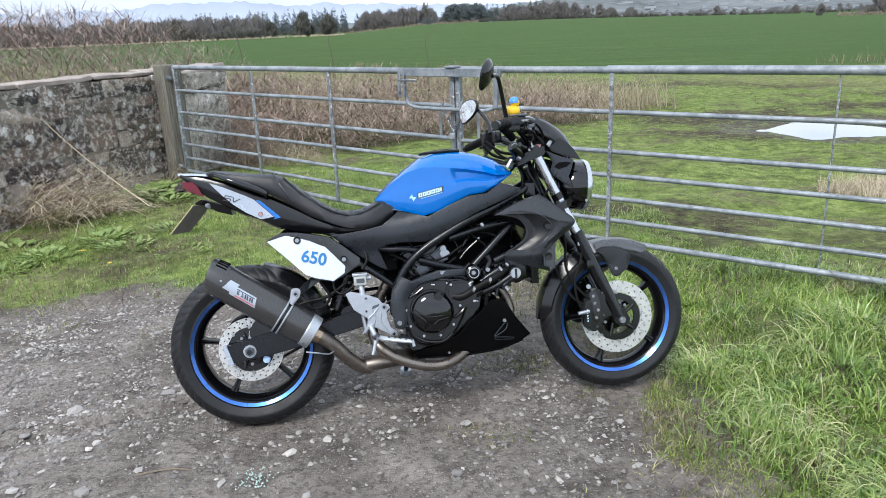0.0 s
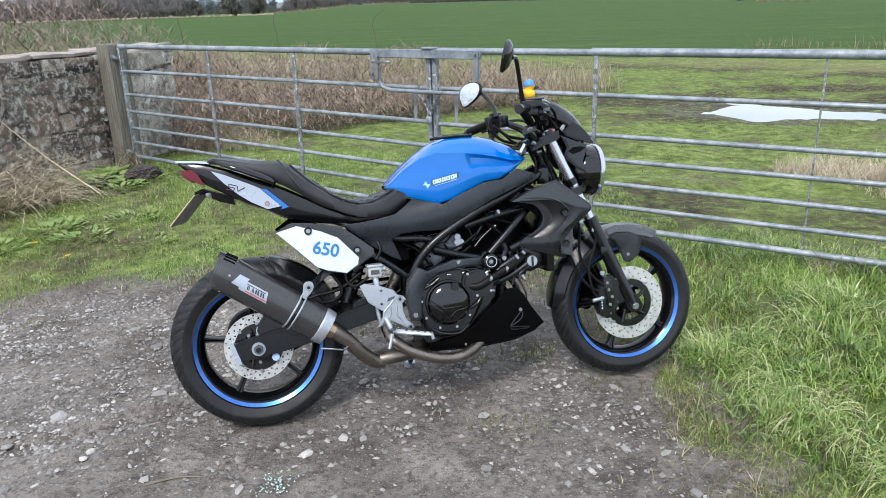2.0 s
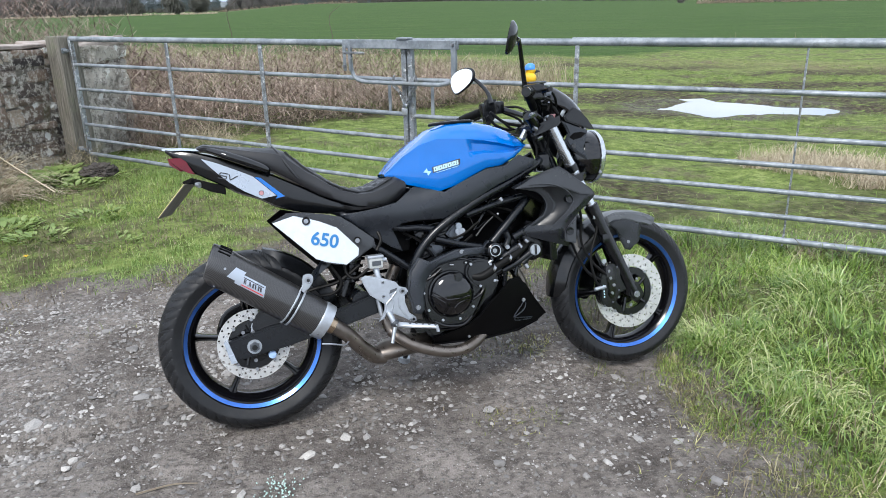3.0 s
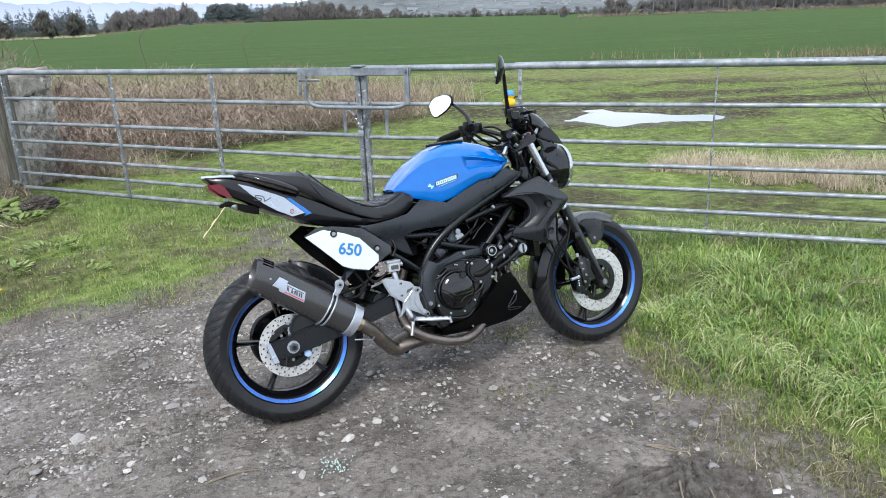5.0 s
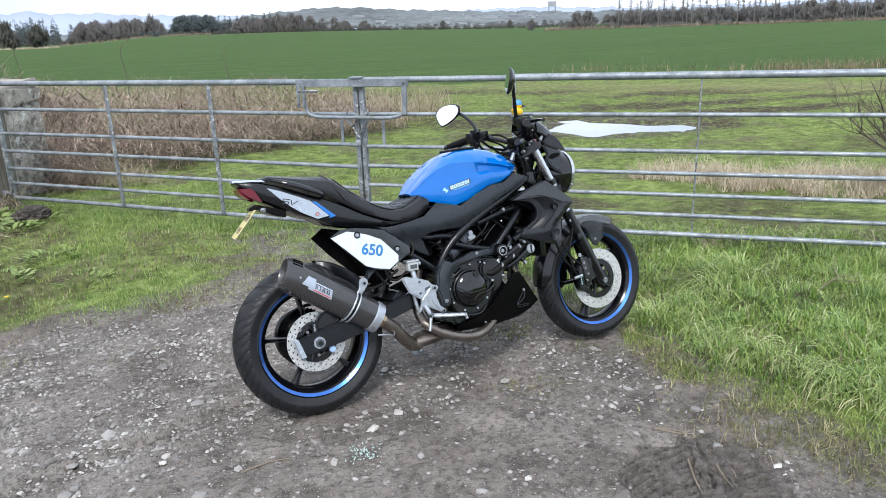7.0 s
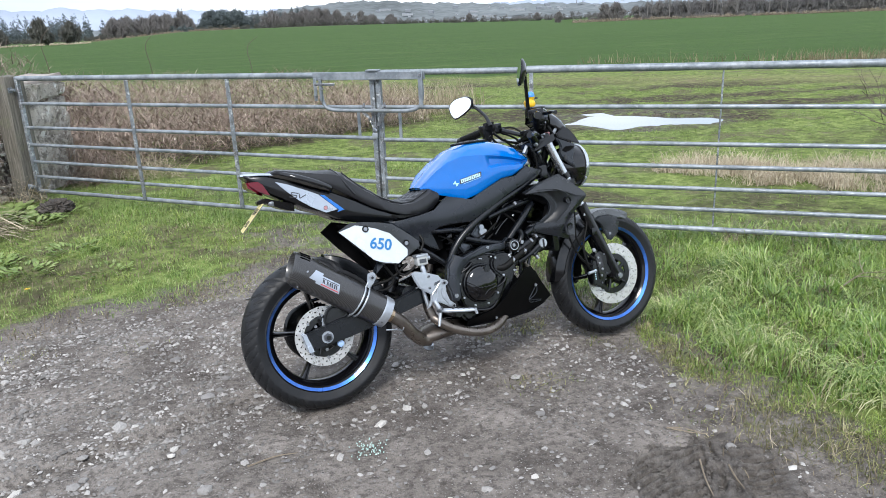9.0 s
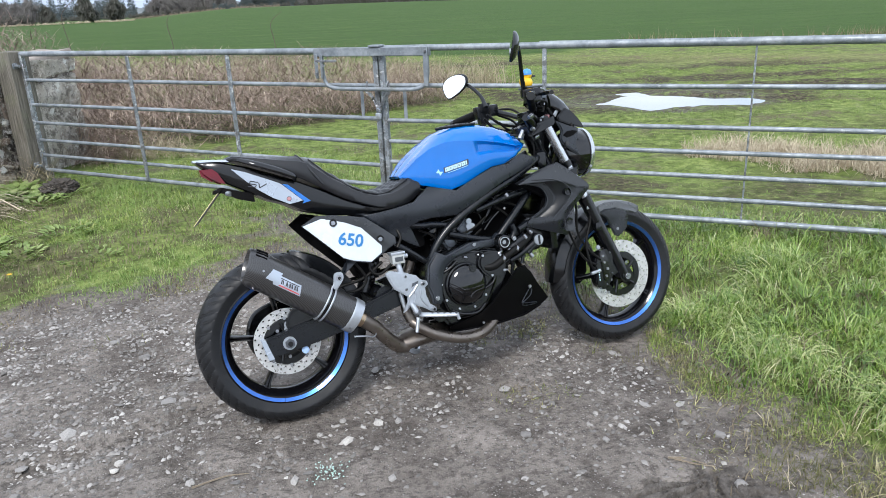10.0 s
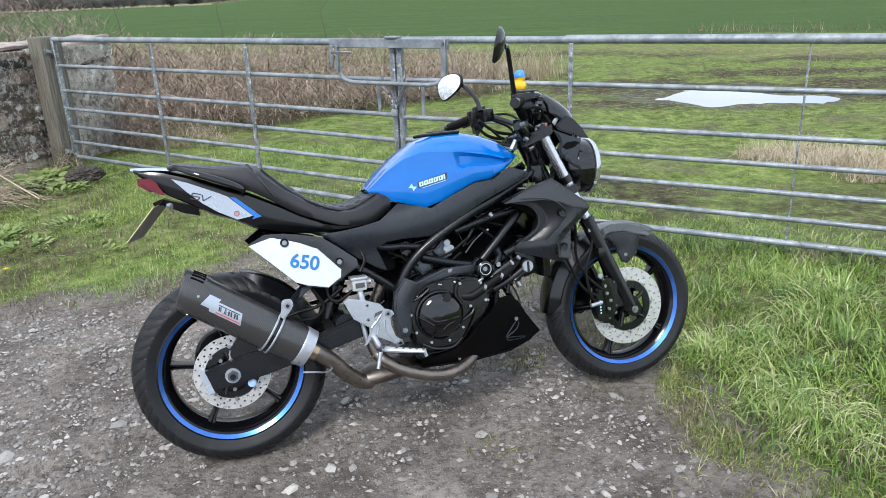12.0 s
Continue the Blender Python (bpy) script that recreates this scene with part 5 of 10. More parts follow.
def sleeve_patch(s0, s1, a0, a1, r, mat, name, parent, label="", skew=0.0):
    bm = bmesh.new()
    n, m = 6, 12
    g = [[bm.verts.new(on_sleeve(s0 + (s1 - s0) * i / n + skew * (j / m), a0 + (a1 - a0) * j / m, r)) for j in range(m + 1)] for i in range(n + 1)]
    for i in range(n):
        for j in range(m):
            bm.faces.new((g[i][j], g[i + 1][j], g[i + 1][j + 1], g[i][j + 1]))
    bmesh.ops.recalc_face_normals(bm, faces=bm.faces)
    ob = part(name, bm, mat, parent, label)
    return ob


stick = sleeve_patch(LEN - 0.148, LEN - 0.045, -15, 17, 0.0659, M_SILVER, "badge", sil, "pale skewed maker's badge with dark bars", skew=0.012)
sleeve_patch(LEN - 0.05, LEN - 0.014, -8, 26, 0.0661, M_SILVER, "badge_emblem", sil, "pale emblem patch", skew=-0.012)
for k, w in enumerate((0.008, 0.006, 0.012, 0.012)):
    s = LEN - 0.062 - (0.017, 0.033, 0.052, 0.071)[k]
    sleeve_patch(s, s + w * 0.45, -4, 8, 0.0663, M_DARKTXT, "badge_bar", stick, skew=0.006)
    sleeve_patch(s + w * 0.75, s + w * 1.2, -4, 8, 0.0663, M_DARKTXT, "badge_bar", stick, skew=0.004)
sleeve_patch(LEN - 0.132, LEN - 0.062, 9.5, 12, 0.0663, M_DARKTXT, "badge_bar", stick)
sleeve_patch(LEN - 0.142, LEN - 0.066, -11.5, -8.5, 0.0663, M_RED, "badge_bar", stick)
# strap and its stay
sleeve_patch(0.113, 0.129, -85, 62, 0.0664, M_BLACK, "strap_band", sil, "black rubber band under the silencer strap")
for off in (-0.0085, 0.0085):
    pts = [on_sleeve(0.121 + off, a, 0.068) for a in range(-90, 62, 12)]
    lug = V((0.190 - 0.55 * off * 1.7, -0.211, 0.512))
    part("strap_wire", bm_tube([*pts, (pts[-1] + lug) / 2 + V((0, -0.002, 0.002)), lug], 0.0036, n=6, curve=2), M_ALU, sil, "aluminium silencer strap")
part("strap_lug", bm_plate(round_outline([(0.179, 0.540), (0.204, 0.541), (0.209, 0.520), (0.192, 0.496), (0.176, 0.484), (0.167, 0.494), (0.172, 0.512)], 3), -0.216, -0.206, 0.003), M_ALU, sil)
bolt(V((0.192, -0.214, 0.523)), 0.012, sil, deep=0.007)
part("bolt_socket", bm_rod((0.192, -0.2215, 0.523), (0.192, -0.2228, 0.523), 0.006, n=6), M_BLACK, sil)
part("stay", bm_plate([(0.185, 0.518), (0.196, 0.531), (0.25, 0.572), (0.30, 0.59), (0.33, 0.58), (0.285, 0.556), (0.235, 0.527), (0.205, 0.507)], -0.205, -0.197, 0.003, bulge=lambda x, z: 0.075 * min(1.0, max(0.0, (x - 0.195) / 0.06))), M_GREY, bike, "black silencer hanger")

# exhaust pipes
part("link_pipe", bm_tube([S0 - d_ * 0.0, S0 - d_ * 0.03 + V((0, 0.004, 0)), (0.312, -0.155, 0.308), (0.352, -0.135, 0.258), (0.40, -0.105, 0.212), (0.44, -0.09, 0.20)], (0.028, 0.0265, 0.026, 0.026, 0.028, 0.03), n=18), M_HEADER, bike, "heat-stained steel link pipe")
part("pipe_collar", bm_tube([S0 - d_ * 0.004, S0 - d_ * 0.036], (0.0295, 0.0285), n=18), M_BRONZE, bike, "bright bronze-tinted pipe joint")
part("clamp_wire", bm_tube([(0.212, -0.235, 0.31), (0.25, -0.235, 0.303), (0.29, -0.2, 0.287), (0.31, -0.17, 0.29)], 0.003, n=6), M_ALU, bike, "spring wire round the pipe joint")
part("collector", loft([[V((x, y + w * math.cos(a), z + h * math.sin(a))) for a in (2 * math.pi * k / 20 for k in range(20))] for x, y, z, w, h in ((0.40, -0.085, 0.205, 0.03, 0.03), (0.45, -0.06, 0.212, 0.07, 0.036), (0.55, -0.03, 0.215, 0.085, 0.036), (0.62, -0.03, 0.21, 0.06, 0.03), (0.66, -0.03, 0.205, 0.03, 0.024))]), M_HEADER, bike, "heat-stained exhaust collector box")
part("header_pipe", bm_tube([(0.47, -0.105, 0.29), (0.50, -0.125, 0.262), (0.55, -0.135, 0.228), (0.63, -0.135, 0.196), (0.70, -0.135, 0.186), (0.765, -0.125, 0.198), (0.84, -0.09, 0.235), (0.93, -0.05, 0.25), (0.99, -0.04, 0.30), (1.015, -0.03, 0.36), (0.99, -0.03, 0.43), (0.955, -0.03, 0.47)], 0.0205, n=16), M_HEADER, bike, "heat-stained steel header pipe")
part("rear_header", bm_tube([(0.47, -0.105, 0.29), (0.46, -0.09, 0.34), (0.48, -0.04, 0.42), (0.53, 0.0, 0.5)], 0.0205, n=16), M_HEADER, bike)

# engine
eng = part("crankcase", bm_plate(round_outline([(0.585, 0.335), (0.575, 0.42), (0.60, 0.49), (0.65, 0.525), (0.75, 0.54), (0.85, 0.505), (0.885, 0.44), (0.86, 0.36), (0.78, 0.27), (0.66, 0.235), (0.60, 0.26)], 3), -0.135, 0.15, 0.012), M_ENGINE, bike, "black liquid-cooled V-twin engine case")
cover = bm_plate(round_outline([(0.593, 0.35), (0.588, 0.42), (0.612, 0.488), (0.655, 0.512), (0.74, 0.52), (0.80, 0.49), (0.825, 0.43), (0.80, 0.36), (0.745, 0.29), (0.66, 0.275), (0.615, 0.30)], 3), -0.158, -0.13, 0.006)
part("clutch_case", cover, M_ENGINE, eng)
RIM = round_outline([(0.593, 0.35), (0.588, 0.42), (0.612, 0.488), (0.655, 0.512), (0.74, 0.52), (0.80, 0.49), (0.825, 0.43), (0.80, 0.36), (0.745, 0.29), (0.66, 0.275), (0.615, 0.30)], 3)
part("case_rim", bm_tube([(x, -0.157, z) for x, z in (*RIM, RIM[0])], 0.0038, n=6, curve=2), M_BLACKG, eng)
for pts_ in ([(0.60, -0.158, 0.46), (0.63, -0.166, 0.475), (0.66, -0.166, 0.495)], [(0.77, -0.158, 0.37), (0.80, -0.168, 0.39), (0.82, -0.158, 0.42)], [(0.62, -0.158, 0.31), (0.66, -0.165, 0.29), (0.72, -0.165, 0.285), (0.76, -0.158, 0.31)]):
    part("case_rib", bm_tube(pts_, 0.006, n=8), M_ENGINE, eng)
dome = bm_lathe([(0.0005, -0.199), (0.02, -0.1982), (0.04, -0.1957), (0.055, -0.192), (0.069, -0.186), (0.077, -0.176), (0.079, -0.155), (0.0005, -0.155)], 56)
cc = V((0.688, 0, 0.402))
dm = part("clutch_cover", dome, M_BLACKG, eng, "glossy black round clutch cover with raised ribs", m=Matrix.Translation(cc))
for ridge_ in ([(0.615, -0.193, 0.421), (0.642, -0.193, 0.404), (0.665, -0.193, 0.387)], [(0.665, -0.193, 0.387), (0.704, -0.193, 0.387), (0.748, -0.193, 0.391)], [(0.665, -0.193, 0.387), (0.667, -0.193, 0.362), (0.657, -0.193, 0.341)], [(0.610, -0.193, 0.410), (0.640, -0.193, 0.389), (0.659, -0.193, 0.370), (0.653, -0.193, 0.345)], [(0.747, -0.193, 0.379), (0.710, -0.193, 0.372), (0.691, -0.193, 0.356), (0.692, -0.193, 0.336)]):
    part("rib", bm_tube([(x, -0.199 + 0.0068 * ((x - cc.x) ** 2 + (z - cc.z) ** 2) / 0.055 ** 2, z) for x, y, z in ridge_], 0.0028, n=6, curve=5), M_BLACKG, dm)
part("rim_step", bm_lathe([(0.0785, -0.172), (0.083, -0.168), (0.085, -0.157), (0.0785, -0.157)], 56), M_BLACK, dm, m=Matrix.Translation(cc))
part("oil_cap", bm_rod((0.712, -0.175, 0.462), (0.712, -0.196, 0.462), 0.017, 0.015, n=14, bevel=0.002), M_BLACK, eng)
for k in range(9):
    a = radians(20 + 38 * k)
    if k in (1, 2):
        continue
    bolt(cc + V((0.098 * math.cos(a), -0.156, 0.098 * math.sin(a))), 0.005, eng, M_ALU, name="case_bolt")
part("water_pump", bm_plate(round_outline([(0.748, 0.455), (0.758, 0.50), (0.80, 0.512), (0.845, 0.498), (0.862, 0.45), (0.84, 0.415), (0.79, 0.41)], 4), -0.178, -0.13, 0.008), M_ENGINE, eng, "black water pump cover")
for x, z in ((0.765, 0.50), (0.838, 0.492), (0.795, 0.418), (0.85, 0.43)):
    bolt((x, -0.176, z), 0.0052, eng, M_ALU, name="case_bolt")
# cylinders
fc = Matrix.Translation((0.86, -0.02, 0.47)) @ Matrix.Rotation(radians(-22), 4, "Y")
cyl = part("front_cylinder", bm_box(-0.06, -0.085, -0.055, 0.16, 0.085, 0.055, 0.012), M_ENGINE, eng, m=fc)
part("front_head", bm_box(0.155, -0.10, -0.065, 0.235, 0.10, 0.065, 0.016), M_ENGINE, eng, m=fc)
for k in range(6):
    part("fin", bm_box(-0.02 + 0.03 * k, -0.092, -0.062, -0.008 + 0.03 * k, 0.092, 0.062, 0.003, 1), M_ENGINE, cyl, m=fc)
rc = Matrix.Translation((0.69, 0.0, 0.53)) @ Matrix.Rotation(radians(-14), 4, "Y")
cyl2 = part("rear_cylinder", bm_box(-0.07, -0.08, -0.06, 0.07, 0.08, 0.12, 0.012), M_ENGINE, eng, m=rc)
for k in range(4):
    part("fin", bm_box(-0.078, -0.088, -0.02 + 0.03 * k, 0.078, 0.088, -0.009 + 0.03 * k, 0.003, 1), M_ENGINE, cyl2, m=rc)
part("air_box", bm_box(0.60, -0.085, 0.655, 1.02, 0.11, 0.76, 0.02), M_MATT, bike, "matt black air box")
# plain block added to close the view through the trellis with darkness
part("inner_cover", bm_box(0.52, -0.03, 0.50, 1.04, 0.10, 0.66, 0.02), M_MATT, bike, "matt black filler block behind the frame, added for the dark engine bay")
part("battery_box", bm_box(0.36, -0.08, 0.56, 0.58, 0.09, 0.72, 0.02), M_MATT, bike, "matt black battery box")
part("throttle_body", bm_plate([(0.708, 0.609), (0.744, 0.642), (0.772, 0.625), (0.773, 0.588), (0.75, 0.579), (0.729, 0.585)], -0.10, -0.06, 0.005), M_DULL, eng, "grey aluminium throttle body")
part("valve_cover", bm_plate([(0.636, 0.575), (0.674, 0.586), (0.704, 0.554), (0.662, 0.532)], -0.10, -0.06, 0.006), M_DULL, eng, "dull silver valve cover")
part("fuel_rail", bm_plate([(0.599, 0.655), (0.628, 0.652), (0.637, 0.637), (0.605, 0.636)], -0.10, -0.07, 0.004), M_DULL, eng)
part("throttle_linkage", bm_rod((0.755, -0.095, 0.633), (0.755, -0.112, 0.633), 0.012, n=12, bevel=0.002), M_ALU, eng)
part("throttle_linkage", bm_rod((0.749, -0.095, 0.614), (0.749, -0.112, 0.614), 0.009, n=12, bevel=0.002), M_ALU, eng)
part("throttle_linkage", bm_rod((0.766, -0.095, 0.612), (0.766, -0.112, 0.612), 0.013, n=12, bevel=0.002), M_ALU, eng)
part("throttle_linkage", bm_rod((0.754, -0.095, 0.599), (0.754, -0.112, 0.599), 0.008, n=12, bevel=0.002), M_ALU, eng)
for p in ([(0.62, -0.115, 0.64), (0.68, -0.118, 0.59), (0.76, -0.118, 0.60), (0.83, -0.112, 0.64)], [(0.66, -0.11, 0.58), (0.74, -0.12, 0.565), (0.80, -0.12, 0.595)], [(0.84, -0.11, 0.70), (0.90, -0.12, 0.65), (0.95, -0.12, 0.60)], [(0.80, -0.105, 0.66), (0.88, -0.115, 0.69), (0.98, -0.11, 0.66)], [(0.55, -0.10, 0.63), (0.60, -0.112, 0.60), (0.64, -0.11, 0.545)]):
    part("wire", bm_tube(p, 0.0045, n=6), M_HOSE, eng)
part("coolant_hose", bm_tube([(0.772, -0.165, 0.452), (0.81, -0.175, 0.452), (0.87, -0.172, 0.482), (0.94, -0.165, 0.512), (1.0, -0.14, 0.545)], 0.0155, n=14), M_HOSE, eng, "black rubber coolant hose")
for q in ((0.85, -0.173, 0.473), (0.915, -0.168, 0.502)):
    part("hose_clip", bm_lathe([(0.0175, -0.005), (0.0175, 0.005), (0.015, 0.005), (0.015, -0.005)], 20), M_BOLT, eng, m=Matrix.Translation(q) @ Matrix.Rotation(radians(-65), 4, "Y") @ Matrix.Rotation(radians(90), 4, "X"))
part("oil_line", bm_tube([(0.85, -0.14, 0.44), (0.92, -0.15, 0.47), (1.0, -0.13, 0.51)], 0.010, n=10), M_ENGINE, eng)
part("oil_line", bm_tube([(0.90, -0.14, 0.40), (0.905, -0.15, 0.46), (0.90, -0.145, 0.54)], 0.008, n=10), M_FRAME, eng)
part("ignition_cover", bm_rod((1.02, -0.125, 0.520), (1.02, -0.165, 0.520), 0.026, 0.024, n=24, bevel=0.004), M_BLACK, eng)
part("ignition_cap", bm_rod((1.02, -0.164, 0.520), (1.02, -0.172, 0.520), 0.0215, 0.019, n=24, bevel=0.002), M_ALU, eng, "polished round cap on the cylinder head")
part("cap_slot", bm_box(1.016, -0.1745, 0.502, 1.024, -0.1715, 0.538), M_BLACK, eng, m=Matrix.Identity(4))
for p in ([(0.814, -0.100, 0.611), (0.839, -0.100, 0.646), (0.881, -0.100, 0.708), (0.903, -0.100, 0.714)], [(0.818, -0.110, 0.590), (0.851, -0.110, 0.624), (0.894, -0.110, 0.657)], [(0.804, -0.100, 0.627), (0.829, -0.100, 0.617), (0.868, -0.100, 0.643)], [(0.874, -0.090, 0.694), (0.920, -0.090, 0.719), (0.966, -0.090, 0.723)], [(0.588, -0.100, 0.620), (0.633, -0.100, 0.642), (0.685, -0.100, 0.652)], [(0.558, -0.100, 0.605), (0.602, -0.100, 0.608), (0.649, -0.100, 0.567)], [(0.628, -0.100, 0.664), (0.647, -0.100, 0.626), (0.688, -0.100, 0.593), (0.699, -0.100, 0.548)], [(0.852, -0.100, 0.725), (0.873, -0.100, 0.702), (0.863, -0.100, 0.673), (0.831, -0.100, 0.632)], [(0.781, -0.100, 0.665), (0.803, -0.100, 0.656), (0.815, -0.100, 0.626)]):
    part("wire", bm_tube(p, 0.0035, n=6), M_BLACK, eng)
part("pipe_union", bm_rod((0.835, -0.165, 0.492), (0.854, -0.168, 0.505), 0.0068, n=12, bevel=0.0015), M_BOLT, eng)
part("pipe_union", bm_rod((0.884, -0.165, 0.506), (0.890, -0.168, 0.491), 0.009349999999999999, n=12, bevel=0.0015), M_BOLT, eng)
part("pipe_union", bm_rod((0.956, -0.165, 0.550), (0.966, -0.168, 0.534), 0.0085, n=12, bevel=0.0015), M_BOLT, eng)
part("pipe_union", bm_rod((0.983, -0.165, 0.562), (0.993, -0.168, 0.550), 0.007649999999999999, n=12, bevel=0.0015), M_BOLT, eng)
part("pipe_union", bm_rod((0.884, -0.165, 0.664), (0.890, -0.168, 0.666), 0.0051, n=12, bevel=0.0015), M_BOLT, eng)
part("pipe_union", bm_rod((0.899, -0.165, 0.721), (0.906, -0.168, 0.709), 0.0085, n=12, bevel=0.0015), M_BOLT, eng)
bolt((0.912, -0.165, 0.543), 0.009, eng, name="union_bolt")
part("pipe_union", bm_rod((0.849, -0.165, 0.433), (0.867, -0.168, 0.424), 0.0051, n=12, bevel=0.0015), M_BOLT, eng)
part("pipe_union", bm_rod((0.977, -0.165, 0.472), (0.985, -0.168, 0.456), 0.0085, n=12, bevel=0.0015), M_BOLT, eng)
part("pipe_union", bm_rod((0.692, -0.165, 0.506), (0.706, -0.168, 0.503), 0.0051, n=12, bevel=0.0015), M_BOLT, eng)
part("pipe_union", bm_rod((0.750, -0.165, 0.507), (0.754, -0.168, 0.503), 0.0051, n=12, bevel=0.0015), M_BOLT, eng)
bolt((0.742, -0.165, 0.546), 0.008, eng, name="union_bolt")
part("engine_pipe", bm_tube([(0.790, -0.155, 0.455), (0.847, -0.155, 0.479), (0.885, -0.155, 0.497)], 0.012, n=12), M_FRAME, eng)
part("engine_pipe", bm_tube([(0.885, -0.155, 0.497), (0.923, -0.155, 0.519), (0.961, -0.155, 0.538)], 0.016, n=12), M_FRAME, eng)
part("engine_pipe", bm_tube([(0.942, -0.155, 0.572), (0.972, -0.155, 0.584), (0.987, -0.155, 0.590)], 0.014, n=12), M_FRAME, eng)
part("engine_pipe", bm_tube([(0.889, -0.155, 0.457), (0.950, -0.155, 0.480), (1.027, -0.155, 0.524)], 0.0125, n=12), M_FRAME, eng)
part("engine_pipe", bm_tube([(0.954, -0.155, 0.531), (0.954, -0.155, 0.487), (0.940, -0.155, 0.437)], 0.007, n=12), M_FRAME, eng)
part("engine_pipe", bm_tube([(0.914, -0.155, 0.596), (0.923, -0.155, 0.570), (0.910, -0.155, 0.542)], 0.012, n=12), M_FRAME, eng)
part("engine_pipe", bm_tube([(0.860, -0.155, 0.452), (0.890, -0.155, 0.464), (0.919, -0.155, 0.465)], 0.008, n=12), M_FRAME, eng)
part("engine_pipe", bm_tube([(0.972, -0.155, 0.474), (0.995, -0.155, 0.494), (1.018, -0.155, 0.503)], 0.011, n=12), M_FRAME, eng)
part("engine_pipe", bm_tube([(0.762, -0.155, 0.516), (0.798, -0.155, 0.513), (0.827, -0.155, 0.506)], 0.006, n=12), M_FRAME, eng)
part("engine_pipe", bm_tube([(0.691, -0.155, 0.523), (0.727, -0.155, 0.530), (0.763, -0.155, 0.523)], 0.006, n=12), M_FRAME, eng)
# frame plug
part("frame_plug", bm_lathe([(0.0005, -0.20), (0.012, -0.20), (0.018, -0.208), (0.027, -0.203), (0.030, -0.185), (0.030, -0.13), (0.0005, -0.13)], 32), M_BLACK, bike, "black frame crash bobbin", m=Matrix.Translation((0.852, 0, 0.540)))
part("plug_ring", bm_lathe([(0.0175, -0.2085), (0.0205, -0.2085), (0.0205, -0.205), (0.0175, -0.205)], 28), M_ALU, bike, m=Matrix.Translation((0.852, 0, 0.540)))
bolt((0.852, -0.2, 0.540), 0.008, bike, deep=0.004)

# trellis frame
sides("main_tube", lambda: bm_tube([(1.13, -0.055, 0.86), (1.07, -0.10, 0.825), (0.95, -0.132, 0.772), (0.837, -0.145, 0.727), (0.70, -0.148, 0.655), (0.625, -0.145, 0.598), (0.575, -0.14, 0.53), (0.555, -0.135, 0.47)], 0.0155, n=14), M_FRAME, bike, "black trellis frame tube")
sides("lower_tube", lambda: bm_tube([(1.10, -0.075, 0.775), (1.02, -0.11, 0.70), (0.935, -0.13, 0.625), (0.855, -0.138, 0.553)], 0.0150, n=14), M_FRAME, bike)
sides("brace_tube", lambda: bm_tube([(0.777, -0.14, 0.672), (0.90, -0.13, 0.70), (1.03, -0.108, 0.72)], 0.0115, n=12), M_FRAME, bike)
sides("brace_tube", lambda: bm_tube([(0.655, -0.138, 0.60), (0.74, -0.138, 0.572), (0.835, -0.136, 0.548)], 0.0125, n=12), M_FRAME, bike)
sides("seat_rail", lambda: bm_tube([(0.68, -0.13, 0.63), (0.60, -0.13, 0.645), (0.50, -0.12, 0.66), (0.25, -0.09, 0.76), (0.0, -0.07, 0.87)], 0.0120, n=12), M_FRAME, bike)
sides("seat_stay", lambda: bm_tube([(0.555, -0.125, 0.508), (0.50, -0.128, 0.552), (0.43, -0.125, 0.605), (0.33, -0.10, 0.68)], 0.0120, n=12), M_FRAME, bike)
PIVOT = [(0.53, 0.425), (0.545, 0.50), (0.58, 0.545), (0.62, 0.525), (0.72, 0.556), (0.82, 0.555), (0.845, 0.575), (0.845, 0.525), (0.75, 0.527), (0.66, 0.512), (0.615, 0.48), (0.592, 0.42), (0.588, 0.36), (0.575, 0.345), (0.545, 0.352), (0.54, 0.39)]
sides("pivot_plate", lambda: swell(bm_plate(PIVOT, -0.168, -0.13, 0.007), 0.008, [(0.565, 0.36), (0.565, 0.46), (0.60, 0.515), (0.70, 0.533), (0.84, 0.55)], 0.03), M_GREY, bike, "satin black swingarm pivot casting")
bolt((0.562, -0.172, 0.372), 0.0095, bike, M_BOLT)
bolt((0.735, -0.172, 0.548), 0.0075, bike, M_BOLT)
part("sidestand_lug", bm_rod((0.57, -0.14, 0.30), (0.57, -0.165, 0.30), 0.024, n=16, bevel=0.004), M_BLACK, bike)

# footrest carrier
BRK = [(0.37, 0.5), (0.387, 0.508), (0.443, 0.493), (0.488, 0.474), (0.501, 0.456), (0.524, 0.448), (0.53, 0.435), (0.516, 0.423), (0.516, 0.396), (0.527, 0.36), (0.549, 0.342), (0.551, 0.328), (0.531, 0.328), (0.509, 0.344), (0.475, 0.363), (0.456, 0.37), (0.436, 0.352), (0.419, 0.344), (0.442, 0.381), (0.444, 0.402), (0.396, 0.439), (0.381, 0.472)]
hang = part("footrest_hanger", bm_plate(BRK, -0.186, -0.168, 0.005), M_ALU, bike, "cast silver footrest hanger plate")
for groove in ([(0.448, -0.187, 0.401), (0.472, -0.187, 0.424), (0.486, -0.187, 0.440)], [(0.495, -0.187, 0.420), (0.494, -0.187, 0.386), (0.517, -0.187, 0.350)], [(0.465, -0.187, 0.433), (0.473, -0.187, 0.405), (0.464, -0.187, 0.376)]):
    part("hanger_rib", bm_tube(groove, 0.0032, n=6, curve=4), M_ALU, hang)
# raised dull plate whose darker grey imitates the shade of a recess
part("heel_recess", bm_plate([(0.461, 0.434), (0.467, 0.448), (0.492, 0.454), (0.487, 0.444)], -0.1872, -0.184, 0.0006), M_DULL, hang, "darker plate on the casting, coloured as a shaded recess")
bolt((0.443, -0.185, 0.478), 0.006, hang, M_BOLT, deep=0.006)
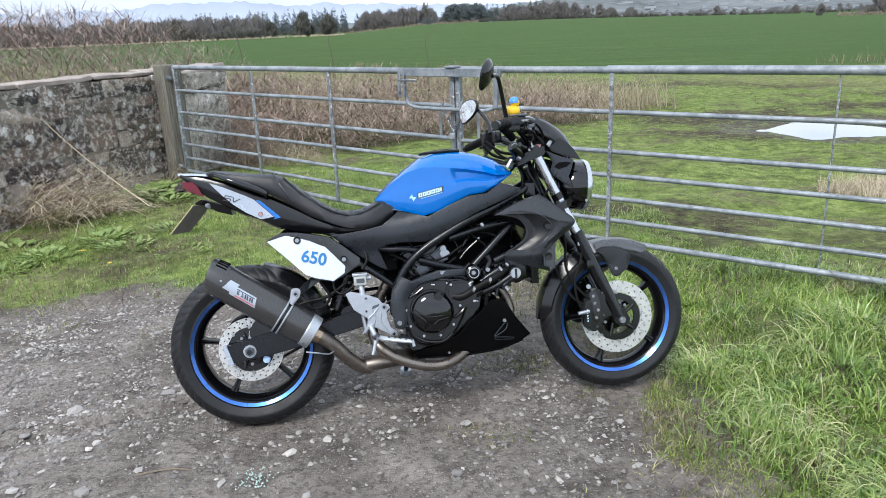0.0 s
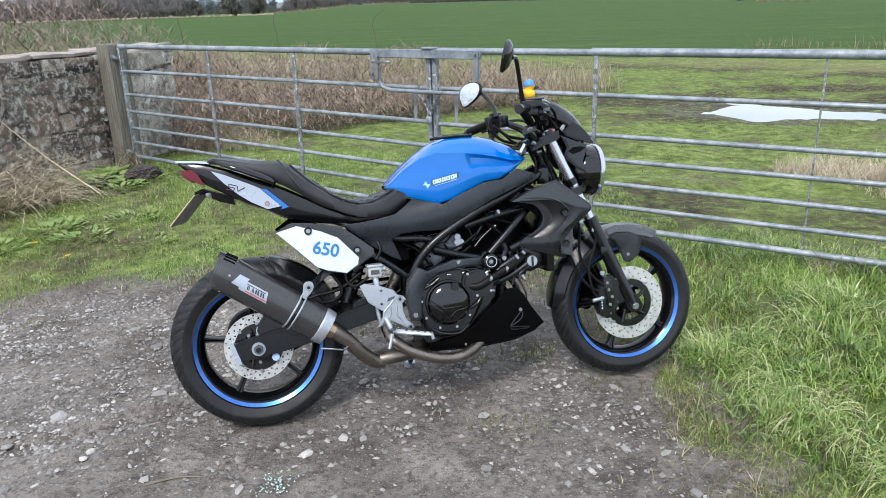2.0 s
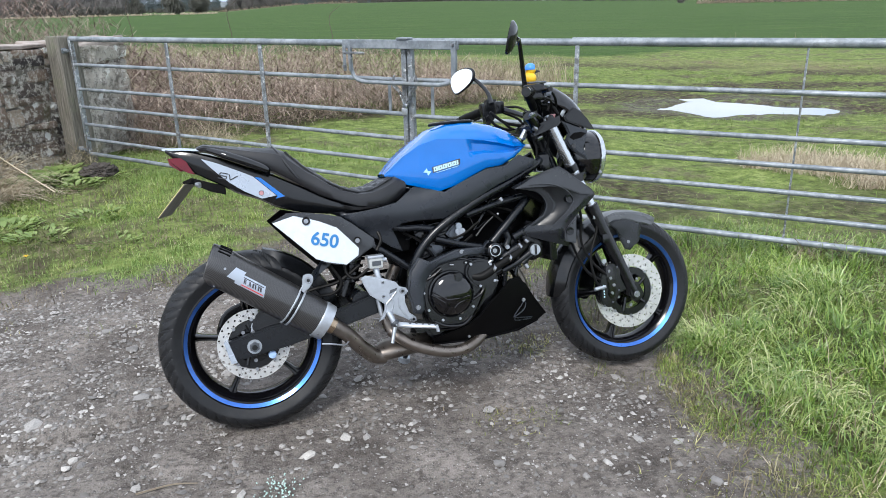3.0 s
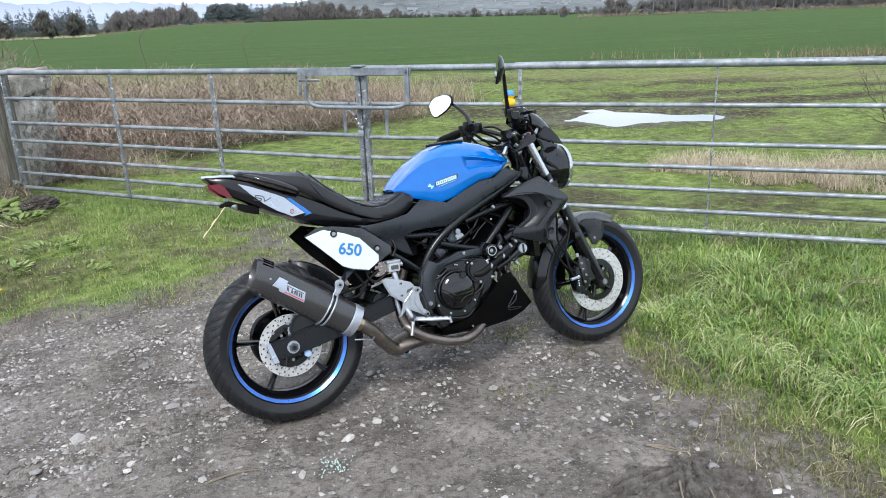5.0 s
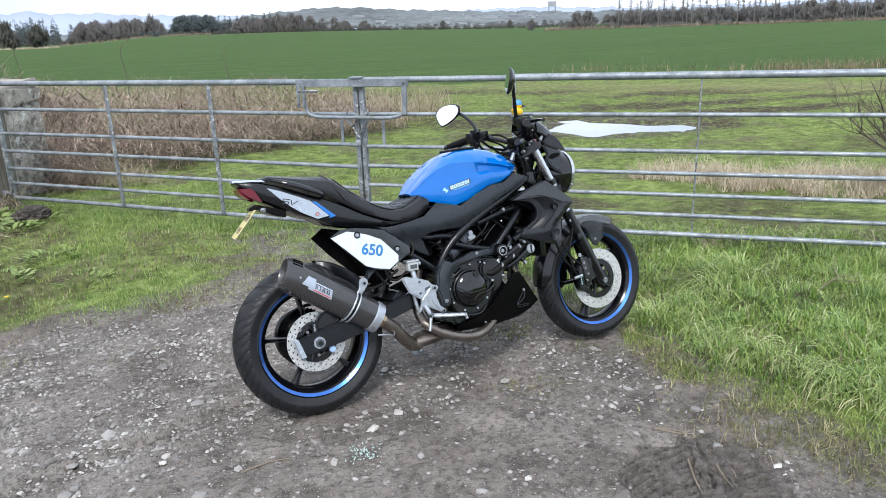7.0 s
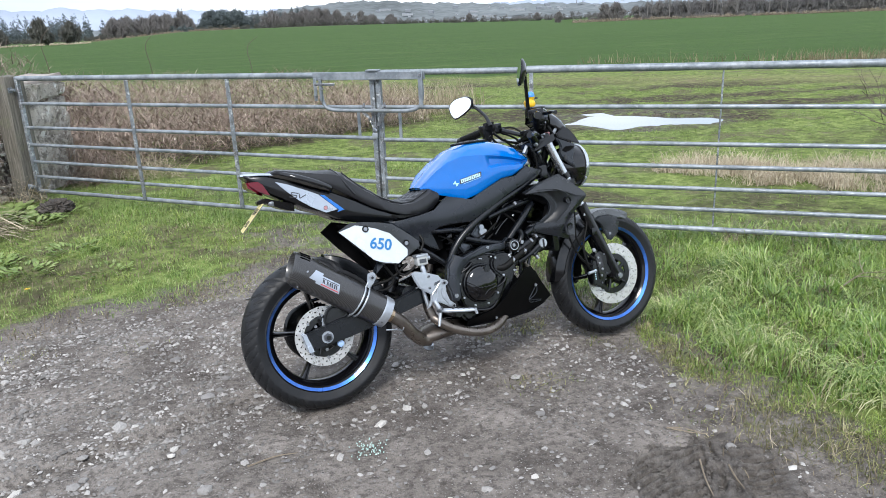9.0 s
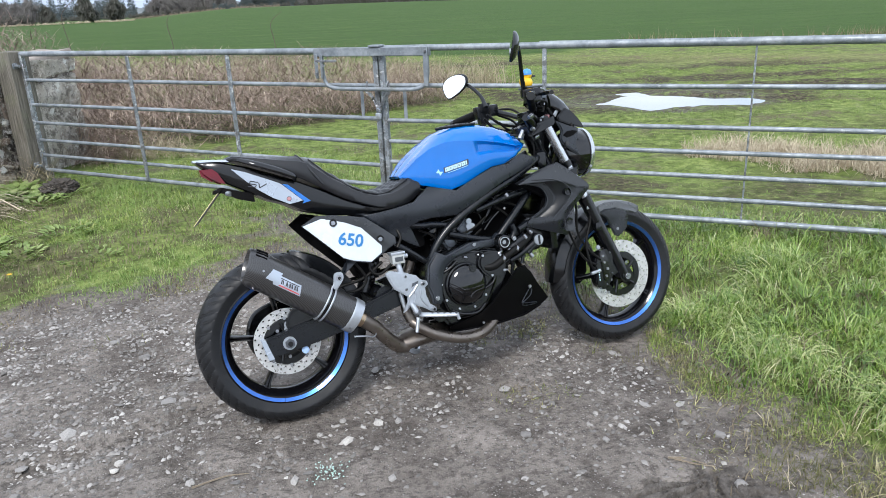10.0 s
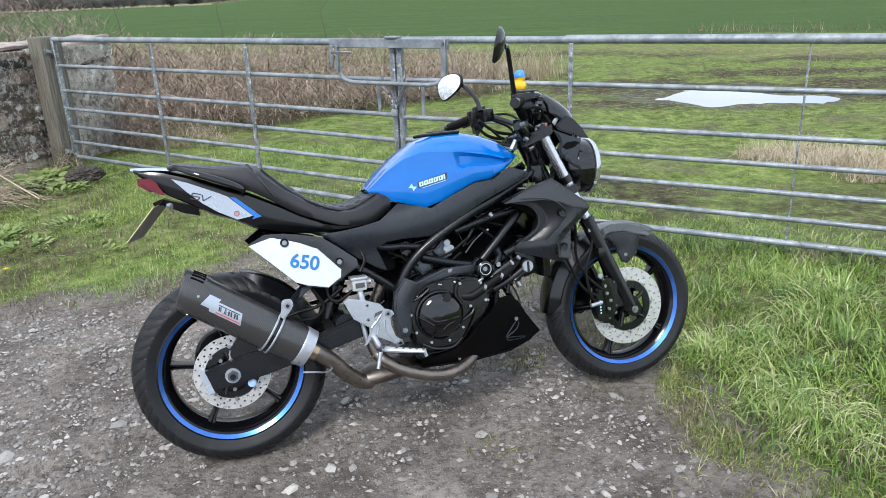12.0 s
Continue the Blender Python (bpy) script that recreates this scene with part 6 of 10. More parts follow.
part("bolt_socket", bm_rod((0.443, -0.1915, 0.478), (0.443, -0.1925, 0.478), 0.003, n=6), M_BLACK, hang)
bolt((0.441, -0.185, 0.430), 0.006, hang, M_BOLT, deep=0.006)
part("bolt_socket", bm_rod((0.441, -0.1915, 0.430), (0.441, -0.1925, 0.430), 0.003, n=6), M_BLACK, hang)
bolt((0.508, -0.185, 0.440), 0.0105, hang, M_BOLT, deep=0.006)
part("bolt_socket", bm_rod((0.508, -0.1915, 0.440), (0.508, -0.1925, 0.440), 0.00525, n=6), M_BLACK, hang)
bolt((0.538, -0.185, 0.337), 0.0105, hang, M_BOLT, deep=0.006)
part("bolt_socket", bm_rod((0.538, -0.1915, 0.337), (0.538, -0.1925, 0.337), 0.00525, n=6), M_BLACK, hang)
part("hanger_strut", bm_tube([(0.452, -0.19, 0.375), (0.463, -0.2, 0.345), (0.47, -0.2, 0.325)], (0.010, 0.010, 0.008), n=10), M_ALU, hang)
part("peg_spring", bm_rod((0.462, -0.192, 0.338), (0.475, -0.205, 0.333), 0.014, n=12, bevel=0.002), M_DULL, hang)
peg = part("footpeg", bm_tube([(0.478, -0.19, 0.330), (0.50, -0.215, 0.327), (0.60, -0.262, 0.316)], (0.0095, 0.0105, 0.0085), n=8, flat=0.6), M_ALU, hang, "silver footpeg")
for k in range(5):
    q0 = V((0.515, -0.222, 0.3255)).lerp(V((0.595, -0.259, 0.3165)), k / 4)
    part("peg_rib", bm_rod(q0 + V((0, 0, 0.004)), q0 + V((0.003, -0.002, 0.0085)), 0.004, n=6), M_DULL, peg)
part("peg_tip", bm_rod((0.598, -0.262, 0.322), (0.603, -0.264, 0.298), 0.006, n=8), M_ALU, peg)
part("brake_pedal", bm_tube([(0.472, -0.195, 0.335), (0.462, -0.20, 0.30), (0.452, -0.205, 0.268)], (0.009, 0.007, 0.006), n=8), M_ALU, hang, "silver brake pedal arm")
mc = part("brake_reservoir", bm_box(0.404, -0.185, 0.528, 0.452, -0.145, 0.568, 0.006), M_RESERV, bike, "translucent rear brake fluid reservoir")
part("reservoir_cap", bm_box(0.400, -0.188, 0.563, 0.456, -0.142, 0.573, 0.003), M_ALU, mc)
part("fluid_mark", bm_box(0.414, -0.1868, 0.538, 0.444, -0.1848, 0.554), M_DULL, mc)
part("union", bm_rod((0.445, -0.165, 0.552), (0.468, -0.165, 0.552), 0.009, n=10), M_ALU, mc)
part("master_cylinder", bm_tube([(0.428, -0.165, 0.53), (0.432, -0.17, 0.50), (0.438, -0.17, 0.46)], 0.011, n=10), M_ALU, bike)
part("push_rod", bm_tube([(0.425, -0.15, 0.43), (0.432, -0.15, 0.385), (0.437, -0.155, 0.345)], (0.007, 0.009, 0.007), n=10), M_ALU, bike)
for p in ([(0.41, -0.155, 0.53), (0.36, -0.15, 0.50), (0.33, -0.14, 0.52), (0.33, -0.13, 0.58)], [(0.44, -0.15, 0.585), (0.46, -0.14, 0.62), (0.45, -0.12, 0.66)], [(0.28, -0.13, 0.55), (0.31, -0.135, 0.49), (0.28, -0.13, 0.455), (0.22, -0.12, 0.45)]):
    part("hose", bm_tube(p, 0.0055, n=8), M_HOSE, bike)

# belly pan
BELLY = [(0.61, 0.248), (0.665, 0.262), (0.738, 0.282), (0.79, 0.31), (0.832, 0.352), (0.865, 0.375), (0.917, 0.422), (0.965, 0.424), (0.978, 0.403), (0.99, 0.395), (1.024, 0.338), (1.083, 0.262), (1.05, 0.240), (0.96, 0.222), (0.871, 0.216), (0.733, 0.212), (0.617, 0.226)]
pan = part("belly_pan", bm_plate(BELLY, -0.165, -0.155, 0.004, bulge=lambda x, z: 0.075 * max(0, (x - 0.83) / 0.25) ** 1.5 + 0.05 * max(0, (0.27 - z) / 0.06)), M_PAN, bike, "black belly pan with a moulded vent")
part("belly_pan", mirror_y(bm_plate(BELLY, -0.165, -0.155, 0.004, bulge=lambda x, z: 0.075 * max(0, (x - 0.83) / 0.25) ** 1.5 + 0.05 * max(0, (0.27 - z) / 0.06))), M_PAN, bike, "black belly pan with a moulded vent")
part("pan_floor", loft([[V((x, -w, z)), V((x, w, z)), V((x, w, z - 0.006)), V((x, -w, z - 0.006))] for x, w, z in ((0.62, 0.12, 0.222), (0.8, 0.125, 0.214), (0.95, 0.11, 0.222), (1.05, 0.07, 0.24), (1.08, 0.04, 0.262))]), M_MATT, bike)
py = lambda x, z: -0.1665 + 0.075 * max(0, (x - 0.83) / 0.25) ** 1.5 + 0.05 * max(0, (0.27 - z) / 0.06)
for tri in ([(0.976, 0.332), (0.981, 0.32), (0.97, 0.299), (0.93, 0.281), (0.928, 0.287)], [(0.927, 0.277), (1.005, 0.262), (0.997, 0.257), (0.934, 0.265)]):
    part("pan_vent", bm_tube([(x, py(x, z), z) for x, z in (*tri, tri[0])], 0.0022, n=6, curve=4), M_GREY, bike, "moulded vent lip on the belly pan")
bolt((0.968, -0.142, 0.338), 0.0072, bike)
bolt((0.742, -0.158, 0.238), 0.005, bike)

# fuel tank
TX = [0.512, 0.535, 0.574, 0.63, 0.69, 0.749, 0.80, 0.864, 0.921, 0.978, 1.02, 1.05]
TT = [0.842, 0.866, 0.902, 0.946, 0.985, 1.003, 1.006, 1.001, 0.988, 0.966, 0.940, 0.912]
TL = [0.833, 0.822, 0.800, 0.783, 0.765, 0.781, 0.805, 0.831, 0.836, 0.860, 0.885, 0.900]
TW = [0.062, 0.085, 0.107, 0.126, 0.139, 0.148, 0.152, 0.154, 0.154, 0.150, 0.118, 0.078]
TC = [0.838, 0.860, 0.896, 0.930, 0.946, 0.943, 0.937, 0.927, 0.914, 0.897, 0.897, 0.904]


def tank_ring(x):
    t, l, w, c = (float(np.interp(x, TX, q)) for q in (TT, TL, TW, TC))
    c = min(max(c, l + 0.004), t - 0.004)
    scoop = 0.015 * float(sstep(0.79, 0.83, x)) * float(sstep(1.04, 0.99, x))
    pts = [(0, t), (w * 0.24, t - 0.001), (w * 0.46, t - 0.005), (w * 0.66, t - 0.25 * (t - c)), (w * 0.82, t - 0.58 * (t - c)), (w * 0.925, c + 0.16 * (t - c)), (w * 0.97, c + 0.02 * (t - c)), (w * 0.966 - scoop * 0.8, c - 0.10 * (c - l)), (w * 0.97 - scoop, c - 0.34 * (c - l)), (w * 0.992, c - 0.44 * (c - l)), (w, c - 0.62 * (c - l)), (w * 0.985, l + 0.12 * (c - l)), (w * 0.94, l), (w * 0.6, l + 0.008), (0, l + 0.010)]
    return half_section(x, pts)


xs = np.unique(np.concatenate([TX, np.linspace(0.512, 1.05, 46)]))
tank_bm = loft([tank_ring(float(x)) for x in xs])
tank = part("fuel_tank", tank_bm, M_BLUE, bike, "glossy blue fuel tank")
tank.data.set_sharp_from_angle(angle=radians(34))


def tank_y(x, z):
    """The tank's side at x, z (as y < 0)."""
    t, l, w, c = (float(np.interp(x, TX, q)) for q in (TT, TL, TW, TC))
    zs = [l, l + 0.12 * (c - l), c - 0.62 * (c - l), c - 0.42 * (c - l), c - 0.18 * (c - l), c, c + 0.14 * (t - c), t]
    ys = [0.94, 0.985, 1.0, 0.99, 0.965, 0.955, 0.92, 0.5]
    return -w * float(np.interp(z, zs, ys))


part("filler_cap", bm_rod((0.80, 0, 0.998), (0.80, 0, 1.014), 0.055, 0.052, n=32, bevel=0.004), M_BLACK, tank, "black fuel filler cap")
part("cap_rim", bm_tube([(0.70, -0.03, 1.001), (0.72, -0.055, 1.003), (0.78, -0.075, 1.004), (0.85, -0.065, 1.004)], 0.006, n=8), M_BLACK, tank)


def decal(outline, mat, name, parent, yfun, lift=0.0012, label=""):
    bm = bmesh.new()
    f = bm.faces.new([bm.verts.new((x, 0, z)) for x, z in outline])
    bmesh.ops.triangulate(bm, faces=[f])
    bmesh.ops.subdivide_edges(bm, edges=bm.edges[:], cuts=2, use_grid_fill=True)
    for v in bm.verts:
        v.co.y = yfun(v.co.x, v.co.z) - lift
    bmesh.ops.recalc_face_normals(bm, faces=bm.faces)
    for f in bm.faces:
        if f.normal.y > 0:
            f.normal_flip()
    return part(name, bm, mat, parent, label, smooth=False)


# tank badge: pale slanted blocks with a thin dark edge
a0, a1 = V((0.650, 0, 0.836)), V((0.772, 0, 0.861))
dx, dz = (a1 - a0).normalized(), V((-(a1 - a0).normalized().z, 0, (a1 - a0).normalized().x))
P2 = lambda s, h: ((a0 + dx * s + dz * h).x, (a0 + dx * s + dz * h).z)
badge = decal([P2(0.018, -0.0085), P2(0.118, -0.0075), P2(0.124, 0.0125), P2(0.021, 0.0115)], M_DARKTXT, "tank_badge", tank, tank_y, label="dark-edged badge of pale lettering blocks")
for tri in ([P2(-0.013, 0.002), P2(0.004, -0.004), P2(0.002, 0.013)], [P2(0.015, -0.002), P2(-0.002, 0.004), P2(0.0, -0.013)]):
    decal(tri, M_PALEBLUE, "badge_mark", tank, tank_y, 0.002)
s = 0.0225
for w in (0.0145, 0.0155, 0.0145, 0.0155, 0.0155, 0.006):
    decal([P2(s, -0.0055), P2(s + w, -0.0055), P2(s + w + 0.003, 0.0095), P2(s + 0.003, 0.0095)], M_PALETEXT, "badge_bar", badge, tank_y, 0.0026)
    if w > 0.01:
        decal([P2(s + w * 0.38, -0.001), P2(s + w * 0.62, -0.001), P2(s + w * 0.62 + 0.0012, 0.005), P2(s + w * 0.38 + 0.0012, 0.005)], M_DARKTXT, "badge_bar", badge, tank_y, 0.0034)
    s += w + 0.0017
decal([P2(0.03, -0.0125), P2(0.112, -0.0115), P2(0.112, -0.0098), P2(0.03, -0.0108)], M_PALEBLUE, "badge_bar", badge, tank_y, 0.0026)

# seat
SX = [-0.115, -0.105, -0.085, -0.02, 0.065, 0.138, 0.171, 0.201, 0.232, 0.271, 0.309, 0.349, 0.398, 0.45, 0.50, 0.54, 0.575]
ST = [0.975, 0.988, 0.994, 0.984, 0.971, 0.964, 0.950, 0.923, 0.895, 0.867, 0.836, 0.812, 0.797, 0.800, 0.818, 0.838, 0.825]
SL = [0.968, 0.972, 0.972, 0.950, 0.915, 0.880, 0.860, 0.840, 0.818, 0.793, 0.775, 0.757, 0.739, 0.731, 0.735, 0.750, 0.775]
SW = [0.05, 0.075, 0.092, 0.102, 0.108, 0.112, 0.113, 0.115, 0.118, 0.124, 0.130, 0.134, 0.136, 0.134, 0.128, 0.118, 0.108]


def seat_ring(x):
    t, l, w = (float(np.interp(x, SX, q)) for q in (ST, SL, SW))
    h = t - l
    return half_section(x, [(0, t - 0.004), (w * 0.35, t - 0.002), (w * 0.62, t), (w * 0.82, t - 0.08 * h - 0.004), (w * 0.94, t - 0.25 * h), (w, t - 0.55 * h), (w * 0.985, l + 0.08 * h), (w * 0.95, l), (w * 0.5, l + 0.01), (0, l + 0.012)])


seat = part("seat", loft([seat_ring(float(x)) for x in np.unique(np.concatenate([SX, np.linspace(-0.115, 0.575, 60)]))]), M_SEAT, bike, "black stitched vinyl seat")
seam = [(0.135, -0.06, 0.9665), (0.150, -0.093, 0.945), (0.175, -0.112, 0.90), (0.205, -0.117, 0.855)]
part("seam", bm_tube(seam, 0.0045, n=8), M_SEAT, seat)
part("seam", mirror_y(bm_tube(seam, 0.0045, n=8)), M_SEAT, seat)
part("piping", bm_tube([(0.175, -0.075, 0.948), (0.232, -0.095, 0.889), (0.31, -0.107, 0.829), (0.398, -0.112, 0.791), (0.46, -0.108, 0.796), (0.53, -0.094, 0.828)], 0.0028, n=6), M_SEAT, seat)


def seat_z(x, y):
    """The top of the seat at x, y."""
    t, l, w = (float(np.interp(x, SX, q)) for q in (ST, SL, SW))
    h = t - l
    return float(np.interp(abs(y) / w, (0, 0.35, 0.62, 0.82, 0.94), (t - 0.004, t - 0.002, t, t - 0.08 * h - 0.004, t - 0.25 * h)))


def quilted_pad():
    """Padded diamonds over the rider's seat."""
    bm = bmesh.new()
    grid = []
    for x in np.linspace(0.195, 0.53, 90):
        w = float(np.interp(x, SX, SW)) * 0.86
        row_ = []
        for y in np.linspace(-w, w, 56):
            u, v = x / 0.052 + y / 0.046, x / 0.052 - y / 0.046
            puff = abs(math.sin(math.pi * u) * math.sin(math.pi * v)) ** 0.45
            rim = min(1.0, (w - abs(y)) / 0.012, (x - 0.195) / 0.012 + 0.05, (0.53 - x) / 0.012 + 0.05)
            row_.append(bm.verts.new((x, y, seat_z(x, y) - 0.0012 + 0.0075 * puff * max(0.0, rim))))
        grid.append(row_)
    for a, b in zip(grid, grid[1:]):
        for k in range(len(a) - 1):
            bm.faces.new((a[k], b[k], b[k + 1], a[k + 1]))
    return bm


part("quilted_pad", quilted_pad(), M_SEAT, seat, "diamond-quilted black vinyl top")
# grab rails
sides("grab_rail", lambda: bm_tube([(-0.075, -0.085, 0.978), (-0.02, -0.118, 0.955), (0.05, -0.127, 0.925), (0.105, -0.122, 0.897), (0.112, -0.108, 0.882)], (0.008, 0.012, 0.013, 0.012, 0.009), n=12, flat=0.7), M_BLACKG, bike, "black moulded grab rail")

# tail and side panels
WX, WY = [-0.22, -0.15, -0.05, 0.05, 0.15, 0.25, 0.35, 0.45, 0.55, 0.70, 0.85, 1.0, 1.1], [0.045, 0.07, 0.088, 0.098, 0.104, 0.112, 0.122, 0.134, 0.142, 0.150, 0.150, 0.140, 0.12]
wy = lambda x, z=0: -float(np.interp(x, WX, WY))
TOPX, TOPZ = [-0.205, -0.124, -0.038, 0.049, 0.126, 0.22, 0.30, 0.38, 0.47], [0.984, 0.972, 0.944, 0.905, 0.874, 0.823, 0.785, 0.752, 0.74]
LOWX, LOWZ = [-0.205, -0.16, -0.12, -0.048, 0.011, 0.074, 0.131, 0.21, 0.335, 0.40, 0.47], [0.976, 0.935, 0.90, 0.858, 0.820, 0.796, 0.762, 0.738, 0.719, 0.719, 0.728]
rings = []
for x in np.linspace(-0.205, 0.47, 40):
    x = float(x)
    t, l, w = float(np.interp(x, TOPX, TOPZ)), float(np.interp(x, LOWX, LOWZ)), -wy(x)
    h = max(t - l, 0.006)
    rings.append(half_section(x, [(0, t + 0.004), (w * 0.7, t + 0.003), (w * 0.93, t - 0.05 * h), (w, t - 0.3 * h), (w * 0.99, l + 0.35 * h), (w * 0.9, l + 0.06 * h), (w * 0.7, l), (0, l + 0.002)]))
tail = part("tail_cowl", loft(rings), M_BLACK, bike, "black tail cowl")
TAILW = [(-0.097, 0.947), (-0.052, 0.930), (0.034, 0.889), (0.062, 0.874), (0.130, 0.805), (0.082, 0.799), (0.026, 0.830), (-0.016, 0.862), (-0.056, 0.901)]
part("side_graphic", bm_plate(TAILW, -0.0035, 0.001, 0.0008, bulge=lambda x, z: wy(x)), M_SILVER, tail, "silver-white tail panel")
part("side_graphic", bm_plate([(0.066, 0.873), (0.085, 0.868), (0.157, 0.800), (0.126, 0.7945), (0.1335, 0.803)], -0.0035, 0.001, 0.0008, bulge=lambda x, z: wy(x)), M_BLUE, tail, "blue tail flash")
part("side_graphic", mirror_y(bm_plate(TAILW, -0.0035, 0.001, 0.0008, bulge=lambda x, z: wy(x))), M_SILVER, tail, "silver-white tail panel")
TP = lambda x, z: wy(x) - 0.0035
L2 = lambda u, v: (-0.044 + 0.957 * u + 0.29 * v, 0.897 - 0.29 * u + 0.957 * v)
for u0, v0, u1, v1 in ((0.004, 0.001, 0.030, 0.001), (0.002, -0.008, 0.026, -0.008), (-0.002, -0.017, 0.024, -0.017), (0.004, 0.001, 0.002, -0.008), (0.026, -0.008, 0.024, -0.017), (0.033, 0.001, 0.038, -0.017), (0.038, -0.017, 0.060, 0.001)):
    n_ = V((-(v1 - v0), u1 - u0, 0)).normalized() * 0.0017
    decal([L2(u0 - n_.x, v0 - n_.y), L2(u1 - n_.x, v1 - n_.y), L2(u1 + n_.x, v1 + n_.y), L2(u0 + n_.x, v0 + n_.y)], M_DARKTXT, "letter_bar", tail, TP)
decal([(0.082 + 0.0085 * math.cos(a), 0.818 + 0.0085 * math.sin(a)) for a in (2 * math.pi * k / 16 for k in range(16))], M_DARKTXT, "round_sticker", tail, TP)
decal([(0.082 + 0.007 * math.cos(a), 0.818 + 0.007 * math.sin(a)) for a in (2 * math.pi * k / 16 for k in range(16))], M_STICKER, "round_sticker", tail, TP, 0.002)
part("spine", loft([[V((x, -w, z)), V((x, w, z)), V((x, w * 0.9, z + 0.008)), V((x, -w * 0.9, z + 0.008))] for x, w, z in ((-0.215, 0.035, 0.984), (-0.15, 0.066, 0.979), (-0.10, 0.08, 0.972))]), M_SILVER, tail, "pale grey tail top")
# tail light
LGT = [(-0.196, 0.957), (-0.158, 0.955), (-0.142, 0.941), (-0.121, 0.898), (-0.137, 0.903), (-0.166, 0.920), (-0.190, 0.944)]
def lamp_side(s):
    bm = bm_plate(LGT, -0.006, 0.004, 0.0015, bulge=lambda x, z: wy(x) * (0.94))
    return mirror_y(bm) if s > 0 else bm
part("tail_light", lamp_side(-1), M_REDLENS, bike, "red tail light lens")
part("tail_light", lamp_side(1), M_REDLENS, bike, "red tail light lens")
part("lamp_face", loft([[V((x, -w, z)), V((x, w, z)), V((x + 0.012, w, z)), V((x + 0.012, -w, z))] for x, w, z in ((-0.20, 0.046, 0.957), (-0.196, 0.05, 0.935), (-0.165, 0.055, 0.912))]), M_REDLENS, bike)

# plate holder and plate
part("plate_bracket", loft([[V((x, -w, z)), V((x, w, z)), V((x, w * 0.8, z - h)), V((x, -w * 0.8, z - h))] for x, w, z, h in ((-0.165, 0.02, 0.878, 0.012), (-0.135, 0.05, 0.888, 0.02), (-0.08, 0.06, 0.868, 0.03), (-0.03, 0.06, 0.852, 0.03))]), M_BLACK, bike, "black plate bracket")
part("plate_lamp", bm_rod((-0.118, -0.035, 0.868), (-0.108, -0.05, 0.862), 0.012, 0.010, n=12, bevel=0.002), M_ALU, bike)
pm_ = Matrix.Translation((-0.148, -0.0, 0.866)) @ Matrix.Rotation(radians(-7), 4, "Z") @ Matrix.Rotation(radians(43), 4, "Y")
plate = part("number_plate", bm_box(-0.0008, -0.104, -0.132, 0.0008, 0.104, 0.004), M_YELLOW, bike, "yellow rear number plate with plain dark bars", m=pm_)
part("plate_back", bm_box(0.0009, -0.106, -0.134, 0.0035, 0.106, 0.006, 0.001, 1), M_PLATEBACK, plate, "dusty grey plate backing", m=pm_)
for k in range(4):
    part("plate_bar", bm_box(-0.0024, -0.088 + 0.046 * k, -0.05, -0.0014, -0.076 + 0.046 * k, -0.02), M_DARKTXT, plate, m=pm_)
for k in range(3):
    part("plate_bar", bm_box(-0.0024, -0.07 + 0.05 * k, -0.108, -0.0014, -0.058 + 0.05 * k, -0.08), M_DARKTXT, plate, m=pm_)

# side panel under seat and tank
SIDE = [(0.33, 0.719), (0.395, 0.723), (0.46, 0.730), (0.527, 0.742), (0.592, 0.790), (0.655, 0.775), (0.70, 0.762), (0.775, 0.795), (0.86, 0.828), (0.93, 0.833), (0.99, 0.868), (1.06, 0.845), (1.075, 0.832), (0.98, 0.797), (0.90, 0.768), (0.835, 0.738), (0.775, 0.706), (0.69, 0.668), (0.60, 0.672), (0.541, 0.668), (0.505, 0.652), (0.515, 0.629), (0.537, 0.570), (0.50, 0.588), (0.432, 0.635), (0.375, 0.684)]
def side_panel():
    bm = bm_plate(SIDE, -0.003, 0.006, 0.003, bulge=lambda x, z: wy(x) * (1.0 - 0.12 * max(0, (0.70 - z) / 0.13)))
    return swell(bm, 0.013, [(0.40, 0.705), (0.56, 0.705), (0.70, 0.722), (0.90, 0.802), (1.03, 0.842)], 0.055)
sides("side_panel", side_panel, M_GREY, bike, "satin dark grey side panel")
bolt((0.788, -0.153, 0.757), 0.0085, bike, M_BLACK, deep=0.004)

# number board
NB = [(0.100, 0.719), (0.153, 0.745), (0.207, 0.742), (0.267, 0.730), (0.328, 0.715), (0.373, 0.680), (0.434, 0.628), (0.434, 0.605), (0.376, 0.571), (0.331, 0.548), (0.268, 0.562), (0.231, 0.582), (0.16, 0.655)]
board = part("side_board", swell(bm_plate(NB, -0.162, -0.148, 0.005), 0.004, [(0.21, 0.735), (0.33, 0.70), (0.42, 0.61)], 0.035), M_CAP, bike, "dark grey side board with a white number panel")
NW = [(0.102, 0.7165), (0.171, 0.7335), (0.211, 0.7245), (0.257, 0.708), (0.309, 0.682), (0.378, 0.603), (0.374, 0.578), (0.331, 0.5515), (0.265, 0.568), (0.231, 0.583), (0.160, 0.6575)]
part("white_panel", bm_plate(NW, -0.1655, -0.160, 0.0015), M_WHITE, board, "glossy white number panel")
for x, z in ((0.211, 0.713), (0.375, 0.629)):
    part("bolt_cup", bm_lathe([(0.0135, -0.169), (0.0135, -0.16), (0.008, -0.16), (0.008, -0.168)], 20), M_BLACK, board, m=Matrix.Translation((x, 0, z)))
    bolt((x, -0.163, z), 0.0085, board, deep=0.007)
txt = bpy.data.curves.new("digits", "FONT")
txt.body, txt.size, txt.extrude, txt.align_x, txt.align_y, txt.offset = "650", 0.062, 0.0006, "CENTER", "CENTER", 0.0013
tob = bpy.data.objects.new("digits", txt)
scene.collection.objects.link(tob)
bpy.context.view_layer.update()
